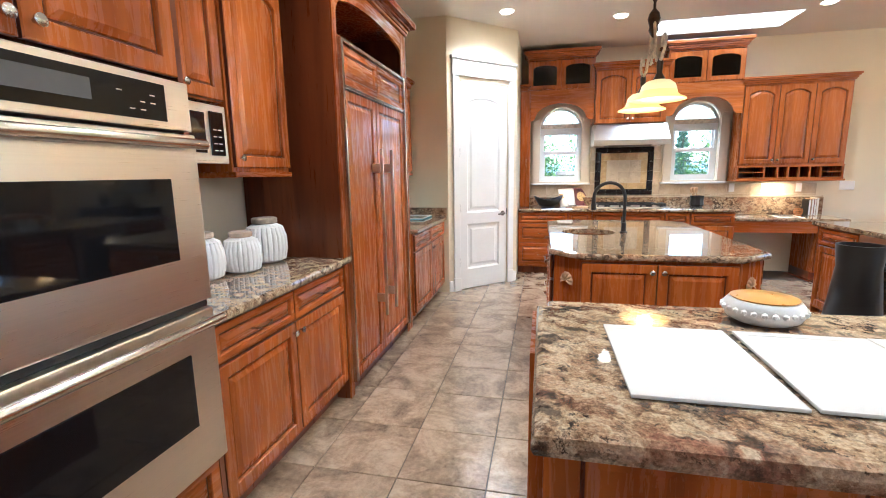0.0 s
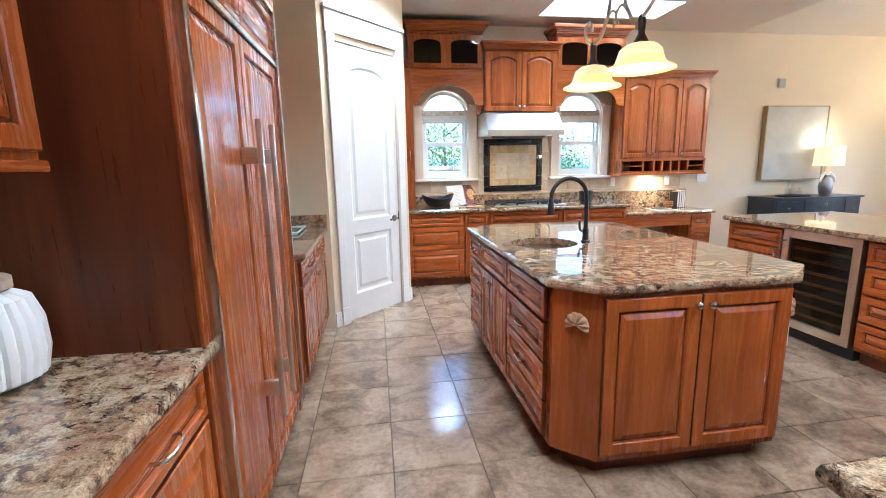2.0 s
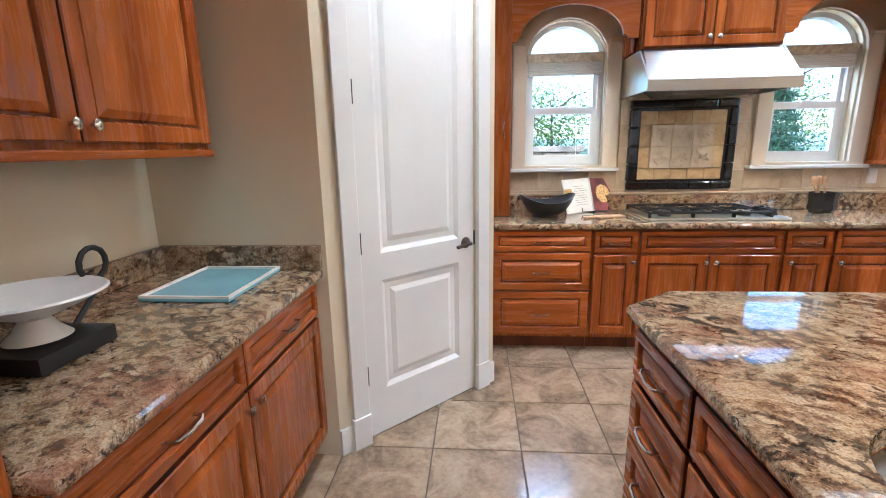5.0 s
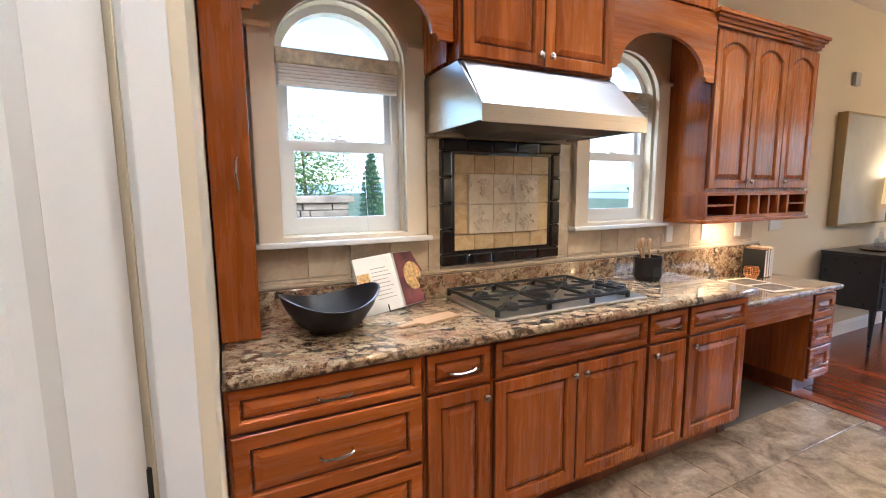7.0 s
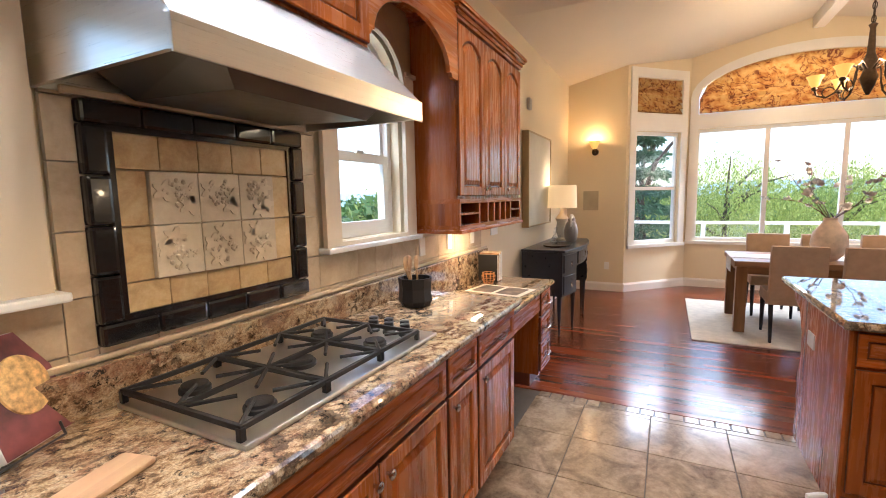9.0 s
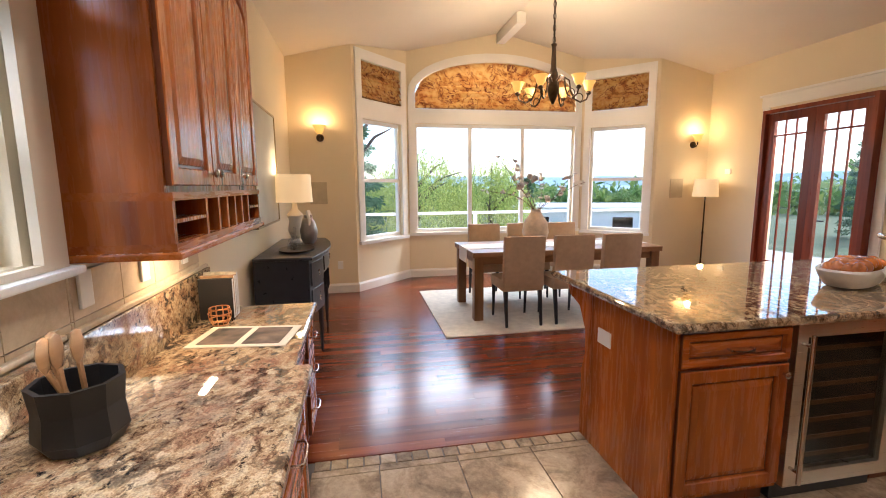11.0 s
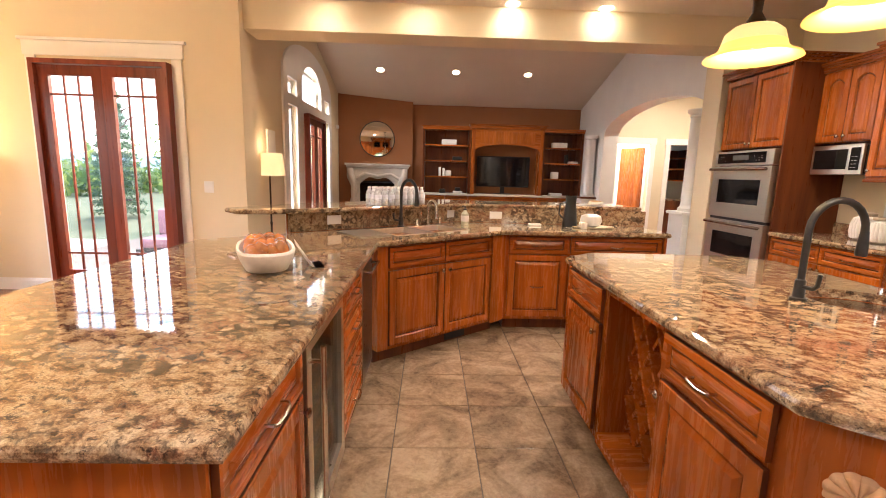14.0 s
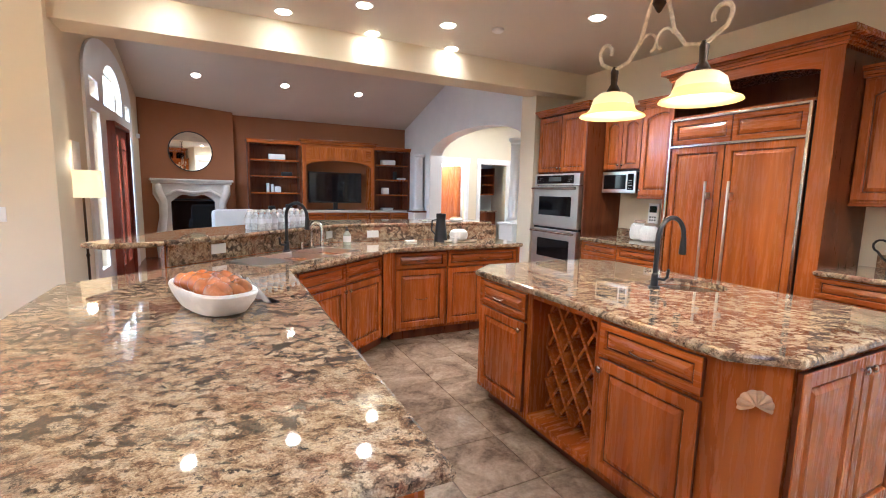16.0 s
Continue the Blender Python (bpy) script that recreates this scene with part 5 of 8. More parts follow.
def panel_door_mesh(w, h):
    bm = bmesh.new()
    holes = [rect(0.115, w - 0.115, 0.235, 0.79), rect(0.115, w - 0.115, 0.92, h - 0.26, 0.10, 12)]
    holed(bm, [rect(0, w, 0, h), *holes], lambda u, v, d: Vector((u, d, v)), 0.0, 0.035)
    for hl in holes:
        cx, cz = sum(p[0] for p in hl) / len(hl), sum(p[1] for p in hl) / len(hl)
        rings = []
        for s_in, y in ((0.0, 0.001), (0.022, 0.013), (0.05, 0.013), (0.075, 0.004)):
            rings.append([bm.verts.new((x, y, z)) for x, z in offset(hl, s_in)])
        for a_, b_ in zip(rings, rings[1:]):
            for i in range(len(a_)):
                j = (i + 1) % len(a_)
                bm.faces.new((a_[i], a_[j], b_[j], b_[i]))
        bm.faces.new(rings[-1])
    bmesh.ops.recalc_face_normals(bm, faces=bm.faces[:])
    return bm


lf = part("door_leaf", panel_door_mesh(DOORW - 0.012, DH), TRIM, pd, "", (DOOR0 + 0.006, 0.012, 0.006))
for z in (0.28, 0.93, 1.58, 2.20):
    part("hinge", boxes((-0.010, 0.014, -0.006, 0.006, z, z + 0.10, 0.002)), BLACK, lf, "black hinge")
b2 = lathe(bmesh.new(), [(0.031, 0), (0.031, 0.006), (0.02, 0.010), (0.011, 0.014), (0.011, 0.045)], 18)
bmesh.ops.rotate(b2, verts=b2.verts[:], matrix=Matrix.Rotation(radians(90), 3, "X"))
tube(b2, [(0, -0.045, 0), (-0.03, -0.052, 0.003), (-0.10, -0.048, -0.006)], 0.010, 8)
part("lever_handle", b2, plain("aged_bronze", (0.14, 0.11, 0.09), 0.35, 0.9), lf, "aged bronze lever handle", (DOORW - 0.075, 0, 0.89), True)
part("latch_plate", boxes((DOORW - 0.014, DOORW + 0.004, -0.004, 0.004, 0.87, 0.95)), BLACK, lf)
for x0, x1 in ((DOOR0 - 0.085, DOOR0 - 0.001), (DOOR0 + DOORW + 0.001, DOOR0 + DOORW + 0.085)):
    part("jamb_casing", boxes((x0, x1, -0.022, -0.002, 0.0, DOORH + 0.05, 0.004)), TRIM, pd)
    part("plinth", boxes((x0 - 0.008, x1 + 0.003, -0.030, -0.003, 0.0, 0.16, 0.004)), TRIM, pd)
part("head_casing", boxes((DOOR0 - 0.095, DOOR0 + DOORW + 0.095, -0.026, -0.002, DOORH + 0.051, DOORH + 0.22, 0.004)), TRIM, pd)
part("head_cap", boxes((DOOR0 - 0.115, DOOR0 + DOORW + 0.115, -0.045, -0.002, DOORH + 0.221, DOORH + 0.255, 0.006)), TRIM, pd)
part("backing", boxes((DOOR0, DOOR0 + DOORW, 0.06, 0.10, 0.0, DOORH)), WALL, pd)


def french_doors(name, origin, d, w, h, label):
    """A pair of glazed mahogany doors; origin on the room face, d along the wall with the room to its left."""
    ang = math.degrees(math.atan2(d[1], d[0]))
    m = Matrix.Translation((*origin, 0)) @ pose(0, 0, 0, 0, 0, ang)
    t = thing(name, label, "door", m, "", "structure")
    part("frame", holed(bmesh.new(), [[(0, 0), (0.045, 0), (0.045, h - 0.045), (w - 0.045, h - 0.045), (w - 0.045, 0), (w, 0), (w, h), (0, h)]], lambda u, v, k: Vector((u, -k, v)), 0.02, 0.12), MAHOGANY, t)
    lw = w / 2 - 0.047
    for k in range(2):
        x0 = 0.046 + k * (lw + 0.002)
        lf = part("door_leaf", holed(bmesh.new(), [rect(0, lw, 0.01, h - 0.05), rect(0.10, lw - 0.10, 0.25, h - 0.15)], lambda u, v, q: Vector((u, -q, v)), 0.03, 0.075), MAHOGANY, t, "", (x0, 0, 0))
        g = part("pane", boxes((0.09, lw - 0.09, -0.056, -0.052, 0.24, h - 0.14)), GLASS, lf, "clear glass")
        g.visible_shadow = False
        gw = lw - 0.20
        for q in (1, 2):
            part("muntin", boxes((0.10 + gw * q / 3 - 0.009, 0.10 + gw * q / 3 + 0.009, -0.062, -0.046, 0.25, h - 0.15)), MAHOGANY, lf)
        for z in (h - 0.33, 0.43):
            part("muntin", boxes((0.10, lw - 0.10, -0.063, -0.045, z - 0.011, z + 0.011)), MAHOGANY, lf)
        hx = lw - 0.045 if k == 0 else 0.045
        b3 = bmesh.new()
        box(b3, hx - 0.018, hx + 0.018, -0.030, -0.022, 0.98, 1.10, 0.003)
        tube(b3, [(hx, -0.02, 1.0), (hx, 0.02, 1.0), (hx + (-0.09 if k == 0 else 0.09), 0.022, 1.0)], 0.009, 8)
        part("handle", b3, BLACK, lf, "black lever handle", smooth=True)
    return t


# the dining french doors: seen from the room their left side lies to the east
french_doors("door_2", (FD1, 0.46), (-1, 0), FD1 - FD0, FDH, "pair of glazed mahogany french doors, closed")
for x0, x1, z0, z1 in ((FD0 - 0.10, FD0 - 0.001, 0, FDH + 0.05), (FD1 + 0.001, FD1 + 0.10, 0, FDH + 0.05), (FD0 - 0.12, FD1 + 0.12, FDH + 0.051, FDH + 0.19), (FD0 - 0.15, FD1 + 0.15, FDH + 0.191, FDH + 0.22)):
    structure("trim_door", boxes((x0, x1, 0.462, 0.485 if z1 < FDH + 0.21 else 0.50, z0, z1, 0.004)), TRIM, "white door casing")
mark = set(scene.objects)
french_doors("door_3", (LE, -2.32), (0, -1), 1.13, 2.27, "pair of glazed mahogany french doors in the living room")
ple = lambda u, v, k: Vector((LE - k, u - 5.6, v))
structure("trim_living", holed(bmesh.new(), [[(1.25, 0), (4.28, 0), (4.28, 2.72)] + arc(2.765, 2.72, 1.515, 0, 180, 22, 0.60)[1:-1] + [(1.25, 2.72)], rect(1.46, 1.84, 0.36, 2.29), rect(2.16, 3.29, 0.001, 2.27), rect(3.63, 4.07, 0.36, 2.31), rect(2.11, 3.34, 2.46, 2.72, 0.35), rect(1.46, 1.84, 2.46, 2.69), rect(3.63, 4.07, 2.46, 2.69)], ple, 0.002, 0.03), TRIM, "white panelled trim round the living room windows")
for u0, u1, v0, v1 in ((1.45, 1.85, 0.35, 2.30), (3.62, 4.08, 0.35, 2.32), (1.45, 1.85, 2.45, 2.70), (3.62, 4.08, 2.45, 2.70), (2.10, 3.35, 2.45, 2.98)):
    w = thing("window_6", "tall white fixed window in the living room", "window", None, "living room windows", "structure")
    part("window_frame", holed(bmesh.new(), [rect(u0, u1, v0, v1), rect(u0 + 0.04, u1 - 0.04, v0 + 0.04, v1 - 0.04)], ple, -0.11, -0.06), TRIM, w)
    g = part("pane", holed(bmesh.new(), [rect(u0 + 0.03, u1 - 0.03, v0 + 0.03, v1 - 0.03)], ple, -0.087, -0.083), GLASS, w, "clear glass")
    g.visible_shadow = False


set_out(mark, *LIV_AT)


def skirting(p, q, h=0.13):
    p, q = Vector(p), Vector(q)
    d = (q - p).normalized()
    n = Vector((-d.y, d.x))
    bm = holed(bmesh.new(), [[(0.001, 0), (0.017, 0), (0.017, h - 0.03), (0.010, h - 0.012), (0.006, h), (0.001, h)]], lambda u, v, k: Vector((p.x + n.x * u + d.x * k, p.y + n.y * u + d.y * k, v)), 0, (q - p).length)
    structure("baseboard", bm, TRIM, "white baseboard")


for a_, b_ in ((BAY[0], BAY[1]), (BAY[1], BAY[2]), (BAY[2], BAY[3]), ((7.12, 5.85), (7.12, 6.68)), ((7.12, 0.46), (7.12, 1.35)), ((7.12, 6.68), (3.65, 6.68)), ((FD1 + 0.10, 0.46), (7.12, 0.46)), ((4.06, 0.46), (FD0 - 0.1, 0.46))):
    skirting(a_, b_)
for s0, s1 in ((0.0, DOOR0 - 0.09), (DOOR0 + DOORW + 0.09, DLEN)):
    sk = structure("baseboard", boxes((0, s1 - s0, -0.016, -0.001, 0, 0.13, 0.003)), TRIM, "white baseboard")
    sk.matrix_world = PD @ Matrix.Translation((s0, 0, 0))


# ---- wall tiling of the north run ----
ts = thing("tile_splashback", "tan travertine tile splashback along the north wall", "splashback", None, "", "structure")
PNX0, PNX1, PNZ0, PNZ1 = 0.70, 1.48, 1.06, 1.725
th = 0.158
row_z = [1.026 + th * k for k in range(8)]


def clear_of(x0, x1, z0, z1):
    for a_, b_, c_, d_ in ((PNX0, PNX1, PNZ0, PNZ1), (WIN_A[0] - 0.125, WIN_A[1] + 0.125, SILL - 0.05, 2.35), (WIN_B[0] - 0.125, WIN_B[1] + 0.125, SILL - 0.05, 2.35)):
        if x0 < b_ - 0.002 and x1 > a_ + 0.002 and z0 < d_ - 0.002 and z1 > c_ + 0.002:
            return False
    return True


xs = sorted({X0 + 0.002, WIN_A[0] - 0.125, WIN_A[1] + 0.125, PNX0, PNX1, WIN_B[0] - 0.125, WIN_B[1] + 0.125, 2.43, 0.02, 0.22, 0.42, 0.86, 1.04, 1.26, 1.85, 2.0, 2.16, 2.72, 2.98, 3.24, 3.5})
zs = sorted({1.0255, PNZ0, SILL - 0.05, 1.38, 1.56, PNZ1, 1.90, 2.05})
for x0, x1 in zip(xs, xs[1:]):
    for z0, z1 in zip(zs, zs[1:]):
        if z1 - z0 < 0.02 or (x0 >= 2.42 and z1 > 1.25) or not clear_of(x0, x1, z0, z1):
            continue
        part("tile", boxes((x0 + 0.0015, x1 - 0.0015, 6.660, 6.677, z0 + 0.0015, z1 - 0.0015, 0.0015)), SPLASH, ts)

pn = thing("tile_panel", "framed relief tile panel with grapes behind the cooktop", "tile panel")
B0 = 0.062
for x0, x1 in zip([PNX0 + k * (PNX1 - PNX0) / 5 for k in range(5)], [PNX0 + (k + 1) * (PNX1 - PNX0) / 5 for k in range(5)]):
    for z0, z1 in ((PNZ0, PNZ0 + B0), (PNZ1 - B0, PNZ1)):
        part("border_tile", boxes((x0 + 0.001, x1 - 0.001, 6.634, 6.677, z0, z1, 0.010)), BLACK_TILE, pn, "glossy black border tile")
zz = [PNZ0 + B0 + k * (PNZ1 - PNZ0 - 2 * B0) / 4 for k in range(5)]
for z0, z1 in zip(zz, zz[1:]):
    for x0, x1 in ((PNX0, PNX0 + B0), (PNX1 - B0, PNX1)):
        part("border_tile", boxes((x0, x1, 6.634, 6.677, z0 + 0.001, z1 - 0.001, 0.010)), BLACK_TILE, pn, "glossy black border tile")
GX0, GX1, GZ0, GZ1 = PNX0 + B0 + 0.016, PNX1 - B0 - 0.016, PNZ0 + B0 + 0.016, PNZ1 - B0 - 0.016
part("black_liner", holed(bmesh.new(), [rect(PNX0 + B0, PNX1 - B0, PNZ0 + B0, PNZ1 - B0), rect(GX0, GX1, GZ0, GZ1)], lambda u, v, k: Vector((u, k, v)), 6.645, 6.677), BLACK_TILE, pn)
IX0, IX1, IZ0, IZ1 = 0.862, 1.318, 1.225, 1.545
random.seed(5)
for x0, x1 in zip([GX0 + k * (GX1 - GX0) / 5 for k in range(5)], [GX0 + (k + 1) * (GX1 - GX0) / 5 for k in range(5)]):
    for z0, z1 in ((GZ0, IZ0 - 0.002), (IZ1 + 0.002, GZ1)):
        part("gold_tile", boxes((x0 + 0.001, x1 - 0.001, 6.65, 6.677, z0, z1, 0.004)), GOLD_TILE, pn, "golden embossed tile")
for z0, z1 in zip([IZ0 + k * (IZ1 - IZ0) / 2 for k in range(2)], [IZ0 + (k + 1) * (IZ1 - IZ0) / 2 for k in range(2)]):
    for x0, x1 in ((GX0, IX0 - 0.002), (IX1 + 0.002, GX1)):
        part("gold_tile", boxes((x0, x1, 6.65, 6.677, z0 + 0.001, z1 - 0.001, 0.004)), GOLD_TILE, pn, "golden embossed tile")
iw, ih = (IX1 - IX0) / 3, (IZ1 - IZ0) / 2
bead = bmesh.new()
bmesh.ops.create_icosphere(bead, subdivisions=1, radius=0.0085)
BEAD = mesh_of("grape", bead, True)
BEAD.materials.append(CREAM_TILE)
for i in range(3):
    for j in range(2):
        t_ = part("relief_tile", boxes((0.001, iw - 0.001, 6.638, 6.677, 0.001, ih - 0.001, 0.003)), CREAM_TILE, pn, "cream relief tile", (IX0 + i * iw, 0, IZ0 + j * ih))
        cl = bmesh.new()
        for q in range(26):
            a_, r_ = random.uniform(0, 6.28), random.uniform(0, 1) ** 0.6
            x, z = iw / 2 + 0.052 * r_ * math.cos(a_), ih / 2 + (0.02 if j else -0.01) + 0.045 * r_ * math.sin(a_)
            res = bmesh.ops.create_icosphere(cl, subdivisions=1, radius=0.0085)
            bmesh.ops.translate(cl, verts=res["verts"], vec=(x, 6.638, z))
        for q in range(3):
            a0 = random.uniform(0, 6.28)
            x, z = iw / 2 + 0.045 * math.cos(a0), ih / 2 + 0.045 * math.sin(a0)
            pts = [(x + 0.03 * (1 + 0.35 * math.cos(5 * w_)) * math.cos(w_), z + 0.026 * (1 + 0.35 * math.cos(5 * w_)) * math.sin(w_)) for w_ in [k * 6.283 / 25 for k in range(25)]]
            holed(cl, [[(min(max(u, 0.006), iw - 0.006), min(max(v_, 0.006), ih - 0.006)) for u, v_ in pts]], lambda u, v_, k: Vector((u, k, v_)), 6.633, 6.6385)
        part("grape_relief", cl, CREAM_TILE, t_, "moulded grapes and leaves", smooth=True)
# tan moulding strips
for x0, x1, z0, z1 in ((PNX0 - 0.03, PNX1 + 0.03, PNZ1 + 0.004, PNZ1 + 0.026), (X0 + 0.01, 2.36, 1.0265, 1.044), (2.38, 3.58, 1.022, 1.04)):
    structure("trim_tile", boxes((x0, x1, 6.640, 6.6605, z0, z1, 0.006)), SPLASH, "tan pencil tile moulding")
for x in (2.49, 2.88, 3.29):
    o = solo("outlet_plate", boxes((x - 0.033, x + 0.033, 6.648, 6.6585, 1.09, 1.205, 0.003)), TRIM, "white outlet plate on the splashback", "outlet", group="outlets")
solo("switch_plate", boxes((3.76, 3.93, 6.671, 6.679, 1.11, 1.225, 0.003)), TRIM, "white four-gang switch plate", "switch")
solo("doorbell_box", boxes((4.88, 4.98, 6.645, 6.679, 2.38, 2.50, 0.008)), plain("grey_plastic", (0.4, 0.39, 0.36), 0.5), "small grey wall box high on the wall", "wall box")


def range_hood():
    h = thing("range_hood", "brushed stainless steel range hood", "range hood")
    x0, x1 = 0.62, 1.545
    prof = [(6.675, 1.735), (6.675, 2.018), (6.32, 2.018), (6.11, 1.80), (6.11, 1.735), (6.125, 1.735), (6.125, 1.80), (6.32, 1.985), (6.655, 1.985), (6.655, 1.735)]
    bm = bmesh.new()
    ends = []
    for x in (x0, x1):
        ends.append([bm.verts.new((x + (0.03 if z > 1.9 else 0.0) * (1 if x == x0 else -1), y, z)) for y, z in prof])
    n = len(prof)
    for i in range(n):
        bm.faces.new((ends[0][i], ends[0][(i + 1) % n], ends[1][(i + 1) % n], ends[1][i]))
    bm.faces.new(ends[0][::-1]), bm.faces.new(ends[1])
    bmesh.ops.recalc_face_normals(bm, faces=bm.faces[:])
    part("canopy", bm, STEEL, h, "bent steel canopy, open below")
    for x in (x0, x1):
        s_ = 1 if x == x0 else -1
        b_ = holed(bmesh.new(), [[(6.115, 1.737), (6.115, 1.80), (6.32, 2.01), (6.67, 2.01), (6.67, 1.737)]], lambda u, v, d: Vector((d, u, v)), x + s_ * 0.001, x + s_ * 0.014)
        part("side_panel", b_, STEEL, h)
    part("rim", boxes((x0 - 0.004, x1 + 0.004, 6.104, 6.111, 1.728, 1.80, 0.002)), STEEL, h, "bright front rim")
    dark = plain("filter_steel", (0.17, 0.155, 0.14), 0.35, 0.9)
    part("inner_lining", boxes((x0 + 0.03, x1 - 0.03, 6.14, 6.65, 1.80, 1.812)), dark, h, "dark lining")
    bm = bmesh.new()
    lo = [bm.verts.new(c) for c in ((0.82, 6.20, 1.712), (1.33, 6.20, 1.712), (1.33, 6.60, 1.73), (0.82, 6.60, 1.73))]
    hi = [bm.verts.new(c) for c in ((0.74, 6.15, 1.80), (1.41, 6.15, 1.80), (1.41, 6.63, 1.80), (0.74, 6.63, 1.80))]
    for i in range(4):
        bm.faces.new((lo[i], lo[(i + 1) % 4], hi[(i + 1) % 4], hi[i]))
    bm.faces.new(lo[::-1]), bm.faces.new(hi)
    bmesh.ops.recalc_face_normals(bm, faces=bm.faces[:])
    part("blower_cover", bm, dark, h, "sloping grey blower cover")
    part("hood_lamp", lathe(bmesh.new(), [(0.03, 0), (0.026, -0.006), (0.01, -0.007)], 16, (0.70, 6.19, 1.799)), BULB, h)
    part("hood_lamp", lathe(bmesh.new(), [(0.03, 0), (0.026, -0.006), (0.01, -0.007)], 16, (1.46, 6.19, 1.799)), BULB, h)


range_hood()


def cooktop():
    c = thing("gas_cooktop", "steel gas cooktop with black iron grates and knobs", "cooktop")
    part("tray", boxes((0.69, 1.59, 6.085, 6.585, 0.9065, 0.922, 0.006)), plain("tray_steel", (0.66, 0.63, 0.58), 0.33, 1.0, 0.06, 8.0), c)
    burners = [(0.83, 6.20), (0.83, 6.46), (1.10, 6.33), (1.36, 6.22), (1.36, 6.47)]
    for x, y in burners:
        r = 0.052 if (x, y) == burners[2] else 0.042
        part("burner", lathe(bmesh.new(), [(r, 0.922), (r, 0.934), (r * 0.86, 0.936), (r * 0.84, 0.944), (r * 0.3, 0.946)], 22, (x, y, 0)), IRON, c, smooth=True)
    for x0, x1 in ((0.70, 0.975), (0.98, 1.235), (1.24, 1.475)):
        g = bmesh.new()
        y0, y1, z = 6.11, 6.565, 0.955
        cx = (x0 + x1) / 2
        for pts in ([(x0, y0), (x1, y0)], [(x0, y1), (x1, y1)], [(x0, y0), (x0, y1)], [(x1, y0), (x1, y1)], [(x0, (y0 + y1) / 2), (x1, (y0 + y1) / 2)]):
            (a_, b_), (c_, d_) = pts
            box(g, min(a_, c_) - 0.006, max(a_, c_) + 0.006, min(b_, d_) - 0.006, max(b_, d_) + 0.006, z - 0.008, z + 0.006, 0.002)
        for yc in (y0 + 0.115, y1 - 0.115):
            for dx, dy in ((1, 1), (1, -1), (-1, 1), (-1, -1)):
                tube(g, [(cx + dx * 0.03, yc + dy * 0.03, z), (cx + dx * (x1 - x0) / 2, yc + dy * 0.11, z)], 0.006, 5)
        for x in (x0, x1):
            for y in (y0, y1):
                box(g, x - 0.008, x + 0.008, y - 0.008, y + 0.008, 0.922, z, 0.002)
        part("grate", g, IRON, c, "black cast iron grate")
    for k in range(6):
        part("knob", lathe(bmesh.new(), [(0.026, 0.922), (0.026, 0.932), (0.020, 0.936), (0.019, 0.966), (0.004, 0.969)], 16, (1.505 + 0.045 * (k % 2), 6.18 + 0.075 * (k // 2) + 0.03 * (k % 2), 0)), BLACK, c, "black control knob", smooth=True)


cooktop()


# ---- small things on the north worktop ----
def wave_bowl(m):
    bm = bmesh.new()
    n = 36
    rows = []
    for r, z, wv in ((0.03, 0.0, 0), (0.07, 0.002, 0), (0.11, 0.03, 0.1), (0.145, 0.075, 0.5), (0.165, 0.115, 1.0), (0.158, 0.115, 1.0), (0.137, 0.077, 0.5), (0.10, 0.036, 0.1), (0.06, 0.012, 0), (0.01, 0.010, 0)):
        rows.append([bm.verts.new((1.05 * r * math.cos(a_), 0.88 * r * math.sin(a_), z + wv * 0.024 * math.cos(2 * a_ + 0.3))) for a_ in [2 * math.pi * k / n for k in range(n)]])
    for a_, b_ in zip(rows, rows[1:]):
        for i in range(n):
            bm.faces.new((a_[i], a_[(i + 1) % n], b_[(i + 1) % n], b_[i]))
    bm.faces.new(rows[0][::-1]), bm.faces.new(rows[-1])
    solo("bowl", bm, BLACK, "black bowl with a wavy rim on the granite worktop", "bowl", m, smooth=True)


wave_bowl(pose(0.05, 6.33, 0.907, 0, 0, 15) @ Matrix.Scale(1.18, 4))
ck = thing("cookbook", "open cookbook with a pie photograph on a wire stand", "book", pose(0.43, 6.50, 0.912, 0, 0, 24) @ pose(0, 0, 0, -20, 0, 0))
RED = plain("pie_photo", (0.18, 0.05, 0.05), 0.4, vary=0.7, scale=9)
PIE = plain("pie_crust", (0.62, 0.40, 0.16), 0.6, vary=0.5, scale=60)
for s_ in (-1, 1):
    mm = pose(0, 0, 0, 0, 0, 10 * s_)
    pg = part("page_block", boxes((0.004 if s_ > 0 else -0.215, 0.215 if s_ > 0 else -0.004, -0.008, 0.006, 0.0, 0.265, 0.002)), PAPER, ck, "", mm)
    if s_ > 0:
        part("photo", boxes((0.006, 0.213, -0.0095, -0.0082, 0.002, 0.263)), RED, pg, "dark red photograph")
        part("pie", lathe(bmesh.new(), [(0.072, 0), (0.07, 0.004), (0.05, 0.006), (0.01, 0.006)], 24, (0, 0, 0)), PIE, pg, "golden pie picture", pose(0.12, -0.0096, 0.14, 90, 0, 0))
    else:
        part("photo", boxes((-0.21, -0.15, -0.0095, -0.0082, 0.12, 0.19)), PIE, pg, "small food photograph")
        for k in range(9):
            part("text_bar", boxes((-0.135, -0.03 - 0.012 * (k % 3), -0.0092, -0.0082, 0.06 + 0.018 * k, 0.063 + 0.018 * k)), plain("ink", (0.35, 0.34, 0.33), 0.8) if k == 0 else bpy.data.materials["ink"], pg)
st = bmesh.new()
tube(st, [(-0.12, -0.03, -0.004), (-0.12, -0.03, 0.03)], 0.003, 6)
tube(st, [(0.12, -0.03, -0.004), (0.12, -0.03, 0.03)], 0.003, 6)
tube(st, [(-0.12, -0.03, -0.003), (0.12, -0.03, -0.003)], 0.003, 6)
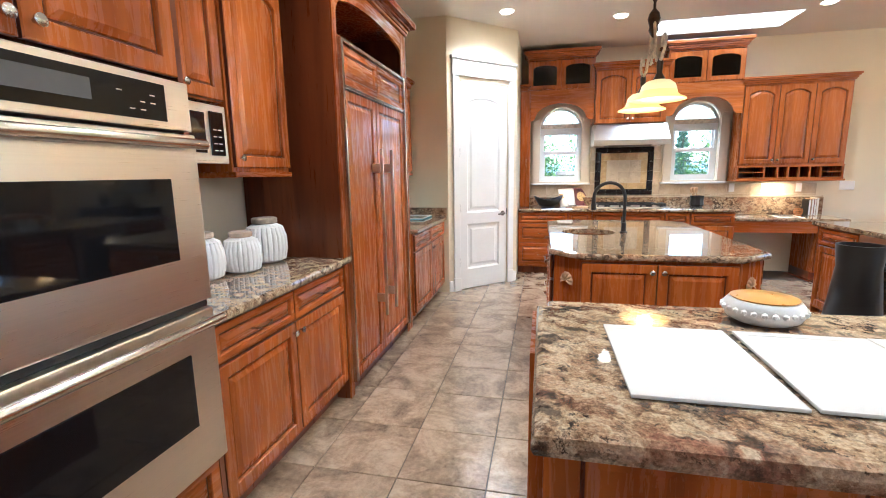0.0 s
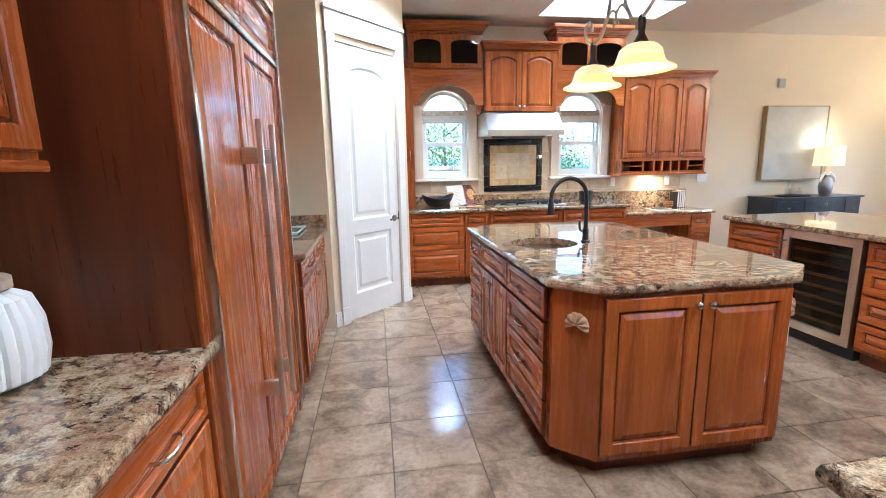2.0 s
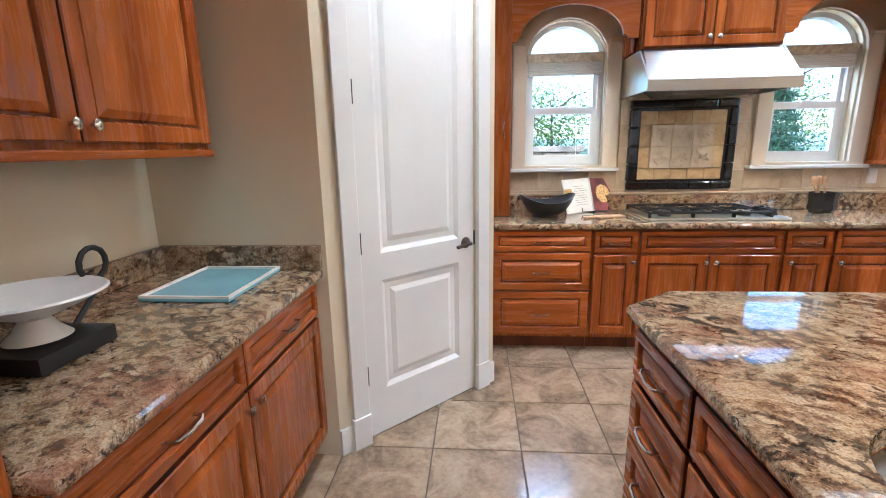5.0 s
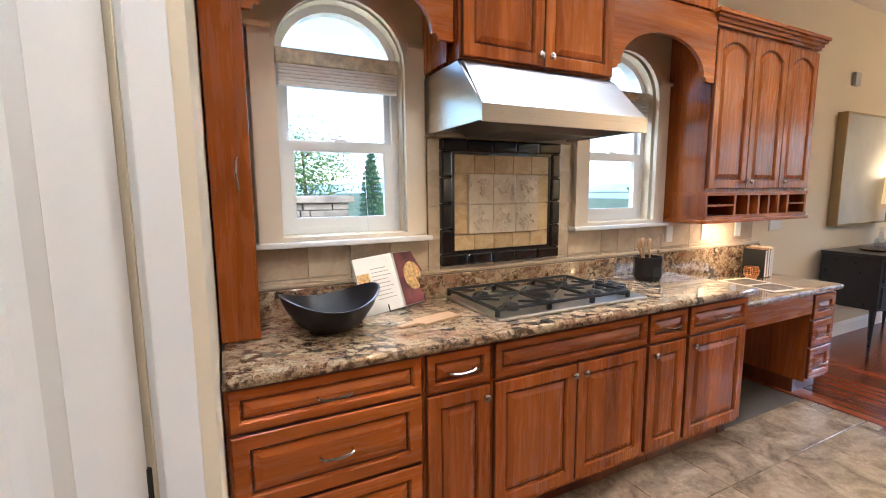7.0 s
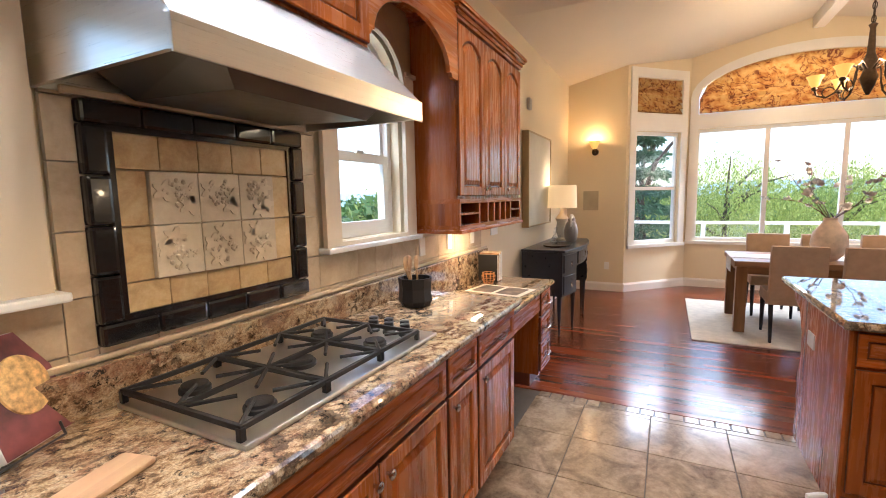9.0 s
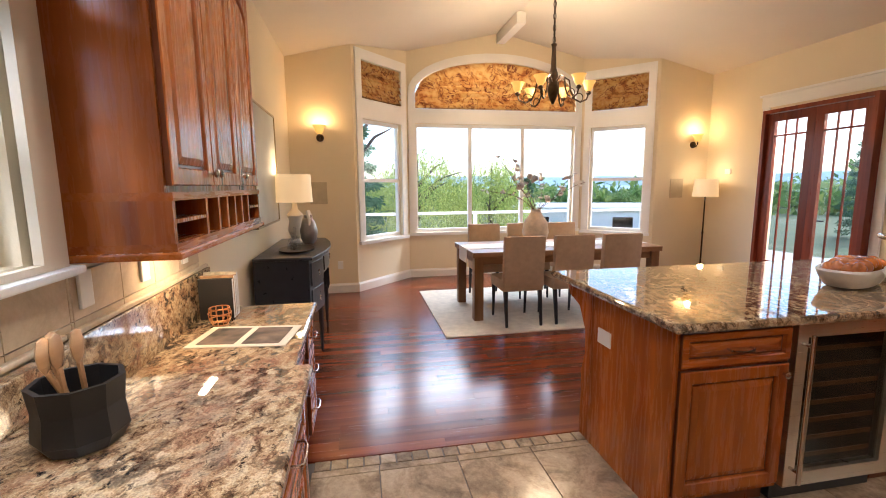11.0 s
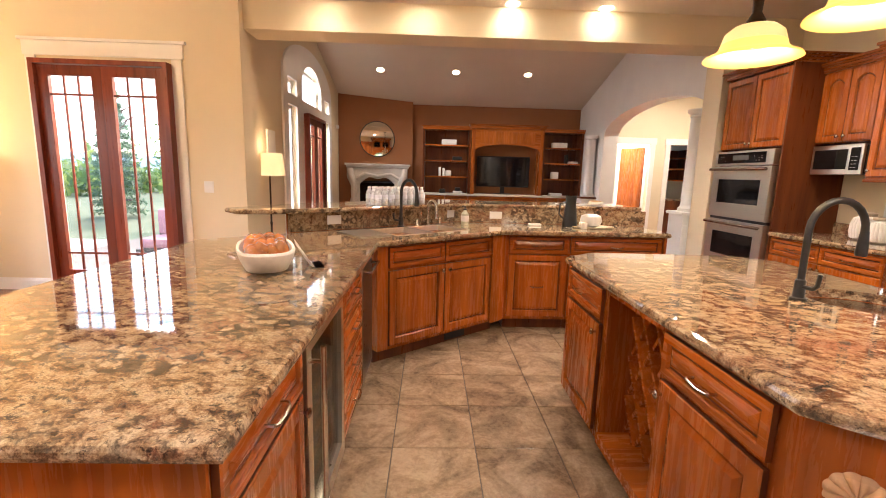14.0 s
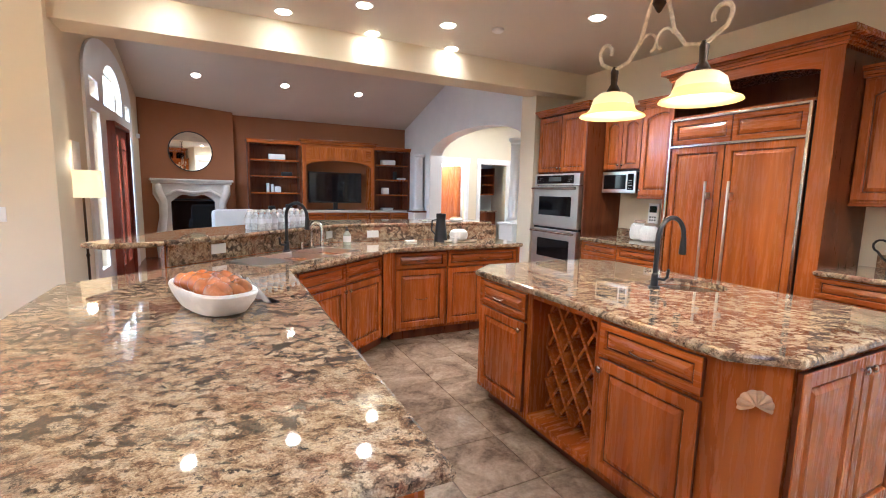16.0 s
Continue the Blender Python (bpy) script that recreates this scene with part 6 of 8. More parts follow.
tube(st, [(0.0, -0.03, -0.003), (0.0, 0.02, 0.0), (0.0, 0.02, 0.2)], 0.003, 6)
part("stand", st, BLACK, ck, "black wire book stand")
bd = holed(bmesh.new(), [[(-0.13, -0.06), (0.13, -0.06), (0.14, -0.05), (0.14, 0.05), (0.13, 0.06), (-0.13, 0.06), (-0.15, 0.02), (-0.26, 0.022), (-0.275, 0.0), (-0.26, -0.022), (-0.15, -0.02)]], lambda u, v, k: Vector((u, v, k)), 0.0, 0.014)
bmesh.ops.bevel(bd, geom=[e for e in bd.edges if abs(e.verts[0].co.z - e.verts[1].co.z) < 1e-5 and len(e.link_faces) == 2 and e.calc_face_angle(0) > 1], offset=0.003, segments=2, affect="EDGES")
solo("cutting_board", bd, BOARD, "pale wooden paddle cutting board lying on the granite", "cutting board", pose(0.479, 6.25, 0.907, 0, 0, 14) @ Matrix.Scale(0.74, 4))
ut = thing("utensil_crock", "faceted black crock with wooden spoons", "utensil holder", pose(2.0, 6.42, 0.907))
part("crock", lathe(bmesh.new(), [(0.07, 0), (0.088, 0.03), (0.082, 0.09), (0.088, 0.145), (0.078, 0.145), (0.072, 0.03), (0.01, 0.02)], 9), BLACK, ut)
for k, (dx, dy) in enumerate(((-0.05, 0.0), (-0.03, 0.02), (-0.07, 0.01), (-0.02, -0.02))):
    sp = bmesh.new()
    tube(sp, [(0.02 * k - 0.03, 0, 0.03), (dx, dy, 0.19)], 0.006, 6)
    lathe(sp, [(0.004, 0), (0.017, 0.02), (0.021, 0.045), (0.014, 0.07), (0.003, 0.075)], 10, (dx * 1.05, dy, 0.185), 1, 0.4)
    part("wooden_spoon", sp, BOARD, ut, "pale wooden spoon", smooth=True)
# desk things
for k, (dx, h, mat_, lab) in enumerate(((0, 0.21, IRON, "black hardback book"), (0.034, 0.22, BOARD, "tan hardback book"), (0.062, 0.215, CHERRY_DARK, "brown hardback book"), (0.088, 0.23, PLASTER, "cream hardback book"))):
    bk = thing("book", lab + " standing on the desk", "book", pose(3.33 + dx, 6.46, 0.787), "desk books")
    part("cover", boxes((0, 0.026, 0, 0.16, 0, h, 0.003)), mat_, bk)
    part("pages", boxes((0.004, 0.022, -0.0015, 0.15, 0.004, h - 0.004)), PAPER, bk)
wb = bmesh.new()
for z, r in ((0.004, 0.035), (0.03, 0.048), (0.06, 0.052), (0.085, 0.045)):
    tube(wb, [(r * math.cos(a_), r * math.sin(a_), z) for a_ in [k * 6.283 / 20 for k in range(21)]], 0.003, 5)
for k in range(10):
    a_ = k * 0.6283
    tube(wb, [(0.035 * math.cos(a_), 0.035 * math.sin(a_), 0.004), (0.050 * math.cos(a_), 0.05 * math.sin(a_), 0.045), (0.045 * math.cos(a_), 0.045 * math.sin(a_), 0.085)], 0.0025, 5)
solo("wire_basket", wb, plain("copper_wire", (0.5, 0.22, 0.08), 0.4, 0.7), "small copper wire basket on the desk", "basket", pose(3.24, 6.50, 0.787), smooth=True)
mg = thing("magazine", "open magazine with brown landscape photographs on the desk", "magazine", pose(3.03, 6.33, 0.7865, 0, 0, 82))
for s_ in (-1, 1):
    p_ = part("page", boxes((0.001 if s_ > 0 else -0.21, 0.21 if s_ > 0 else -0.001, -0.14, 0.14, 0.0, 0.004, 0.001)), plain("magazine_paper", (0.52, 0.45, 0.36), 0.6, vary=0.05) if s_ < 0 else bpy.data.materials["magazine_paper"], mg)
    part("photo", boxes((0.015 if s_ > 0 else -0.175, 0.175 if s_ > 0 else -0.015, -0.11, 0.11, 0.0042, 0.0052)), plain("grey_photo", (0.075, 0.052, 0.036), 0.8, vary=0.95, scale=14) if s_ < 0 else bpy.data.materials["grey_photo"], p_)


# ---- things on the west worktops ----
mark = set(scene.objects)
def jar(m, s, label):
    j = thing("storage_jar", label, "jar", m, "ribbed jars")
    part("body", lathe(bmesh.new(), [(0.062 * s, 0), (0.088 * s, 0.012 * s), (0.098 * s, 0.06 * s), (0.096 * s, 0.12 * s), (0.082 * s, 0.165 * s), (0.055 * s, 0.180 * s)], 96, flute=24, depth=0.07), CERAMIC, j, smooth=True)
    part("lid", lathe(bmesh.new(), [(0.05 * s, 0.181 * s), (0.058 * s, 0.185 * s), (0.058 * s, 0.205 * s), (0.05 * s, 0.21 * s), (0.01, 0.21 * s)], 28), plain("jar_lid_wood", (0.42, 0.32, 0.23), 0.6, vary=0.3, scale=25) if "jar_lid_wood" not in bpy.data.materials else bpy.data.materials["jar_lid_wood"], j, "pale wooden lid", smooth=True)


jar(pose(-1.565, 1.75, 0.907), 1.0, "small white ribbed jar with a wooden lid")
jar(pose(-1.605, 2.02, 0.907), 1.22, "tall white ribbed jar with a wooden lid")
jar(pose(-1.64, 1.55, 0.907), 1.1, "white ribbed jar with a wooden lid")
ph = thing("wall_phone", "white wall intercom with a dark display", "intercom", pose(-1.826, 1.52, 1.10, 0, 0, 90))
part("case", boxes((0, 0.14, -0.022, -0.001, 0.0, 0.24, 0.005)), TRIM, ph)
part("display", boxes((0.02, 0.12, -0.025, -0.021, 0.13, 0.21, 0.002)), DARKGLASS, ph)
for k in range(6):
    part("key", boxes((0.025 + 0.033 * (k % 3), 0.045 + 0.033 * (k % 3), -0.024, -0.021, 0.03 + 0.035 * (k // 3), 0.05 + 0.035 * (k // 3), 0.001)), BLACK, ph)
# bowl on a scrolled stand in the corner worktop
sb = thing("serving_dish", "white footed dish on a black scrolled iron stand", "dish", pose(-1.55, 3.95, 0.907))
part("dish", lathe(bmesh.new(), [(0.07, 0.05), (0.05, 0.07), (0.03, 0.10), (0.10, 0.13), (0.16, 0.16), (0.155, 0.165), (0.09, 0.14), (0.01, 0.12)], 30), CERAMIC, sb, smooth=True)
st = bmesh.new()
box(st, -0.11, 0.11, -0.11, 0.11, 0, 0.045, 0.006)
for s_ in (-1, 1):
    tube(st, [(0, s_ * 0.10, 0.04), (0, s_ * 0.17, 0.10)] + [(0, s_ * (0.19 + 0.045 * math.cos(a_)), 0.19 + 0.045 * math.sin(a_)) for a_ in [-1.2 + 0.5 * k for k in range(11)]], 0.008, 7)
part("stand", st, IRON, sb, "black scrolled iron stand", smooth=True)
py = thing("glass_tray", "blue glass tray on the corner worktop", "tray", pose(-1.45, 4.55, 0.907))
part("tray", boxes((-0.16, 0.16, -0.20, 0.20, 0.0, 0.012, 0.004)), plain("blue_glass", (0.25, 0.5, 0.6), 0.08, coat=1.0), py)
part("rim", holed(bmesh.new(), [rect(-0.16, 0.16, -0.2, 0.2), rect(-0.15, 0.15, -0.19, 0.19)], lambda u, v, k: Vector((u, v, k)), 0.012, 0.02), CERAMIC, py)


set_out(mark, *WEST_AT)


# ---- pendant over the island ----
pf = thing("pendant_light", "cream scrolled iron pendant with two amber glass shades", "pendant light")
PX = 0.75
PYS = (3.33, 3.87)
PYM = sum(PYS) / 2
ch = bmesh.new()
tube(ch, [(PX, PYM, KC), (PX, PYM, 2.55)], 0.010, 8)
for k in range(9):
    z = 2.60 + 0.052 * k
    tube(ch, [(PX + (0.016 * math.cos(a_) if k % 2 else 0), PYM + (0 if k % 2 else 0.016 * math.cos(a_)), z + 0.032 * math.sin(a_)) for a_ in [q * 6.283 / 12 for q in range(13)]], 0.005, 5)
part("chain", ch, BRONZE, pf, "dark bronze chain", smooth=True)
part("canopy", lathe(bmesh.new(), [(0.065, 0), (0.06, -0.02), (0.03, -0.04), (0.012, -0.05)], 20, (PX, PYM, KC)), BRONZE, pf, smooth=True)
part("finial", lathe(bmesh.new(), [(0.012, 0.10), (0.035, 0.07), (0.045, 0.03), (0.03, -0.02), (0.035, -0.05), (0.012, -0.09), (0.002, -0.10)], 14, (PX, PYM, 2.47), flute=14, depth=0.25), BRONZE, pf, "leafy bronze finial")
for s_, y in ((-1, PYS[0]), (1, PYS[1])):
    L_ = abs(y - PYM)
    sc = bmesh.new()
    pts = [(PX, PYM + s_ * 0.012, 2.50), (PX, PYM + s_ * 0.06, 2.40), (PX, PYM + s_ * 0.10, 2.26), (PX, PYM + s_ * 0.17, 2.17), (PX, PYM + s_ * L_, 2.145), (PX, PYM + s_ * (L_ + 0.10), 2.20)]
    pts += [(PX, PYM + s_ * (L_ + 0.075 + 0.045 * math.cos(a_)), 2.255 + 0.045 * math.sin(a_)) for a_ in [-0.4 + 0.45 * k for k in range(10)]]
    tube(sc, pts, 0.011, 8)
    tube(sc, [(PX, PYM + s_ * 0.10, 2.26)] + [(PX, PYM + s_ * (0.05 + 0.05 * math.cos(a_)), 2.23 + 0.05 * math.sin(a_)) for a_ in [0.3 + 0.5 * k for k in range(9)]], 0.008, 7)
    part("scroll_arm", sc, PLASTER, pf, "cream scrolled arm", smooth=True)
    part("socket", lathe(bmesh.new(), [(0.012, 0.135), (0.022, 0.11), (0.018, 0.04), (0.040, 0.0), (0.03, -0.01)], 16, (PX, y, 2.026)), BRONZE, pf, smooth=True)
    prof = [(0.03, 2.022), (0.078, 2.010), (0.108, 1.985), (0.120, 1.945), (0.113, 1.945), (0.100, 1.980), (0.072, 2.002), (0.02, 2.012)]
    sh = part("shade", lathe(bmesh.new(), prof, 36, (PX, y, 0)), PALEGLOW, pf, "pale glass bell shade, lit", smooth=True)
    prof = [(0.120, 1.9445), (0.127, 1.922), (0.145, 1.905), (0.178, 1.891), (0.183, 1.882), (0.175, 1.883), (0.137, 1.900), (0.119, 1.922), (0.113, 1.9445)]
    part("shade_rim", lathe(bmesh.new(), prof, 36, (PX, y, 0)), GLOWGLASS, sh, "flared amber rim", smooth=True)


# ---- peninsula things ----
mark = set(scene.objects)
ks = thing("kitchen_sink", "double bowl stainless steel sink set into the granite", "sink")


def box_basin(loop, depth):
    bm = bmesh.new()
    rings = []
    for s_in, z in ((-0.008, 0.9075), (0.004, 0.9085), (0.006, 0.90), (0.02, 0.905 - depth + 0.02), (0.05, 0.905 - depth)):
        rings.append([bm.verts.new((x, y, z)) for x, y in offset(loop, s_in)])
    for a_, b_ in zip(rings, rings[1:]):
        for i in range(4):
            bm.faces.new((a_[i], a_[(i + 1) % 4], b_[(i + 1) % 4], b_[i]))
    bm.faces.new(rings[-1])
    bmesh.ops.recalc_face_normals(bm, faces=bm.faces[:])
    bmesh.ops.solidify(bm, geom=bm.faces[:], thickness=0.002)
    return bm


part("basin", box_basin(BA, 0.2), STEEL, ks)
part("basin", box_basin(BB, 0.2), STEEL, ks)
p_ = ksink_c + kd * 0.0 + kn * -0.27
faucet(Matrix.Translation((p_.x, p_.y, 0.905)) @ pose(0, 0, 0, 0, 0, math.degrees(math.atan2(kn.y, kn.x))), 0.40, 0.22, "matt black gooseneck faucet behind the sink")
p_ = ksink_c + kd * -0.30 + kn * -0.27
faucet(Matrix.Translation((p_.x, p_.y, 0.905)) @ pose(0, 0, 0, 0, 0, math.degrees(math.atan2(kn.y, kn.x))), 0.22, 0.12, "small brushed filter faucet beside the sink", CHROME)
sp_ = ksink_c + kd * 0.52 + kn * -0.02
solo("sink_drainer", boxes((-0.13, 0.13, -0.18, 0.18, 0.0, 0.008, 0.003)), plain("drainer_steel", (0.42, 0.40, 0.36), 0.32, 0.9), "flat steel drainer beside the sink", "drainer", Matrix.Translation((sp_.x, sp_.y, 0.906)) @ pose(0, 0, 0, 0, 0, 39))
for k, (u_, h_) in enumerate(((-0.17, 0.06), (-0.43, 0.07))):
    q_ = ksink_c + kd * u_ + kn * -0.26
    part("sink_cap", lathe(bmesh.new(), [(0.018, 0), (0.018, h_ * 0.8), (0.012, h_), (0.003, h_)], 16), CHROME, ks, "", Matrix.Translation((q_.x, q_.y, 0.906)), smooth=True)
so = thing("soap_dispenser", "glass soap bottle with a black pump", "soap dispenser", pose(1.83, 1.12, 0.906))
part("bottle", lathe(bmesh.new(), [(0.034, 0), (0.036, 0.01), (0.036, 0.10), (0.016, 0.125), (0.014, 0.135)], 20), plain("soap_green", (0.50, 0.52, 0.40), 0.1, coat=1.0), so, smooth=True)
part("label", lathe(bmesh.new(), [(0.0365, 0.03), (0.0368, 0.085), (0.03, 0.086)], 20), PAPER, so)
b2 = bmesh.new()
tube(b2, [(0, 0, 0.13), (0, 0, 0.17), (0.03, 0.03, 0.172)], 0.006, 7)
lathe(b2, [(0.017, 0.135), (0.017, 0.147), (0.007, 0.15)], 14)
part("pump", b2, BLACK, so, "black pump head", smooth=True)
# outlet plates on the granite face
fd_ = Vector((1.265, 1.06)).normalized()
fn = Vector((-fd_.y, fd_.x))
for s_ in (1.28, 0.02):
    q_ = Vector((1.93, 0.895)) + fd_ * s_
    solo("outlet_plate", boxes((-0.06, 0.06, -0.008, -0.001, -0.035, 0.035, 0.002)), TRIM, "white double outlet plate on the granite face", "outlet", Matrix.Translation((q_.x, q_.y, 0.985)) @ pose(0, 0, 0, 0, 0, math.degrees(math.atan2(fd_.y, fd_.x)) + 180), group="bar outlets")
solo("outlet_plate", boxes((1.45, 1.57, 0.896, 0.903, 0.945, 1.015, 0.002)), TRIM, "white double outlet plate on the granite face", "outlet", group="bar outlets")
solo("soap_bar", boxes((1.10, 1.22, 1.03, 1.09, 0.906, 0.925, 0.008)), TRIM, "flat white soap dish on the granite", "soap dish")


# loaf bowl
br = thing("bread_bowl", "oval pale wooden bowl filled with glazed bread rolls", "bowl", pose(2.93, 3.14, 0.906, 0, 0, 112) @ Matrix.Scale(1.15, 4))
boat = lathe(bmesh.new(), [(0.10, 0), (0.135, 0.010), (0.168, 0.055), (0.18, 0.083), (0.176, 0.091), (0.160, 0.089), (0.142, 0.05), (0.11, 0.03), (0.02, 0.025)], 48, (0, 0, 0), 1.30, 0.62)
for v_ in boat.verts:
    c_, s_ = v_.co.x / 1.30, v_.co.y / 0.62
    r_ = math.hypot(c_, s_) or 1.0
    k_ = 1.0 / ((abs(c_) / r_) ** 3.2 + (abs(s_) / r_) ** 3.2) ** (1 / 3.2)
    v_.co.x, v_.co.y = v_.co.x * (1 + 0.8 * (k_ - 1)), v_.co.y * (1 + 0.8 * (k_ - 1))
part("bowl", boat, plain("pale_marble", (0.74, 0.69, 0.61), 0.4, vary=0.2, scale=9), br, smooth=True)
ROLL = plain("bread_crust", (0.40, 0.11, 0.012), 0.26, vary=0.45, scale=14, coat=0.3)
random.seed(11)
for k in range(10):
    bm = bmesh.new()
    bmesh.ops.create_icosphere(bm, subdivisions=3, radius=0.047)
    for v_ in bm.verts:
        n_ = 1 + 0.10 * noise.noise(v_.co * 18 + Vector((k * 3, 0, 0)))
        v_.co = Vector((v_.co.x * 1.1, v_.co.y, v_.co.z * 0.8)) * n_
        v_.co.z -= 0.012 * math.exp(-(v_.co.y / 0.010) ** 2) if v_.co.z > 0 else 0
    row = k // 5
    part("bread_roll", bm, ROLL, br, "glossy brown bread roll", pose(-0.136 + 0.068 * (k % 5) + random.uniform(-0.006, 0.006), -0.036 + 0.072 * row, 0.088 + 0.014 * (1 - abs(k % 5 - 2) / 2), random.uniform(-15, 15), random.uniform(-15, 15), random.uniform(-30, 30)), True)
cl = bmesh.new()
rows = []
for j in range(10):
    rows.append([cl.verts.new((-0.04 + 0.012 * i, 0.085 + 0.012 * j, max(0.003, 0.10 - 0.019 * j + 0.010 * math.sin(i * 1.1 + j * 0.4)))) for i in range(12)])
for a_, b_ in zip(rows, rows[1:]):
    for i in range(11):
        cl.faces.new((a_[i], a_[i + 1], b_[i + 1], b_[i]))
bmesh.ops.solidify(cl, geom=cl.faces[:], thickness=0.003)
part("cloth", cl, PAPER, br, "white cloth napkin", pose(0.0, 0.03, 0.0, 0, 0, 0), True)

# water bottles on the bar
BOT = clear("bottle_plastic", (0.93, 0.95, 0.97))
bt = thing("water_bottle", "clear plastic water bottle with a white cap", "bottle", Matrix(), "water bottles")
# the clear plastic's whitish glints are put into an opaque pale colour
part("body", lathe(bmesh.new(), [(0.028, 0), (0.031, 0.005), (0.031, 0.05), (0.029, 0.055), (0.031, 0.06), (0.030, 0.10), (0.014, 0.135), (0.013, 0.142)], 14), plain("bottle_plastic_glints", (0.58, 0.62, 0.66), 0.12, vary=0.3, scale=60, coat=1.0), bt, smooth=True)
part("label", lathe(bmesh.new(), [(0.0315, 0.055), (0.0317, 0.09), (0.029, 0.0905)], 14), plain("bottle_label", (0.66, 0.70, 0.76), 0.4), bt, "pale printed label")
part("cap", lathe(bmesh.new(), [(0.0145, 0.142), (0.0145, 0.156), (0.004, 0.157)], 12), TRIM, bt)
o_ = Vector((2.60, 1.44))
first = True
for i in range(8):
    for j in range(3):
        q_ = o_ - kd * (0.067 * i) + Vector((kd.y, -kd.x)) * (0.067 * j)
        mm = Matrix.Translation((q_.x, q_.y, 1.086))
        if first:
            bt.matrix_world = mm
            first = False
        else:
            copy_thing(bt, mm)
# folders, dishes and jug at the bar's end
fo = thing("folder", "glossy white folder lying on the granite bar", "folder", pose(0.152, 0.36, 1.0865), "white folders")
part("cover", boxes((0, 0.215, 0, 0.295, 0.0, 0.006, 0.002)), plain("gloss_white", (0.66, 0.64, 0.59), 0.16, vary=0.02, coat=0.6), fo)
part("spine_line", boxes((0.02, 0.17, 0.272, 0.276, 0.006, 0.0066)), plain("fold_grey", (0.5, 0.48, 0.44), 0.5), fo)
copy_thing(fo, pose(0.378, 0.362, 1.0865, 0, 0, -1))
copy_thing(fo, pose(0.604, 0.36, 1.0865, 0, 0, 1))
pu = thing("round_box", "white beaded ceramic pot with an orange lid", "pot", pose(0.476, 0.755, 1.0865) @ Matrix.Scale(0.74, 4))
part("pot", lathe(bmesh.new(), [(0.07, 0), (0.088, 0.01), (0.098, 0.03), (0.094, 0.05), (0.084, 0.062), (0.01, 0.063)], 40), CERAMIC, pu, smooth=True)
for k in range(26):
    a_ = k * 6.283 / 26
    q = bmesh.new()
    bmesh.ops.create_icosphere(q, subdivisions=1, radius=0.009)
    part("bead", q, CERAMIC, pu, "", (0.096 * math.cos(a_), 0.096 * math.sin(a_), 0.036), True)
part("lid", lathe(bmesh.new(), [(0.080, 0.063), (0.082, 0.066), (0.05, 0.072), (0.01, 0.073)], 30), plain("orange_glaze", (0.50, 0.24, 0.04), 0.3, vary=0.2), pu, "orange glazed lid", smooth=True)
solo("pumpkin_jar", lathe(bmesh.new(), [(0.05, 0), (0.085, 0.015), (0.10, 0.055), (0.088, 0.095), (0.055, 0.112), (0.01, 0.108)], 60, flute=10, depth=0.05), CERAMIC, "white pumpkin shaped jar on the tray", "jar", pose(0.66, 1.16, 0.922), smooth=True)
solo("tray", lathe(bmesh.new(), [(0.10, 0), (0.12, 0.004), (0.125, 0.016), (0.115, 0.016), (0.02, 0.012)], 36, (0, 0, 0), 1.6, 1.0), PLASTER, "cream oval tray under the pot", "tray", pose(0.64, 1.15, 0.9065), smooth=True)
for k in range(2):
    solo("candle", lathe(bmesh.new(), [(0.026, 0), (0.027, 0.004), (0.027, 0.055), (0.004, 0.056)], 18), CERAMIC, "short white candle beside the pot", "candle", pose(0.755 + 0.0 * k, 1.20 + 0.06 * k, 0.9065), "white candles", smooth=True)
ju = thing("jug", "tall matt black tapered jug", "jug", pose(0.84, 1.10, 0.906))
part("body", lathe(bmesh.new(), [(0.07, 0), (0.07, 0.008), (0.047, 0.23), (0.052, 0.29), (0.046, 0.29), (0.04, 0.02), (0.01, 0.02)], 28), BLACK, ju, smooth=True)
b2 = bmesh.new()
tube(b2, [(0.045, 0, 0.23), (0.10, 0, 0.22), (0.105, 0, 0.12), (0.056, 0, 0.07)], 0.008, 7)
part("handle", b2, BLACK, ju, smooth=True)
solo("towel", boxes((-0.05, 0.05, -0.012, 0.012, 0.0, 0.05, 0.010)), PAPER, "folded white paper on the floor by the end panel", "paper", pose(2.62, 4.56, 0.001, 0, 0, -60))
solo("floor_vent", boxes((-0.11, 0.11, -0.004, 0.006, 0.02, 0.08, 0.002)), BLACK, "black toe kick vent", "vent", Matrix.Translation((1.93, 1.70, 0)) @ pose(0, 0, 0, 0, 0, 219))


set_out(mark, *PEN_AT)


# ---- dining room ----
tb = thing("dining_table", "rustic wooden dining table with thick square legs", "table")
TX0, TX1, TY0, TY1 = 5.40, 6.32, 2.45, 4.66
part("tabletop", boxes((TX0, TX1, TY0, TY1, 0.70, 0.755, 0.006)), OAK, tb)
part("apron", boxes((TX0 + 0.05, TX1 - 0.05, TY0 + 0.05, TY1 - 0.05, 0.62, 0.70)), OAK, tb)
for x in (TX0 + 0.02, TX1 - 0.12):
    for y in (TY0 + 0.02, TY1 - 0.12):
        part("leg", boxes((x, x + 0.10, y, y + 0.10, 0.014, 0.70, 0.006)), wood("leg_wood", (0.18, 0.085, 0.04), (0.32, 0.17, 0.08), grain=(10, 10, 1), coat=0) if "leg_wood" not in bpy.data.materials else bpy.data.materials["leg_wood"], tb)
solo("rug", boxes((4.99, 6.92, 2.05, 5.03, 0.0015, 0.014, 0.004)), RUG, "large cream wool rug under the dining table", "rug")
rn = bmesh.new()
box(rn, 5.68, 6.04, TY0 - 0.005, TY1 + 0.004, 0.756, 0.760)
box(rn, 5.68, 6.04, TY1 + 0.001, TY1 + 0.006, 0.60, 0.760)
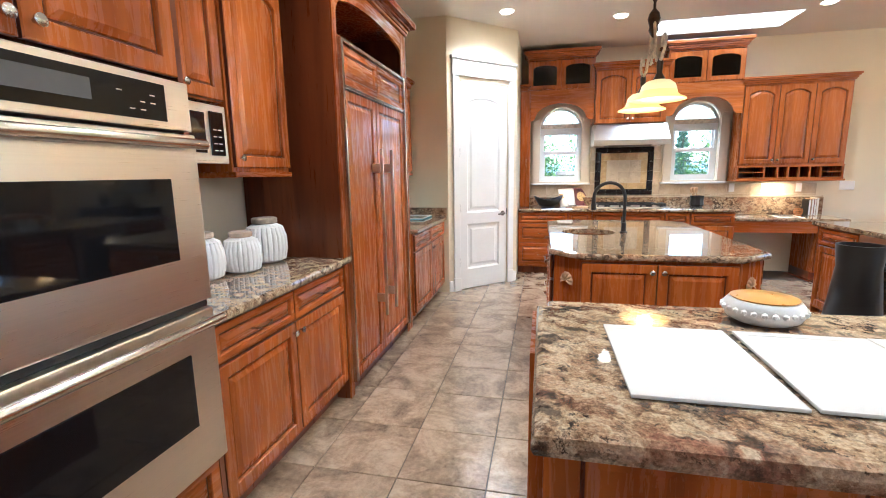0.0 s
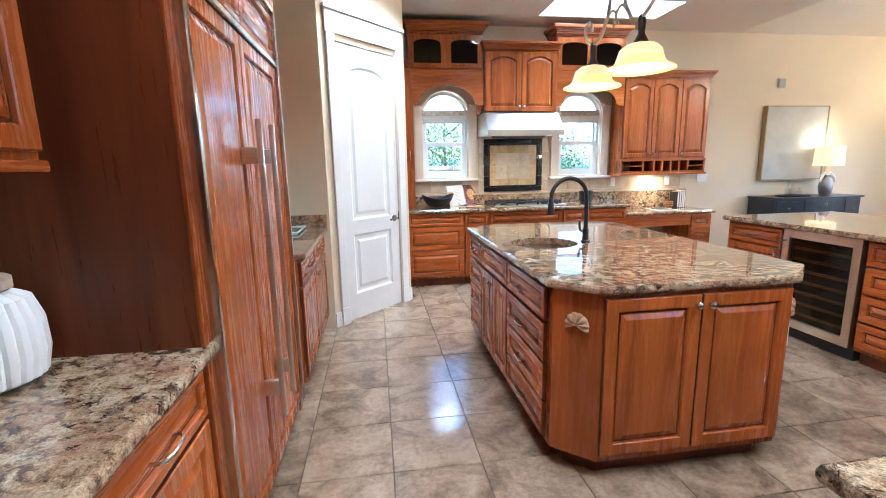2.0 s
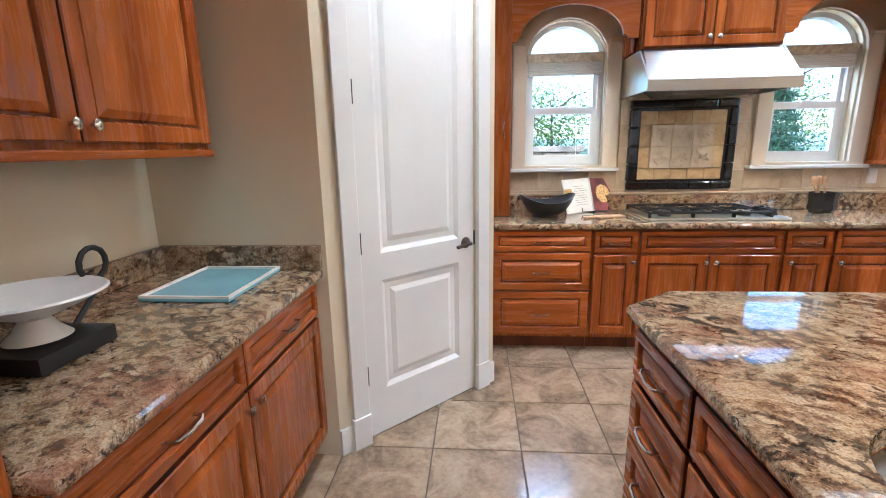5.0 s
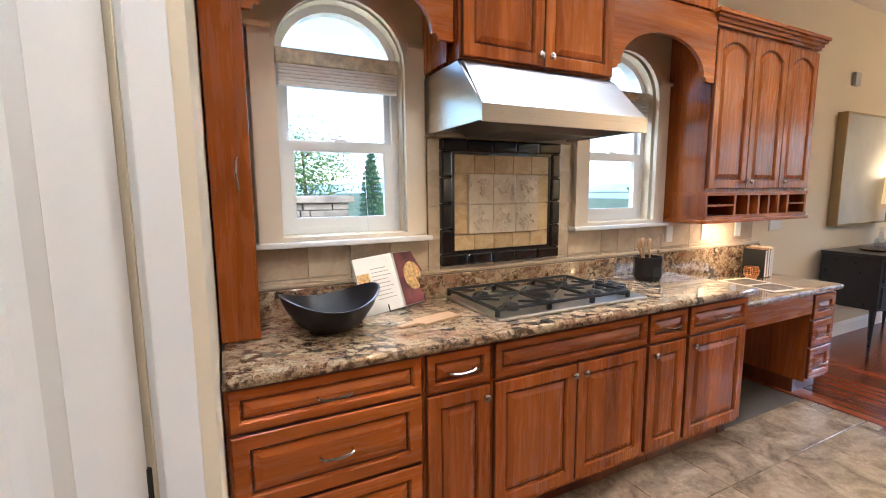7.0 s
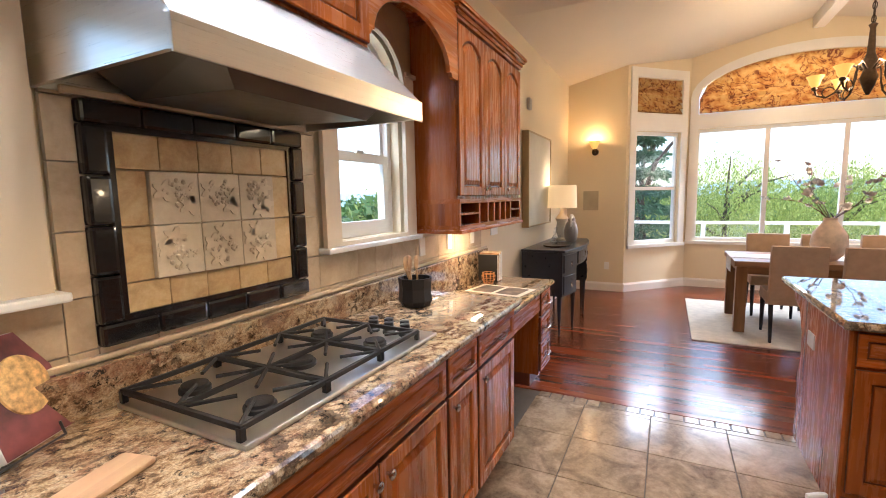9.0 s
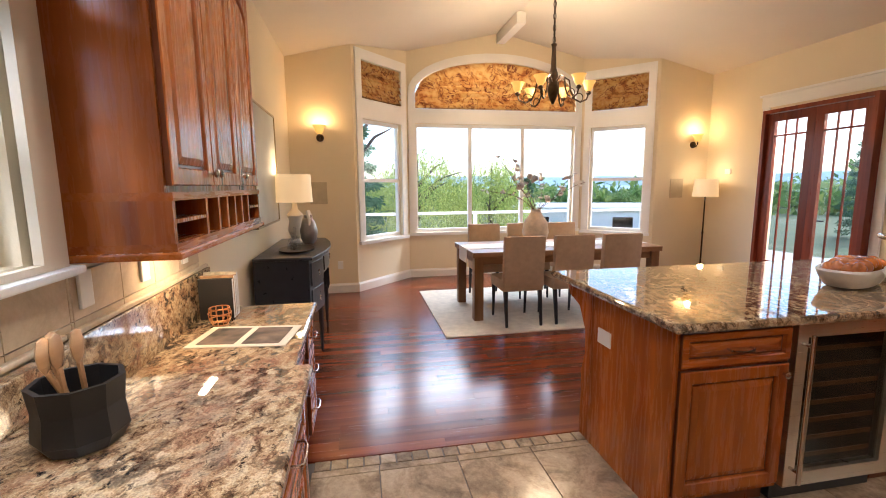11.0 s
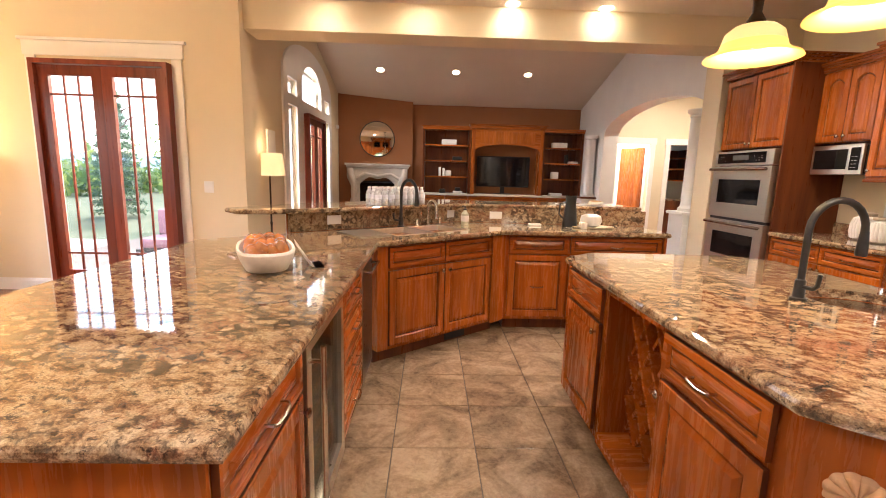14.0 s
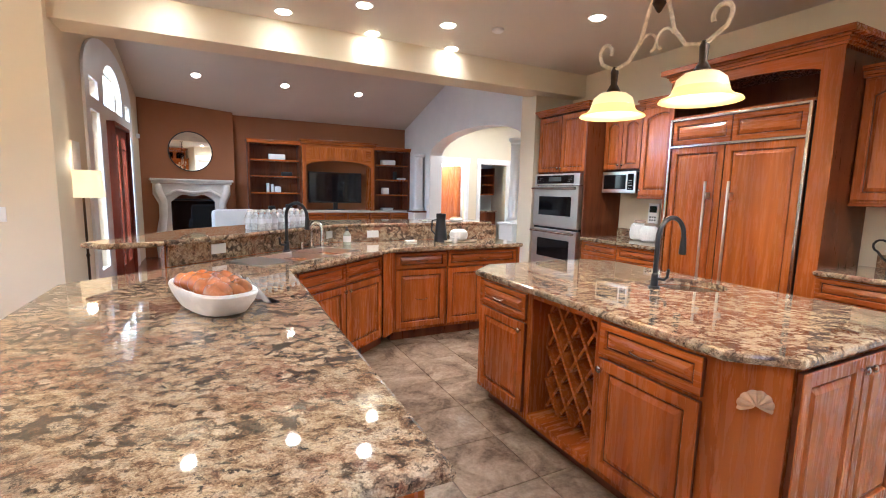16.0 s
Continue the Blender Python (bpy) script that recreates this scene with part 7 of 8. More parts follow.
box(rn, 5.68, 6.04, TY0 - 0.006, TY0 - 0.001, 0.60, 0.760)
solo("table_runner", rn, PAPER, "white linen runner hanging over the table ends", "table runner")


def chair():
    c = thing("dining_chair", "beige upholstered dining chair with dark tapered legs", "chair", Matrix(), "chairs round the table")
    part("seat", boxes((-0.215, 0.215, -0.22, 0.23, 0.36, 0.475, 0.02)), CHAIRCLOTH, c, smooth=True)
    bk = bmesh.new()
    box(bk, -0.215, 0.215, 0.17, 0.245, 0.40, 0.93, 0.018)
    for v_ in bk.verts:
        v_.co.y += 0.05 * max(0, (v_.co.z - 0.45)) * 1.4
    part("backrest", bk, CHAIRCLOTH, c, smooth=True)
    for x in (-0.185, 0.185):
        for y, dy in ((-0.19, -0.02), (0.20, 0.06)):
            lg = bmesh.new()
            tube(lg, [(x, y, 0.37), (x, y + dy, 0.0)], 0.026, 4, 0.016)
            part("leg", lg, IRON, c, "dark wooden leg")
    return c


ch0 = chair()
spots = [(5.30, y, 90) for y in (4.19, 3.65, 3.11)] + [(6.52, y, -90) for y in (4.19, 3.65, 3.11)]
spots = [(x + (0.10 if r > 0 else -0.10), y, r) for x, y, r in spots]
for k, (x, y, r) in enumerate(spots):
    mm = pose(x, y, 0.0145, 0, 0, r)
    if k == 0:
        ch0.matrix_world = mm
    else:
        copy_thing(ch0, mm)
vs_ = thing("vase", "cream stoneware vase with blossom branches", "vase", pose(5.73, 3.845, 0.761) @ Matrix.Scale(1.2, 4))
part("vase_body", lathe(bmesh.new(), [(0.06, 0), (0.10, 0.04), (0.125, 0.13), (0.11, 0.23), (0.06, 0.30), (0.045, 0.33), (0.05, 0.35), (0.04, 0.35), (0.035, 0.32), (0.01, 0.3)], 30), plain("stoneware", (0.66, 0.53, 0.40), 0.7, vary=0.25, scale=12, bumps=0.2), vs_, smooth=True)
random.seed(21)
br_, fl_ = bmesh.new(), bmesh.new()
for k in range(7):
    a_ = k * 0.9 + 0.2
    p0 = Vector((0, 0, 0.32))
    pts = [p0]
    d_ = Vector((math.cos(a_) * 0.7, math.sin(a_) * 0.8, 0.75))
    for q in range(6):
        d_ = (d_ + Vector((random.uniform(-0.3, 0.3), random.uniform(-0.3, 0.3), random.uniform(-0.25, 0.15)))).normalized()
        pts.append(pts[-1] + d_ * random.uniform(0.07, 0.12))
    tube(br_, pts, 0.0045, 5, 0.0018)
    for q in pts[2:]:
        for _ in range(3):
            cpt = q + Vector((random.uniform(-0.03, 0.03), random.uniform(-0.03, 0.03), random.uniform(-0.02, 0.03)))
            if random.random() < 0.45:
                continue
            tilt = Matrix.Rotation(random.uniform(0, 1.4), 3, (random.uniform(-1, 1), random.uniform(-1, 1), 0.1))
            for w_ in range(6):
                b_ = w_ * 1.047
                n1 = tilt @ (Vector((math.cos(b_), math.sin(b_), 0.8)) * 0.030)
                n2 = tilt @ (Vector((-math.sin(b_), math.cos(b_), 0)) * 0.016)
                fl_.faces.new([fl_.verts.new(cpt + x_) for x_ in (Vector(), n1 * 0.6 + n2, n1, n1 * 0.6 - n2)])
part("branches", br_, CHERRY_DARK, vs_)
part("blossoms", fl_, plain("petal", (0.86, 0.82, 0.80), 0.7), vs_, "pale pink blossoms")
solo("bowl", lathe(bmesh.new(), [(0.04, 0), (0.05, 0.01), (0.10, 0.055), (0.098, 0.062), (0.04, 0.025), (0.01, 0.022)], 20, (0, 0, 0), 1.4, 0.7), BLACK, "small black dish on the dining table", "bowl", pose(5.72, 3.35, 0.761), smooth=True)


def chandelier(x, y):
    c = thing("chandelier", "bronze scrolled chandelier with six amber glass shades", "chandelier", pose(x, y, 0))
    st_ = bmesh.new()
    tube(st_, [(0, 0, 3.0), (0, 0, 3.76)], 0.006, 6)
    for k in range(11):
        tube(st_, [((0.016 * math.cos(a_)) * (k % 2), (0.016 * math.cos(a_)) * (1 - k % 2), 3.06 + 0.062 * k + 0.036 * math.sin(a_)) for a_ in [q * 6.283 / 10 for q in range(11)]], 0.005, 5)
    part("chain", st_, BRONZE, c)
    part("stem", lathe(bmesh.new(), [(0.01, 3.03), (0.035, 3.01), (0.022, 2.98), (0.032, 2.75), (0.05, 2.70), (0.06, 2.66), (0.045, 2.60), (0.07, 2.52), (0.045, 2.44), (0.03, 2.40), (0.012, 2.36)], 18), BRONZE, c, smooth=True)
    for k in range(6):
        a_ = k * math.pi / 3 + 0.3
        u = Vector((math.cos(a_), math.sin(a_), 0))
        am = bmesh.new()
        P = lambda r, z: tuple(u * r + Vector((0, 0, z)))
        tube(am, [P(0.05, 2.60), P(0.12, 2.66), P(0.18, 2.62), P(0.20, 2.50), P(0.24, 2.42), P(0.31, 2.38), P(0.38, 2.41), P(0.40, 2.47)], 0.0095, 7)
        tube(am, [P(0.31, 2.38)] + [P(0.29 + 0.05 * math.cos(q), 2.43 + 0.05 * math.sin(q)) for q in [-1.2 + 0.5 * w_ for w_ in range(9)]], 0.006, 6)
        part("arm", am, BRONZE, c, smooth=True)
        part("cup", lathe(bmesh.new(), [(0.012, 0), (0.03, 0.015), (0.022, 0.035), (0.01, 0.04)], 14, P(0.40, 2.46)), BRONZE, c, smooth=True)
        part("shade", lathe(bmesh.new(), [(0.028, 0.0), (0.045, 0.03), (0.055, 0.07), (0.078, 0.105), (0.072, 0.103), (0.05, 0.07), (0.038, 0.03), (0.01, 0.006)], 22, P(0.40, 2.50)), GLOWGLASS, c, "amber glass shade, lit", smooth=True)
    return c


chandelier(5.9, 3.6)


def floor_lamp(x, y, z_shade, label, base=True):
    l = thing("floor_lamp", label, "floor lamp", pose(x, y, 0))
    part("pole", lathe(bmesh.new(), [(0.13, 0.0), (0.13, 0.015), (0.05, 0.035), (0.022, 0.07), (0.03, 0.11), (0.013, 0.16), (0.011, 0.7), (0.018, 0.72), (0.011, 0.74), (0.010, z_shade + 0.1), (0.004, z_shade + 0.12)], 18), BRONZE, l, "dark turned metal stem", smooth=True)
    part("shade", lathe(bmesh.new(), [(0.175, z_shade), (0.152, z_shade + 0.26), (0.149, z_shade + 0.26), (0.17, z_shade + 0.004), (0.168, z_shade)], 32), LAMPSHADE, l, "cream fabric shade, lit", smooth=True)
    lamp("floor_lamp_glow", "POINT", pose(x, y, z_shade + 0.34), 1.3, WARM)
    return l


floor_lamp(6.80, 0.73, 1.26, "dark metal floor lamp with a lit cream shade")
floor_lamp(4.02, -0.14, 1.29, "dark metal floor lamp beside the bar, shade lit")


def sconce(m, label):
    s = thing("wall_sconce", label, "wall lamp", m, "sconces")
    part("back_plate", lathe(bmesh.new(), [(0.05, 0), (0.048, 0.012), (0.02, 0.022), (0.005, 0.024)], 18, (0, 0, 0)), BRONZE, s, "", pose(0, 0, 0, 90, 0, 0), True)
    b_ = bmesh.new()
    tube(b_, [(0, -0.02, 0), (0, -0.07, -0.03), (0, -0.10, 0.0), (0, -0.10, 0.04)], 0.009, 7)
    part("arm", b_, BRONZE, s, smooth=True)
    part("shade", lathe(bmesh.new(), [(0.028, 0.0), (0.05, 0.03), (0.062, 0.075), (0.085, 0.11), (0.079, 0.108), (0.056, 0.075), (0.042, 0.032), (0.01, 0.008)], 22, (0, -0.10, 0.04)), GLOWGLASS, s, "amber glass shade, lit", smooth=True)


sconce(pose(7.118, 6.28, 2.08, 0, 0, 90 - 180), "bronze wall sconce with a lit amber shade")
sconce(pose(7.118, 0.74, 2.04, 0, 0, 90 - 180), "bronze wall sconce with a lit amber shade")
for y in (6.28, 0.74):
    lamp("sconce_glow", "POINT", pose(6.99, y, 2.25), 1.7, (1.0, 0.60, 0.25))
for y, z in ((6.33, 1.22), (0.98, 1.24)):
    solo("wall_speaker", boxes((7.108, 7.119, y - 0.11, y + 0.11, z, z + 0.29, 0.004)), plain("speaker_tan", (0.50, 0.43, 0.30), 0.7, bumps=0.3, bscale=400) if "speaker_tan" not in bpy.data.materials else bpy.data.materials["speaker_tan"], "flush tan wall speaker grille", "speaker", group="wall speakers")
solo("thermostat", boxes((6.64, 6.74, 0.4605, 0.485, 1.59, 1.66, 0.005)), TRIM, "small white thermostat on the dining wall", "thermostat")
solo("switch_plate", boxes((4.40, 4.50, 0.4605, 0.468, 1.10, 1.22, 0.003)), TRIM, "white double switch plate on the dining wall", "switch")
solo("outlet_plate", boxes((7.108, 7.119, 6.05, 6.12, 0.33, 0.44, 0.002)), TRIM, "white outlet plate low on the wall", "outlet")

# painting
pt = thing("painting", "large pale abstract canvas in a thin gold frame", "painting")
part("canvas", boxes((4.72, 5.68, 6.61, 6.655, 1.13, 2.12, 0.003)), plain("canvas_paint", (0.50, 0.49, 0.44), 0.8, vary=0.15, scale=2.5, bumps=0.3, bscale=60), pt)
part("frame", holed(bmesh.new(), [rect(4.705, 5.695, 1.115, 2.135), rect(4.72, 5.68, 1.13, 2.12)], lambda u, v, k: Vector((u, k, v)), 6.60, 6.678), plain("gilt", (0.35, 0.27, 0.14), 0.4, 0.7), pt)


def console():
    c = thing("console_table", "black lacquered bow-front console with brass ring pulls", "console table")
    x0, x1, yb, yf = 4.58, 5.94, 6.64, 6.12
    xm = (x0 + x1) / 2
    bow = lambda x, o=0: yf - o + 0.10 * ((x - xm) / ((x1 - x0) / 2)) ** 2
    top = [(x1 + 0.02, yb), (x0 - 0.02, yb)] + [(x0 - 0.02 + (x1 - x0 + 0.04) * k / 12, bow(x0 + (x1 - x0) * k / 12, 0.03)) for k in range(13)]
    part("top", slab(bmesh.new(), top[::1], 0.875, 0.90, r=0.006), NAVY, c)
    seg = [(x0, x0 + 0.36, 0.42), (x0 + 0.36, x1 - 0.36, 0.70), (x1 - 0.36, x1, 0.42)]
    for a_, b_, z0 in seg:
        poly = [(b_ - 0.001, yb), (a_ + 0.001, yb)] + [(a_ + 0.001 + (b_ - a_ - 0.002) * k / 6, bow(a_ + (b_ - a_) * k / 6)) for k in range(7)]
        part("drawer_case", prism(bmesh.new(), poly, z0, 0.874), NAVY, c)
        zs_ = (0.64, 0.42) if z0 < 0.5 else (0.70,)
        for zq in zs_:
            h_ = (0.874 - 0.65) if z0 < 0.5 else 0.17
            poly = [(a_ + 0.03 + (b_ - a_ - 0.06) * k / 6, bow(a_ + 0.03 + (b_ - a_ - 0.06) * k / 6)) for k in range(7)]
            bm = bmesh.new()
            prism(bm, [(x, y + 0.004) for x, y in poly[::-1]] + [(x, y - 0.010) for x, y in poly], zq + 0.02, zq + 0.02 + h_ - 0.04)
            d_ = part("drawer_front", bm, NAVY, c)
            px_ = (a_ + b_) / 2
            rg = bmesh.new()
            tube(rg, [(px_ + 0.022 * math.cos(q), bow(px_) - 0.018, zq + 0.10 + 0.022 * math.sin(q)) for q in [k * 6.283 / 14 for k in range(15)]], 0.003, 5)
            lathe(rg, [(0.012, -0.004), (0.012, 0.004), (0.003, 0.005)], 10, (px_, bow(px_) - 0.014, zq + 0.122))
            part("ring_pull", rg, CHROME, d_, "brass ring pull", smooth=True)
    for x, y in ((x0 + 0.03, yb - 0.04), (x1 - 0.03, yb - 0.04), (x0 + 0.34, bow(x0 + 0.34) + 0.03), (x1 - 0.34, bow(x1 - 0.34) + 0.03), (x0 + 0.03, bow(x0) + 0.03), (x1 - 0.03, bow(x1) + 0.03)):
        lg = bmesh.new()
        tube(lg, [(x, y, 0.45), (x, y, 0.0)], 0.026, 8, 0.011)
        part("leg", lg, NAVY, c, "tapered black leg", smooth=True)


console()
tl = thing("table_lamp", "pale turned table lamp with a lit cream drum shade", "table lamp", pose(5.60, 6.44, 0.901))
part("lamp_base", lathe(bmesh.new(), [(0.07, 0), (0.07, 0.02), (0.045, 0.04), (0.075, 0.12), (0.06, 0.22), (0.08, 0.27), (0.03, 0.33), (0.018, 0.40)], 26), STONEWHITE, tl, smooth=True)
part("shade", lathe(bmesh.new(), [(0.175, 0.40), (0.165, 0.67), (0.161, 0.67), (0.17, 0.404), (0.168, 0.40)], 30), LAMPSHADE, tl, "cream drum shade, lit", smooth=True)
lamp("table_lamp_glow", "POINT", pose(5.60, 6.44, 1.62), 1.6, WARM)
tv = thing("vase", "ribbed silver vase with a white ribbon", "vase", pose(5.44, 6.30, 0.901))
part("vase_body", lathe(bmesh.new(), [(0.05, 0), (0.075, 0.05), (0.085, 0.13), (0.06, 0.22), (0.035, 0.25), (0.04, 0.28), (0.03, 0.28), (0.01, 0.27)], 48, flute=16, depth=0.06), plain("pewter", (0.35, 0.33, 0.31), 0.35, 0.7), tv, smooth=True)
bw_ = bmesh.new()
for s_ in (-1, 1):
    tube(bw_, [(0, 0, 0.27), (s_ * 0.05, 0.0, 0.31), (s_ * 0.10, -0.02, 0.25), (s_ * 0.12, -0.02, 0.19)], 0.022, 6, 0.012)
part("plume", bw_, PAPER, tv, "white feathery plume", smooth=True)
ty = thing("tray", "oval dark tray with glass decanters", "tray", pose(5.0, 6.36, 0.901))
part("tray_plate", lathe(bmesh.new(), [(0.15, 0), (0.17, 0.004), (0.175, 0.018), (0.168, 0.018), (0.02, 0.008)], 30, (0, 0, 0), 1.4, 0.85), BRONZE, ty, smooth=True)
for x_, h_, k in ((-0.08, 0.20, 0), (0.03, 0.15, 1), (0.10, 0.10, 2), (-0.02, 0.09, 3)):
    solo("decanter", lathe(bmesh.new(), [(0.035, 0), (0.04, 0.01), (0.04, h_ * 0.45), (0.014, h_ * 0.65), (0.013, h_ * 0.85), (0.018, h_ * 0.9), (0.015, h_), (0.003, h_)], 16), BOT, "clear cut-glass decanter on the tray", "decanter", pose(5.0 + x_, 6.36 + 0.04 * (k % 2), 0.911), "decanters", smooth=True)


# ---- living room ----
mark = set(scene.objects)
fp = thing("fireplace", "carved cream stone fireplace surround with a black firebox", "fireplace", Matrix.Translation((3.60, -5.352, 0)) @ pose(0, 0, 0, 0, 0, 190.5))
part("mantel_shelf", boxes((-0.74, 0.74, -0.22, -0.002, 1.51, 1.555, 0.012), (-0.71, 0.71, -0.19, -0.002, 1.46, 1.51, 0.010)), STONEWHITE, fp)
fr_out = [(-0.66, 0.0), (-0.40, 0.0), (-0.40, 1.10)] + [(-0.40 + 0.8 * k / 12, 1.15 + 0.09 * math.sin(math.pi * k / 12) - 0.03 * math.cos(4 * math.pi * k / 12)) for k in range(1, 12)] + [(0.40, 1.10), (0.40, 0.0), (0.66, 0.0), (0.68, 0.4), (0.60, 0.8), (0.60, 1.05), (0.69, 1.25), (0.69, 1.455), (-0.69, 1.455), (-0.69, 1.25), (-0.60, 1.05), (-0.60, 0.8), (-0.68, 0.4)]
part("surround", holed(bmesh.new(), [fr_out], lambda u, v, k: Vector((u, k, v)), -0.13, -0.002), STONEWHITE, fp)
for s_ in (-1, 1):
    b_ = bmesh.new()
    tube(b_, [(s_ * 0.62, -0.13, 1.42), (s_ * 0.60, -0.20, 1.30), (s_ * 0.53, -0.17, 1.12), (s_ * 0.53, -0.14, 0.85), (s_ * 0.58, -0.15, 0.45), (s_ * 0.56, -0.17, 0.15), (s_ * 0.56, -0.17, 0.01)], 0.07, 10, 0.06)
    part("carved_leg", b_, STONEWHITE, fp, smooth=True)
b_ = bmesh.new()
tube(b_, [(-0.52, -0.14, 1.20), (-0.3, -0.16, 1.33), (0, -0.17, 1.28), (0.3, -0.16, 1.33), (0.52, -0.14, 1.20)], 0.035, 8)
part("carved_swag", b_, STONEWHITE, fp, smooth=True)
part("firebox", boxes((-0.41, 0.41, -0.03, 0.06, 0.03, 1.16)), BLACK, fp, "black firebox")
part("fire_glass", boxes((-0.38, 0.38, -0.036, -0.031, 0.10, 1.12)), DARKGLASS, fp, "dark fire glass")
mr = thing("round_mirror", "round mirror in a thin black frame", "mirror", Matrix.Translation((3.60, -5.352, 2.11)) @ pose(0, 0, 0, 0, 0, 190.5) @ pose(0, 0, 0, 90, 0, 0))
part("frame", lathe(bmesh.new(), [(0.385, 0.002), (0.40, 0.004), (0.40, 0.030), (0.385, 0.032), (0.38, 0.02)], 56), BLACK, mr, smooth=True)
part("glass", lathe(bmesh.new(), [(0.38, 0.010), (0.38, 0.022), (0.01, 0.0222)], 56), MIRROR, mr)
solo("motion_sensor", boxes((4.40, 4.448, -5.0, -4.92, 2.28, 2.36, 0.006)), TRIM, "small white corner sensor", "sensor")


def bookcase(x0, x1, label):
    c = thing("bookcase", label, "bookcase", None, "built-in bookcases")
    y0, y1 = -5.61, -5.22
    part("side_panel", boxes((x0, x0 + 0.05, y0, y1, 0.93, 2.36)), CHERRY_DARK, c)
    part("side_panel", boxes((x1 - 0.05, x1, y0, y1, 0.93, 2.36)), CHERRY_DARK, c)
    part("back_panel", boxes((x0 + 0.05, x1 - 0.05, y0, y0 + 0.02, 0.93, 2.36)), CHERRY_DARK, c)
    for z in (1.29, 1.65, 2.0):
        part("shelf", boxes((x0 + 0.05, x1 - 0.05, y0 + 0.02, y1 - 0.02, z, z + 0.03, 0.004)), CHERRY_H, c)
    part("crown_moulding", boxes((x0 - 0.01, x1 + 0.01, y0, y1 + 0.03, 2.36, 2.41, 0.01), (x0 - 0.03, x1 + 0.03, y0, y1 + 0.05, 2.41, 2.44, 0.008)), CHERRY_H, c)


bookcase(1.45, 2.55, "built-in cherry bookcase with a few ornaments")
bookcase(-1.14, -0.21, "built-in cherry bookcase with a few ornaments")
mc = thing("media_cabinet", "built-in cherry television surround with an arched head", "media cabinet")
part("side_panel", boxes((1.36, 1.445, -5.61, -5.15, 0.93, 2.40)), CHERRY, mc)
part("side_panel", boxes((-0.205, -0.12, -5.61, -5.15, 0.93, 2.40)), CHERRY, mc)
part("back_panel", boxes((-0.12, 1.36, -5.61, -5.57, 0.93, 2.40)), TERRA, mc)
part("arched_head", holed(bmesh.new(), [[(-0.12, 1.93)] + arc(0.62, 1.93, 0.72, 180, 0, 16, 0.13) + [(1.36, 1.93), (1.36, 2.40), (-0.12, 2.40)]], lambda u, v, k: Vector((u, k, v)), -5.20, -5.15), CHERRY_H, mc)
part("head_panel", boxes((0.0, 1.24, -5.15, -5.14, 2.08, 2.34, 0.004)), CHERRY, mc)
part("crown_moulding", boxes((-0.24, 1.48, -5.61, -5.11, 2.40, 2.47, 0.012), (-0.27, 1.51, -5.61, -5.08, 2.47, 2.50, 0.008)), CHERRY_H, mc)
tvs = thing("television", "black flat television in its recess", "television", pose(0.66, -5.40, 0))
part("bezel", boxes((-0.62, 0.62, -0.03, 0.0, 1.10, 1.81, 0.008)), BLACK, tvs)
part("screen", boxes((-0.60, 0.60, 0.0005, 0.004, 1.12, 1.79)), DARKGLASS, tvs, "dark glossy screen")
part("foot", boxes((-0.2, 0.2, -0.12, 0.04, 0.935, 0.95, 0.004), (-0.05, 0.05, -0.05, -0.02, 0.95, 1.10)), BLACK, tvs)
for k in range(7):
    x0 = -1.14 + k * 0.527
    cabinet("cherry base cabinet below the bookcases", pose(x0 + 0.525, -5.14, 0, 0, 0, 180), 0.523, 0.46, 0.1, 0.885, [("door", 0.012, 0.511, 0.13, 0.68, "rt"), ("drawer", 0.012, 0.511, 0.70, 0.87, "")], group="living room cabinets")
solo("shelf_top", boxes((-1.145, 2.56, -5.61, -5.11, 0.887, 0.928, 0.006)), STONEWHITE, "pale stone top below the bookcases", "worktop")
for x, z, w_, h_, mat_, lab, cat in ((1.95, 2.032, 0.34, 0.12, TRIM, "white storage basket on a shelf", "basket"), (-0.62, 1.95, 0.0, 0.0, TRIM, "", ""), (1.75, 1.682, 0.22, 0.09, IRON, "black ornament on a shelf", "ornament"), (2.15, 1.322, 0.05, 0.20, PAPER, "white book on a shelf", "book"), (2.06, 1.322, 0.05, 0.18, PAPER, "white book on a shelf", "book"), (1.95, 1.322, 0.13, 0.13, TRIM, "white house ornament on a shelf", "ornament"), (1.72, 0.930, 0.22, 0.05, PAPER, "stack of white books", "books"), (1.72, 0.981, 0.12, 0.08, IRON, "black ornament on books", "ornament"), (2.08, 0.930, 0.14, 0.09, IRON, "small black bowl on the shelf top", "ornament"),
                                (-0.62, 2.032, 0.34, 0.12, TRIM, "white storage basket on a shelf", "basket"), (-0.95, 1.682, 0.22, 0.05, PAPER, "stack of pale books", "books"), (-0.80, 1.682, 0.05, 0.20, IRON, "black bookend on a shelf", "ornament"), (-0.55, 1.322, 0.16, 0.16, PAPER, "white framed picture on a shelf", "framed picture"), (-0.60, 0.930, 0.28, 0.06, PAPER, "stack of white books", "books"), (-0.50, 1.0, 0.0, 0.0, TRIM, "", "")):
    if w_:
        solo(cat.replace(" ", "_"), boxes((x - w_ / 2, x + w_ / 2, -5.46, -5.30, z + 0.0005, z + h_, min(w_, h_) * 0.15)), mat_, lab, cat, smooth=True)
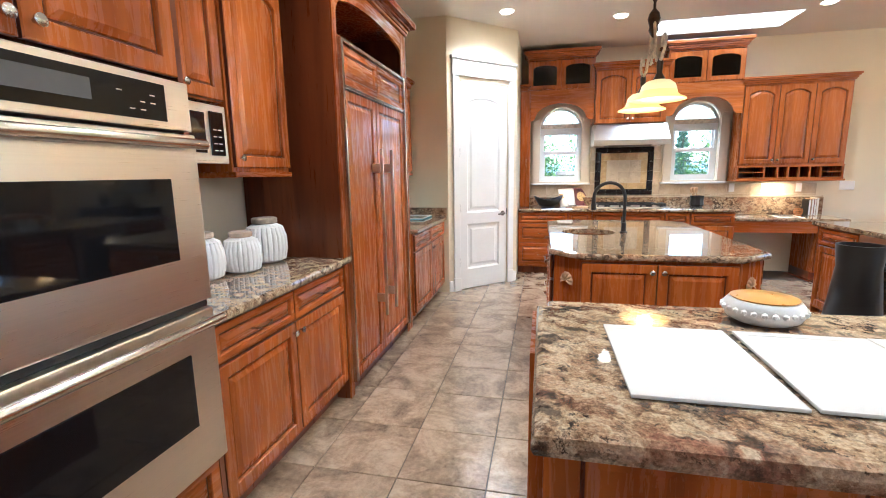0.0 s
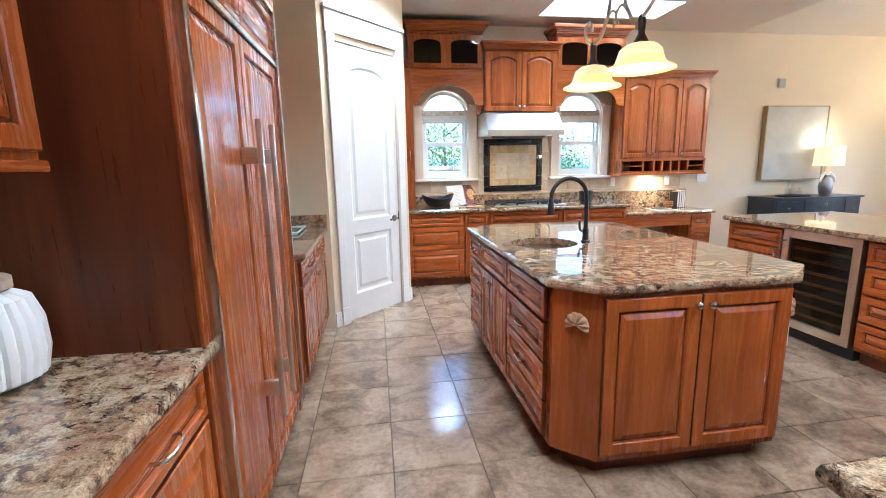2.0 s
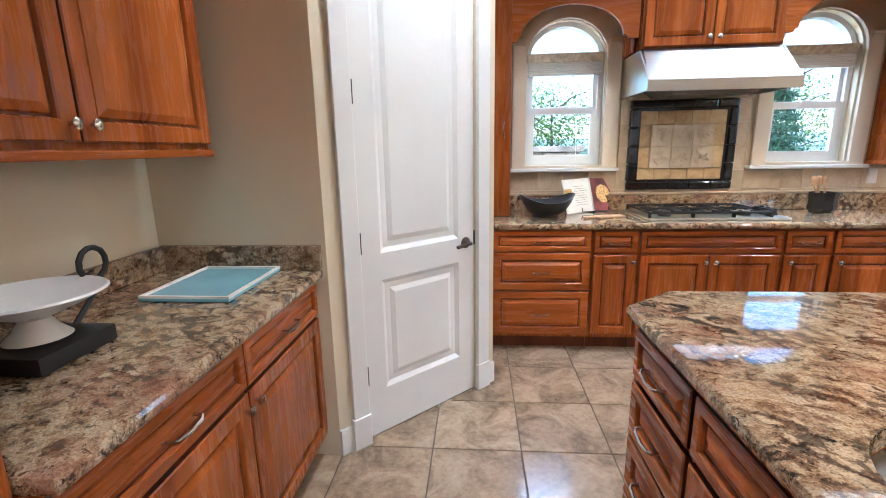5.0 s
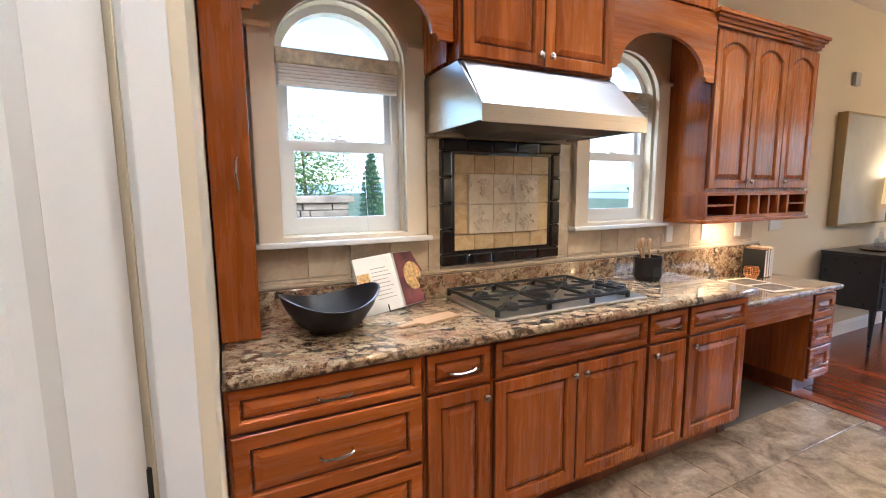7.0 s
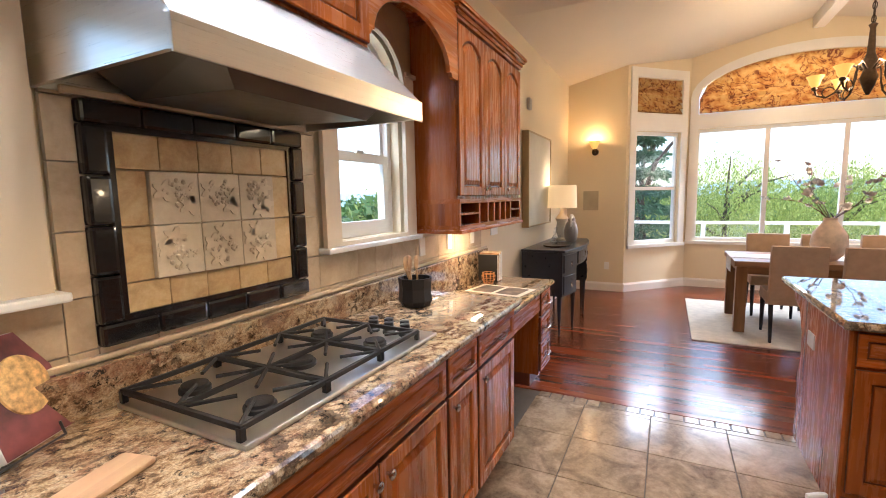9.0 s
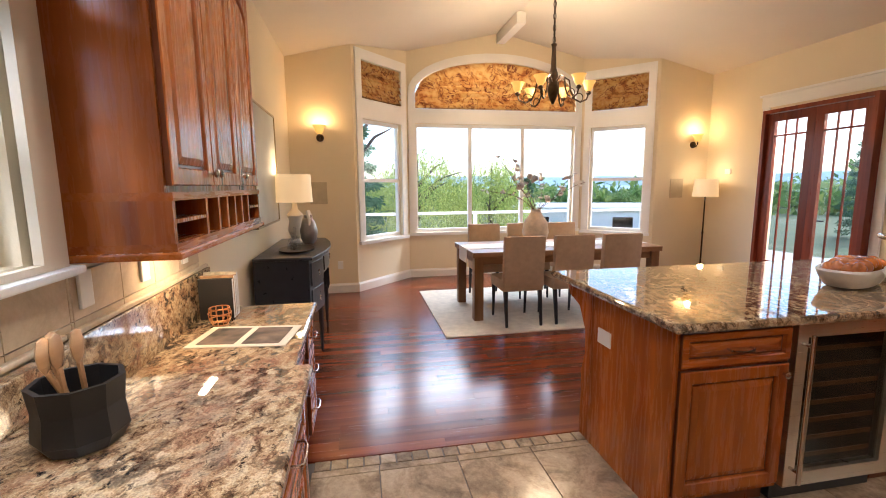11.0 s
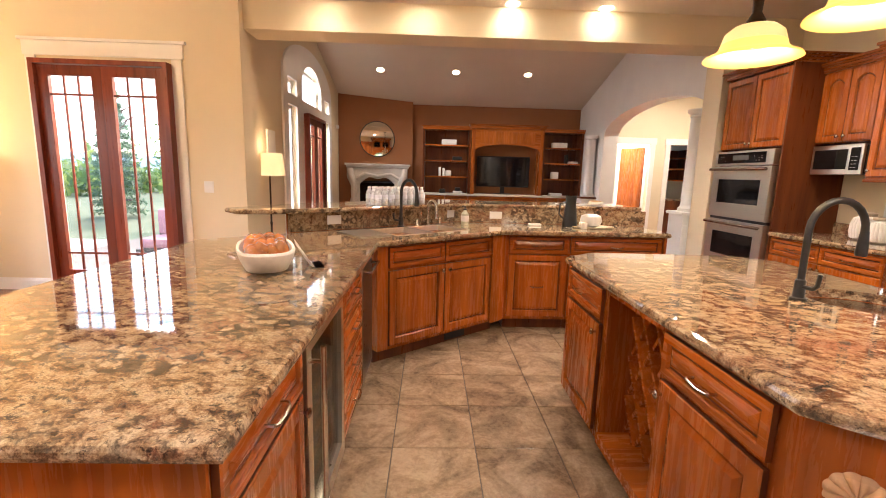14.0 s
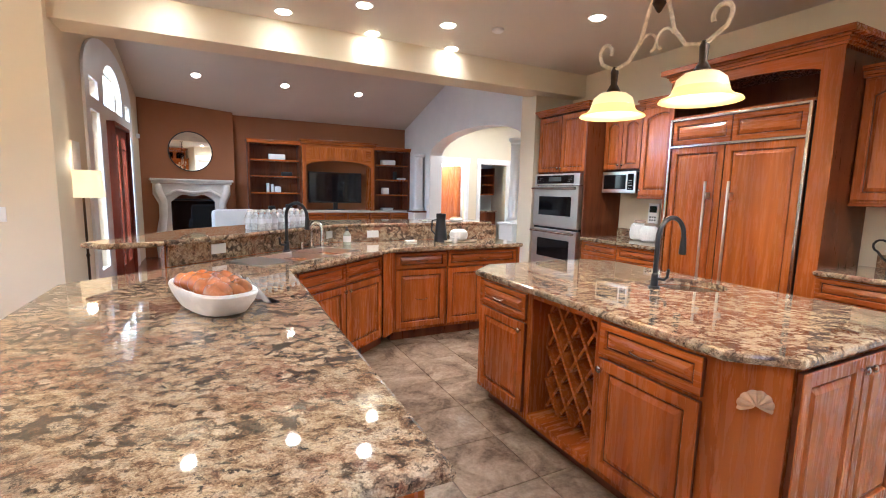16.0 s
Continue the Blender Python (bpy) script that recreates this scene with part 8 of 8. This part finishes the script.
# columns and low piers of the arch
for y in (-4.40, -0.56):
    c = thing("column", "white round column on a panelled pier", "column", pose(-1.02, y, 0), "arch columns", "structure")
    part("pier", boxes((-0.17, 0.17, -0.17, 0.17, 0.0, 0.93), (-0.15, 0.15, -0.175, 0.175, 0.12, 0.80, 0.004)), TRIM, c)
    part("pier_cap", boxes((-0.20, 0.20, -0.20, 0.20, 0.931, 0.97, 0.008)), CHERRY_DARK if y < -1 else TRIM, c)
    part("shaft", lathe(bmesh.new(), [(0.14, 0.971), (0.14, 1.01), (0.115, 1.04), (0.11, 1.06), (0.10, 2.14), (0.115, 2.16), (0.10, 2.18), (0.14, 2.215), (0.145, 2.25)], 28), TRIM, c, smooth=True)
hd = thing("door_4", "open cherry door in the hall", "door", pose(-2.55, -5.14, 0, 0, 0, -70), "", "structure")
part("door_leaf", front_mesh(0.74, 2.08, 0.11, False, CHERRY), CHERRY, hd, "", (0, 0, 0.01))
structure("trim_hall", boxes((-3.96, -3.85, -4.998, -4.975, 0, 2.15, 0.004), (-3.05, -2.94, -4.998, -4.975, 0, 2.15, 0.004), (-3.98, -2.92, -4.998, -4.97, 2.151, 2.29, 0.004)), TRIM, "white casing round the bar recess")
structure("trim_hall_door", boxes((-1.65, -1.55, -4.998, -4.975, 0, 2.15, 0.004), (-2.70, -2.60, -4.998, -4.975, 0, 2.15, 0.004), (-2.72, -1.53, -4.998, -4.97, 2.151, 2.29, 0.004)), TRIM, "white casing round the hall doorway")
hc = thing("bar_cabinet", "dark cherry bar cabinet with open shelves in a recess", "cabinet", pose(-3.84, -5.55, 0) @ Matrix.Diagonal((1.25, 1, 1, 1)))
part("base", boxes((0, 0.62, -0.5, 0.12, 0, 0.88)), CHERRY_DARK, hc)
part("worktop", boxes((-0.02, 0.64, -0.52, 0.14, 0.88, 0.92)), GRANITE, hc)
part("upper_case", boxes((0, 0.62, -0.5, -0.48, 1.35, 2.1), (0, 0.03, -0.48, 0.0, 1.35, 2.1), (0.59, 0.62, -0.48, 0.0, 1.35, 2.1)), CHERRY_DARK, hc)
for z in (1.35, 1.62, 1.88):
    part("shelf", boxes((0.03, 0.59, -0.48, 0.0, z, z + 0.025)), CHERRY, hc)
solo("picture", boxes((4.425, 4.448, -0.95, -0.66, 1.52, 1.86, 0.004)), PAPER, "small framed line drawing on the wall", "picture")
so_ = thing("armchair", "white rounded armchair by the fireplace", "armchair", pose(2.75, -3.9, 0, 0, 0, 200))
part("seat", boxes((-0.38, 0.38, -0.35, 0.35, 0.08, 0.46, 0.07)), CERAMIC, so_, smooth=True)
part("backrest", boxes((-0.40, 0.40, 0.25, 0.45, 0.2, 1.0, 0.09)), CERAMIC, so_, smooth=True)
for s_ in (-1, 1):
    part("armrest", boxes((s_ * 0.38 - 0.08, s_ * 0.38 + 0.08, -0.34, 0.35, 0.1, 0.64, 0.06)), CERAMIC, so_, smooth=True)
for x in (-0.3, 0.3):
    for y in (-0.28, 0.35):
        part("leg", boxes((x - 0.02, x + 0.02, y - 0.02, y + 0.02, 0, 0.09)), BLACK, so_)


set_out(mark, *LIV_AT)


# ---- ceiling fittings ----
bmc = lathe(bmesh.new(), [(0.075, -0.004), (0.082, -0.006), (0.085, 0.0)], 26)
RING = mesh_of("trim_ring", bmc, True)
RING.materials.append(TRIM)
LENS = mesh_of("lens", lathe(bmesh.new(), [(0.060, -0.0075), (0.058, -0.010), (0.01, -0.011)], 22), True)
LENS.materials.append(BULB)
for x, y in CANS:
    c = thing("recessed_light", "lit recessed ceiling light with a white ring", "ceiling light", pose(x, y, KC), "recessed lights")
    part("trim_ring", RING, TRIM, c)
    part("lens", LENS, BULB, c, "glowing lens")
for x in (3.40, 1.90, 0.46):
    c = thing("recessed_light", "lit recessed ceiling light with a white ring", "ceiling light", pose(x + LIV_AT[0], -4.15 + LIV_AT[1], ZL(-4.15 + LIV_AT[1]) + 0.002, math.degrees(math.atan(0.29))), "recessed lights")
    part("trim_ring", RING, TRIM, c)
    part("lens", LENS, BULB, c, "glowing lens")
solo("smoke_detector", lathe(bmesh.new(), [(0.06, 0.0), (0.06, -0.02), (0.045, -0.032), (0.01, -0.034)], 24), TRIM, "round white smoke detector on the ceiling", "smoke detector", pose(0.23, 1.25, KC), smooth=True)


# ---- outside ----
def leafy(nt, b, col):
    """Leaf colour with some light passing through the blade."""
    t, mix = nt.nodes.new("ShaderNodeBsdfTranslucent"), nt.nodes.new("ShaderNodeMixShader")
    nt.links.new(col, b.inputs["Base Color"])
    nt.links.new(col, t.inputs[0])
    mix.inputs[0].default_value = 0.45
    nt.links.new(b.outputs[0], mix.inputs[1])
    nt.links.new(t.outputs[0], mix.inputs[2])
    nt.links.new(mix.outputs[0], nt.nodes["Material Output"].inputs[0])


m, nt, b = nodes_of("leaf")
geo = nt.nodes.new("ShaderNodeNewGeometry")
leafy(nt, b, ramp(nt, geo.outputs["Random Per Island"], [(0.0, (0.06, 0.12, 0.03)), (0.6, (0.15, 0.24, 0.06)), (1.0, (0.30, 0.35, 0.09))]))
b.inputs["Roughness"].default_value = 0.6
LEAF = m
m, nt, b = nodes_of("willow_leaf")
geo = nt.nodes.new("ShaderNodeNewGeometry")
leafy(nt, b, ramp(nt, geo.outputs["Random Per Island"], [(0.0, (0.22, 0.28, 0.06)), (0.6, (0.44, 0.50, 0.12)), (1.0, (0.62, 0.64, 0.20))]))
b.inputs["Roughness"].default_value = 0.6
WILLOW = m
m, nt, b = nodes_of("needle")
geo = nt.nodes.new("ShaderNodeNewGeometry")
leafy(nt, b, ramp(nt, geo.outputs["Random Per Island"], [(0.0, (0.04, 0.09, 0.05)), (1.0, (0.13, 0.22, 0.11))]))
NEEDLE = m
BARK = plain("bark", (0.10, 0.07, 0.05), 0.9, vary=0.4, scale=8, bumps=0.5, bscale=20)


def leaf_mesh(points, size, seed, droop=0.0):
    rng = np.random.default_rng(seed)
    n = len(points)
    a = rng.normal(size=(n, 3))
    a[:, 2] = a[:, 2] * (1 - droop) - 2.0 * droop
    a /= np.linalg.norm(a, axis=1)[:, None]
    c = np.cross(a, rng.normal(size=(n, 3)))
    c /= np.linalg.norm(c, axis=1)[:, None]
    s = size * rng.uniform(0.6, 1.4, (n, 1))
    k = 2.6 if droop else 1.4
    verts = np.stack([points, points + a * s * k * 0.5 + c * s * 0.35, points + a * s * k, points + a * s * k * 0.5 - c * s * 0.35], 1).reshape(-1, 3)
    me = bpy.data.meshes.new("crown")
    me.from_pydata(verts.tolist(), [], [tuple(range(4 * i, 4 * i + 4)) for i in range(n)])
    return me


def tree(kind, x, y, z, h, r, seed, label):
    rng = np.random.default_rng(seed)
    t = thing("tree", label, "tree", pose(x, y, z))
    tr = bmesh.new()
    tube(tr, [(0, 0, 0), (0.1, 0.05, h * 0.3), (0.0, 0.1, h * 0.6), (0.05, 0, h * 0.92)], 0.05 * h * 0.5, 8, 0.02)
    for k in range(7):
        a = k * 0.9
        z0 = h * (0.3 + 0.07 * k)
        tube(tr, [(0, 0, z0), (r * 0.4 * math.cos(a), r * 0.4 * math.sin(a), z0 + h * 0.12), (r * 0.75 * math.cos(a), r * 0.75 * math.sin(a), z0 + h * 0.16)], 0.012 * h, 6, 0.01)
    part("trunk", tr, BARK, t)
    if kind == "conifer":
        n = 13000
        f = rng.uniform(0, 1, n) ** 0.8
        tier = np.floor(f * 14) / 14
        rad = r * (1 - tier * 0.97) * np.sqrt(rng.uniform(0.02, 1, n)) * (0.75 + 0.25 * np.sin(tier * 90))
        a = rng.uniform(0, 6.283, n)
        pts = np.stack([rad * np.cos(a), rad * np.sin(a), h * (0.08 + 0.92 * tier) - 0.25 * rad + rng.normal(0, 0.06, n)], 1)
        part("crown", leaf_mesh(pts, 0.085, seed, 0.2), NEEDLE, t, "dark needled crown")
    elif kind == "willow":
        pts = []
        for k in range(430):
            a, q = rng.uniform(0, 6.283), math.sqrt(rng.uniform(0, 1))
            top = h * (0.95 - 0.35 * q * q) + rng.normal(0, 0.25)
            ln = rng.uniform(0.25, 0.6) * h
            m_ = 56
            zs_ = top - np.linspace(0, 1, m_) * ln
            out = 1 + 0.18 * np.linspace(0, 1, m_)
            pts.append(np.stack([r * q * math.cos(a) * out + rng.normal(0, 0.06, m_), r * q * math.sin(a) * out + rng.normal(0, 0.06, m_), zs_], 1))
        pts = np.concatenate(pts)
        part("crown", leaf_mesh(pts, 0.048, seed, 0.8), WILLOW, t, "yellow-green hanging crown")
    else:
        pts = []
        for k in range(42):
            d = rng.normal(size=3)
            d /= np.linalg.norm(d)
            c = d * r * 0.75 * rng.uniform(0.4, 1) * np.array([1, 1, 0.8]) + np.array([0, 0, h * 0.66])
            pts.append(c + rng.normal(0, r * 0.17, (120, 3)))
        pts = np.concatenate(pts)
        part("crown", leaf_mesh(pts, 0.13, seed), LEAF, t, "mid-green leafy crown")
    return t


GZ = -1.4
gm = tile_mat("lawn", (0.04, 0.07, 0.02), (0.09, 0.12, 0.04), (0.16, 0.17, 0.08), 0.9, 0.4)
structure("ground", boxes((-1500, 1500, -1500, 1500, GZ - 0.3, GZ)), gm, "green ground reaching to the horizon")
# outside slab under the house and deck
structure("ground_house_base", boxes((-4.5, 8.15, -7.0, 6.84, GZ, -0.13)), GROUT, "concrete base of the house")
structure("deck", boxes((8.16, 11.0, -4.0, 7.5, GZ, -0.16)), plain("deck_boards", (0.35, 0.31, 0.26), 0.7, vary=0.2), "grey deck outside the bay")
structure("deck_patio", boxes((4.7, 8.15, -8.0, 0.29, GZ, -0.14)), plain("patio_stone", (0.34, 0.31, 0.27), 0.8, vary=0.2), "stone patio outside the french doors")
rl = thing("deck_railing", "white deck railing with glass panels", "railing")
part("top_rail", boxes((10.85, 10.93, -4.0, 7.5, 0.80, 0.86, 0.006)), TRIM, rl)
part("bottom_rail", boxes((10.87, 10.91, -4.0, 7.5, -0.08, -0.04)), TRIM, rl)
for k in range(9):
    y = -3.95 + 1.42 * k
    part("post", boxes((10.85, 10.93, y, y + 0.08, -0.16, 0.80)), TRIM, rl)
g = part("glass_panel", boxes((10.885, 10.891, -3.9, 7.4, -0.04, 0.80)), GLASS, rl)
g.visible_shadow = False
tree("willow", 20.5, 3.2, -3.6, 7.0, 2.7, 1, "weeping willow with yellow-green hanging branches")
tree("willow", 22.0, -0.6, -3.8, 6.7, 2.3, 2, "weeping willow with yellow-green hanging branches")
tree("willow", 27.0, 9.5, -3.8, 7.0, 3.6, 8, "weeping willow with yellow-green hanging branches")
tree("conifer", 16.5, 6.0, -3.4, 8.4, 2.0, 3, "tall dark conifer beside the deck")
tree("conifer", 18.5, 11.5, -3.4, 9.4, 2.2, 4, "tall dark conifer beside the deck")
tree("conifer", 25.5, -3.8, -4.0, 6.0, 1.1, 5, "dark conifer in the distance")
tree("broad", 36.0, -16.5, -4.0, 5.0, 1.7, 6, "leafy tree in the distance")
tree("conifer", 19.0, -19.5, -1.4, 7.4, 1.7, 7, "dark conifer beyond the patio")
tree("broad", 12.6, -15.6, -1.4, 5.4, 2.2, 9, "leafy tree beyond the patio")
for k, (x, y, h, r) in enumerate(((-5.2, 25.0, 6.0, 3.4), (-1.0, 28.0, 5.0, 3.2), (4.0, 31.0, 6.6, 3.6), (10.5, 30.0, 5.2, 3.4), (19.0, 34.0, 6.6, 4.2), (-11.0, 28.0, 7.0, 4.0))):
    tree("broad", x, y, GZ, h, r, 20 + k, "leafy green garden tree")
tree("conifer", 12.0, 44.0, GZ, 7.0, 1.6, 31, "slim conifer beyond the garden")
tree("conifer", 13.0, 25.0, GZ, 6.8, 2.0, 32, "slim conifer beyond the garden")
# neighbour's white house below the deck and the woods behind it
nh = thing("neighbour_house", "low white neighbouring house with a flat roof", "house", pose(26.0, -8.2, GZ, 0, 0, -22))
WHITEWALL = plain("house_render", (0.72, 0.72, 0.70), 0.8, vary=0.05)
part("wall", boxes((-3, 3, -4.6, 4.6, 0.0, 1.45)), WHITEWALL, nh)
part("roof", boxes((-3.2, 3.2, -4.8, 4.8, 1.45, 1.62, 0.02)), plain("roof_edge", (0.6, 0.6, 0.58), 0.7), nh, "pale flat roof")
for k in range(4):
    w_ = part("window", boxes((-3.03, -2.98, -4.0 + 2.2 * k, -2.8 + 2.2 * k, 0.45, 1.15)), TRIM, nh)
    part("pane", boxes((-3.045, -3.03, -3.92 + 2.2 * k, -2.88 + 2.2 * k, 0.52, 1.08)), DARKGLASS, w_, "dark window pane")
rng = np.random.default_rng(77)
far = []
for k in range(260):
    a_, d_ = rng.uniform(-1.15, 0.75), rng.uniform(46, 118)
    r_ = rng.uniform(1.2, 3.0)
    far.append(np.array([d_ * math.cos(a_), d_ * math.sin(a_), GZ + r_ * 0.5]) + rng.normal(0, r_ * 0.5, (90, 3)) * np.array([1, 1, 0.6]))
wd = new("woods", leaf_mesh(np.concatenate(far), 0.75, 78))
wd.data.materials.append(LEAF)
tagged(wd, "low green woods and gardens beyond the deck", "trees", "", "stuff")
hl = bmesh.new()
ring = []
for k in range(97):
    a = 2 * math.pi * k / 96
    hgt = 16 + 9 * noise.noise(Vector((math.cos(a) * 3, math.sin(a) * 3, 0))) + 4 * noise.noise(Vector((math.cos(a) * 11, math.sin(a) * 11, 4)))
    ring.append((hl.verts.new((900 * math.cos(a), 900 * math.sin(a), -6)), hl.verts.new((940 * math.cos(a), 940 * math.sin(a), max(5, hgt)))))
for (a0, a1), (b0, b1) in zip(ring, ring[1:]):
    hl.faces.new((a0, b0, b1, a1))
# distance haze is put into the hills' pale blue colour
structure("backdrop_hills", hl, plain("far_hills", (0.34, 0.44, 0.47), 1.0, vary=0.2, scale=0.02), "hills on the horizon, hazed to pale blue by colour")
structure("water", boxes((120, 880, -500, 300, GZ - 0.1, GZ + 0.05)), plain("bay_water", (0.34, 0.46, 0.52), 0.9, spec=0.1), "blue water beyond the trees")
sp = thing("stone_pillar", "stacked stone pillar in the garden", "pillar", pose(0.70, 10.4, GZ))
STONE = plain("field_stone", (0.24, 0.19, 0.14), 0.85, vary=0.45, scale=3, bumps=0.4, bscale=25)
random.seed(3)
for j in range(34):
    z0 = 0.08 * j
    xcuts = [-0.38] + sorted(random.uniform(-0.25, 0.25) for _ in range(2)) + [0.38]
    for a_, b_ in zip(xcuts, xcuts[1:]):
        if b_ - a_ > 0.06:
            o_ = random.uniform(0, 0.03)
            part("stone", boxes((a_ + 0.006, b_ - 0.006, -0.4 - o_, 0.4, z0 + 0.004, z0 + 0.077, 0.008)), STONE, sp)
part("cap", boxes((-0.44, 0.44, -0.46, 0.46, 2.725, 2.81, 0.015)), STONE, sp)
# patio sofa seen through the french doors
ps = thing("patio_sofa", "grey patio sofa with purple cushions", "sofa", pose(5.5, -1.6, -0.14, 0, 0, 180))
part("frame", boxes((-0.9, 0.9, -0.35, 0.35, 0.0, 0.3, 0.02), (-0.9, 0.9, 0.25, 0.4, 0.3, 0.78, 0.02)), IRON, ps)
for k in range(3):
    part("cushion", boxes((-0.85 + 0.57 * k, -0.29 + 0.57 * k, -0.33, 0.25, 0.3, 0.45, 0.05)), plain("plum_cloth", (0.16, 0.09, 0.12), 0.9) if k == 0 else bpy.data.materials["plum_cloth"], ps, smooth=True)
    part("back_cushion", boxes((-0.85 + 0.57 * k, -0.29 + 0.57 * k, 0.14, 0.26, 0.45, 0.85, 0.05)), bpy.data.materials["plum_cloth"], ps, smooth=True)


# ---- floor pieces ----
def cached_box(cache, w, d, h, mat_, bev):
    key = (round(w, 3), round(d, 3))
    if key not in cache:
        bm = bmesh.new()
        lo = [bm.verts.new(c) for c in ((0, 0, 0), (w, 0, 0), (w, d, 0), (0, d, 0))]
        mi = [bm.verts.new(c) for c in ((0, 0, h - bev), (w, 0, h - bev), (w, d, h - bev), (0, d, h - bev))]
        hi = [bm.verts.new(c) for c in ((bev, bev, h), (w - bev, bev, h), (w - bev, d - bev, h), (bev, d - bev, h))]
        for a_, b_ in ((lo, mi), (mi, hi)):
            for i in range(4):
                bm.faces.new((a_[i], a_[(i + 1) % 4], b_[(i + 1) % 4], b_[i]))
        bm.faces.new(hi)
        me = mesh_of("piece", bm)
        me.materials.append(mat_)
        cache[key] = me
    return cache[key]


floor_ob, dining_ob = bpy.data.objects["floor"], bpy.data.objects["floor_dining"]
tc = {}
xl = [-1.80] + [-0.665 + 0.4185 * k for k in range(-2, 10)] + [3.155]
yl = [-0.29] + [4.085 + 0.4175 * k for k in range(-10, 5)] + [6.10]
for x0, x1 in zip(xl, xl[1:]):
    for y0, y1 in zip(yl, yl[1:]):
        if y1 - y0 > 0.05:
            part("tile", cached_box(tc, x1 - x0 - 0.005, y1 - y0 - 0.005, 0.008, TILE, 0.002), TILE, floor_ob, "", (x0 + 0.0025, y0 + 0.0025, -0.0075))
mcache = {}
for k in range(66):
    part("border_tile", cached_box(mcache, 0.078, 0.078, 0.008, TILE, 0.002), TILE, floor_ob, "", (3.160, 0.42 + 0.086 * k, -0.0072))
pc = {}
random.seed(9)
for k in range(55):
    x = 3.246 + 0.0856 * k
    y = 0.47
    if x < 7.02:
        end = 6.66
    else:
        cut = x - 7.12
        y, end = (1.30 + max(0, cut) * 0.98, 5.88 - max(0, cut) * 0.98)
        if x < 7.12:
            y, end = 0.47, 6.66
    while y < end - 0.02:
        ln = random.choice((0.9, 1.2, 1.5, 1.9))
        ln = min(ln, end - y)
        if end - y - ln < 0.3:
            ln = end - y
        part("plank", cached_box(pc, 0.0850, ln - 0.0006, 0.008, PLANK, 0.0004), PLANK, dining_ob, "", (x, y, -0.0075))
        y += ln
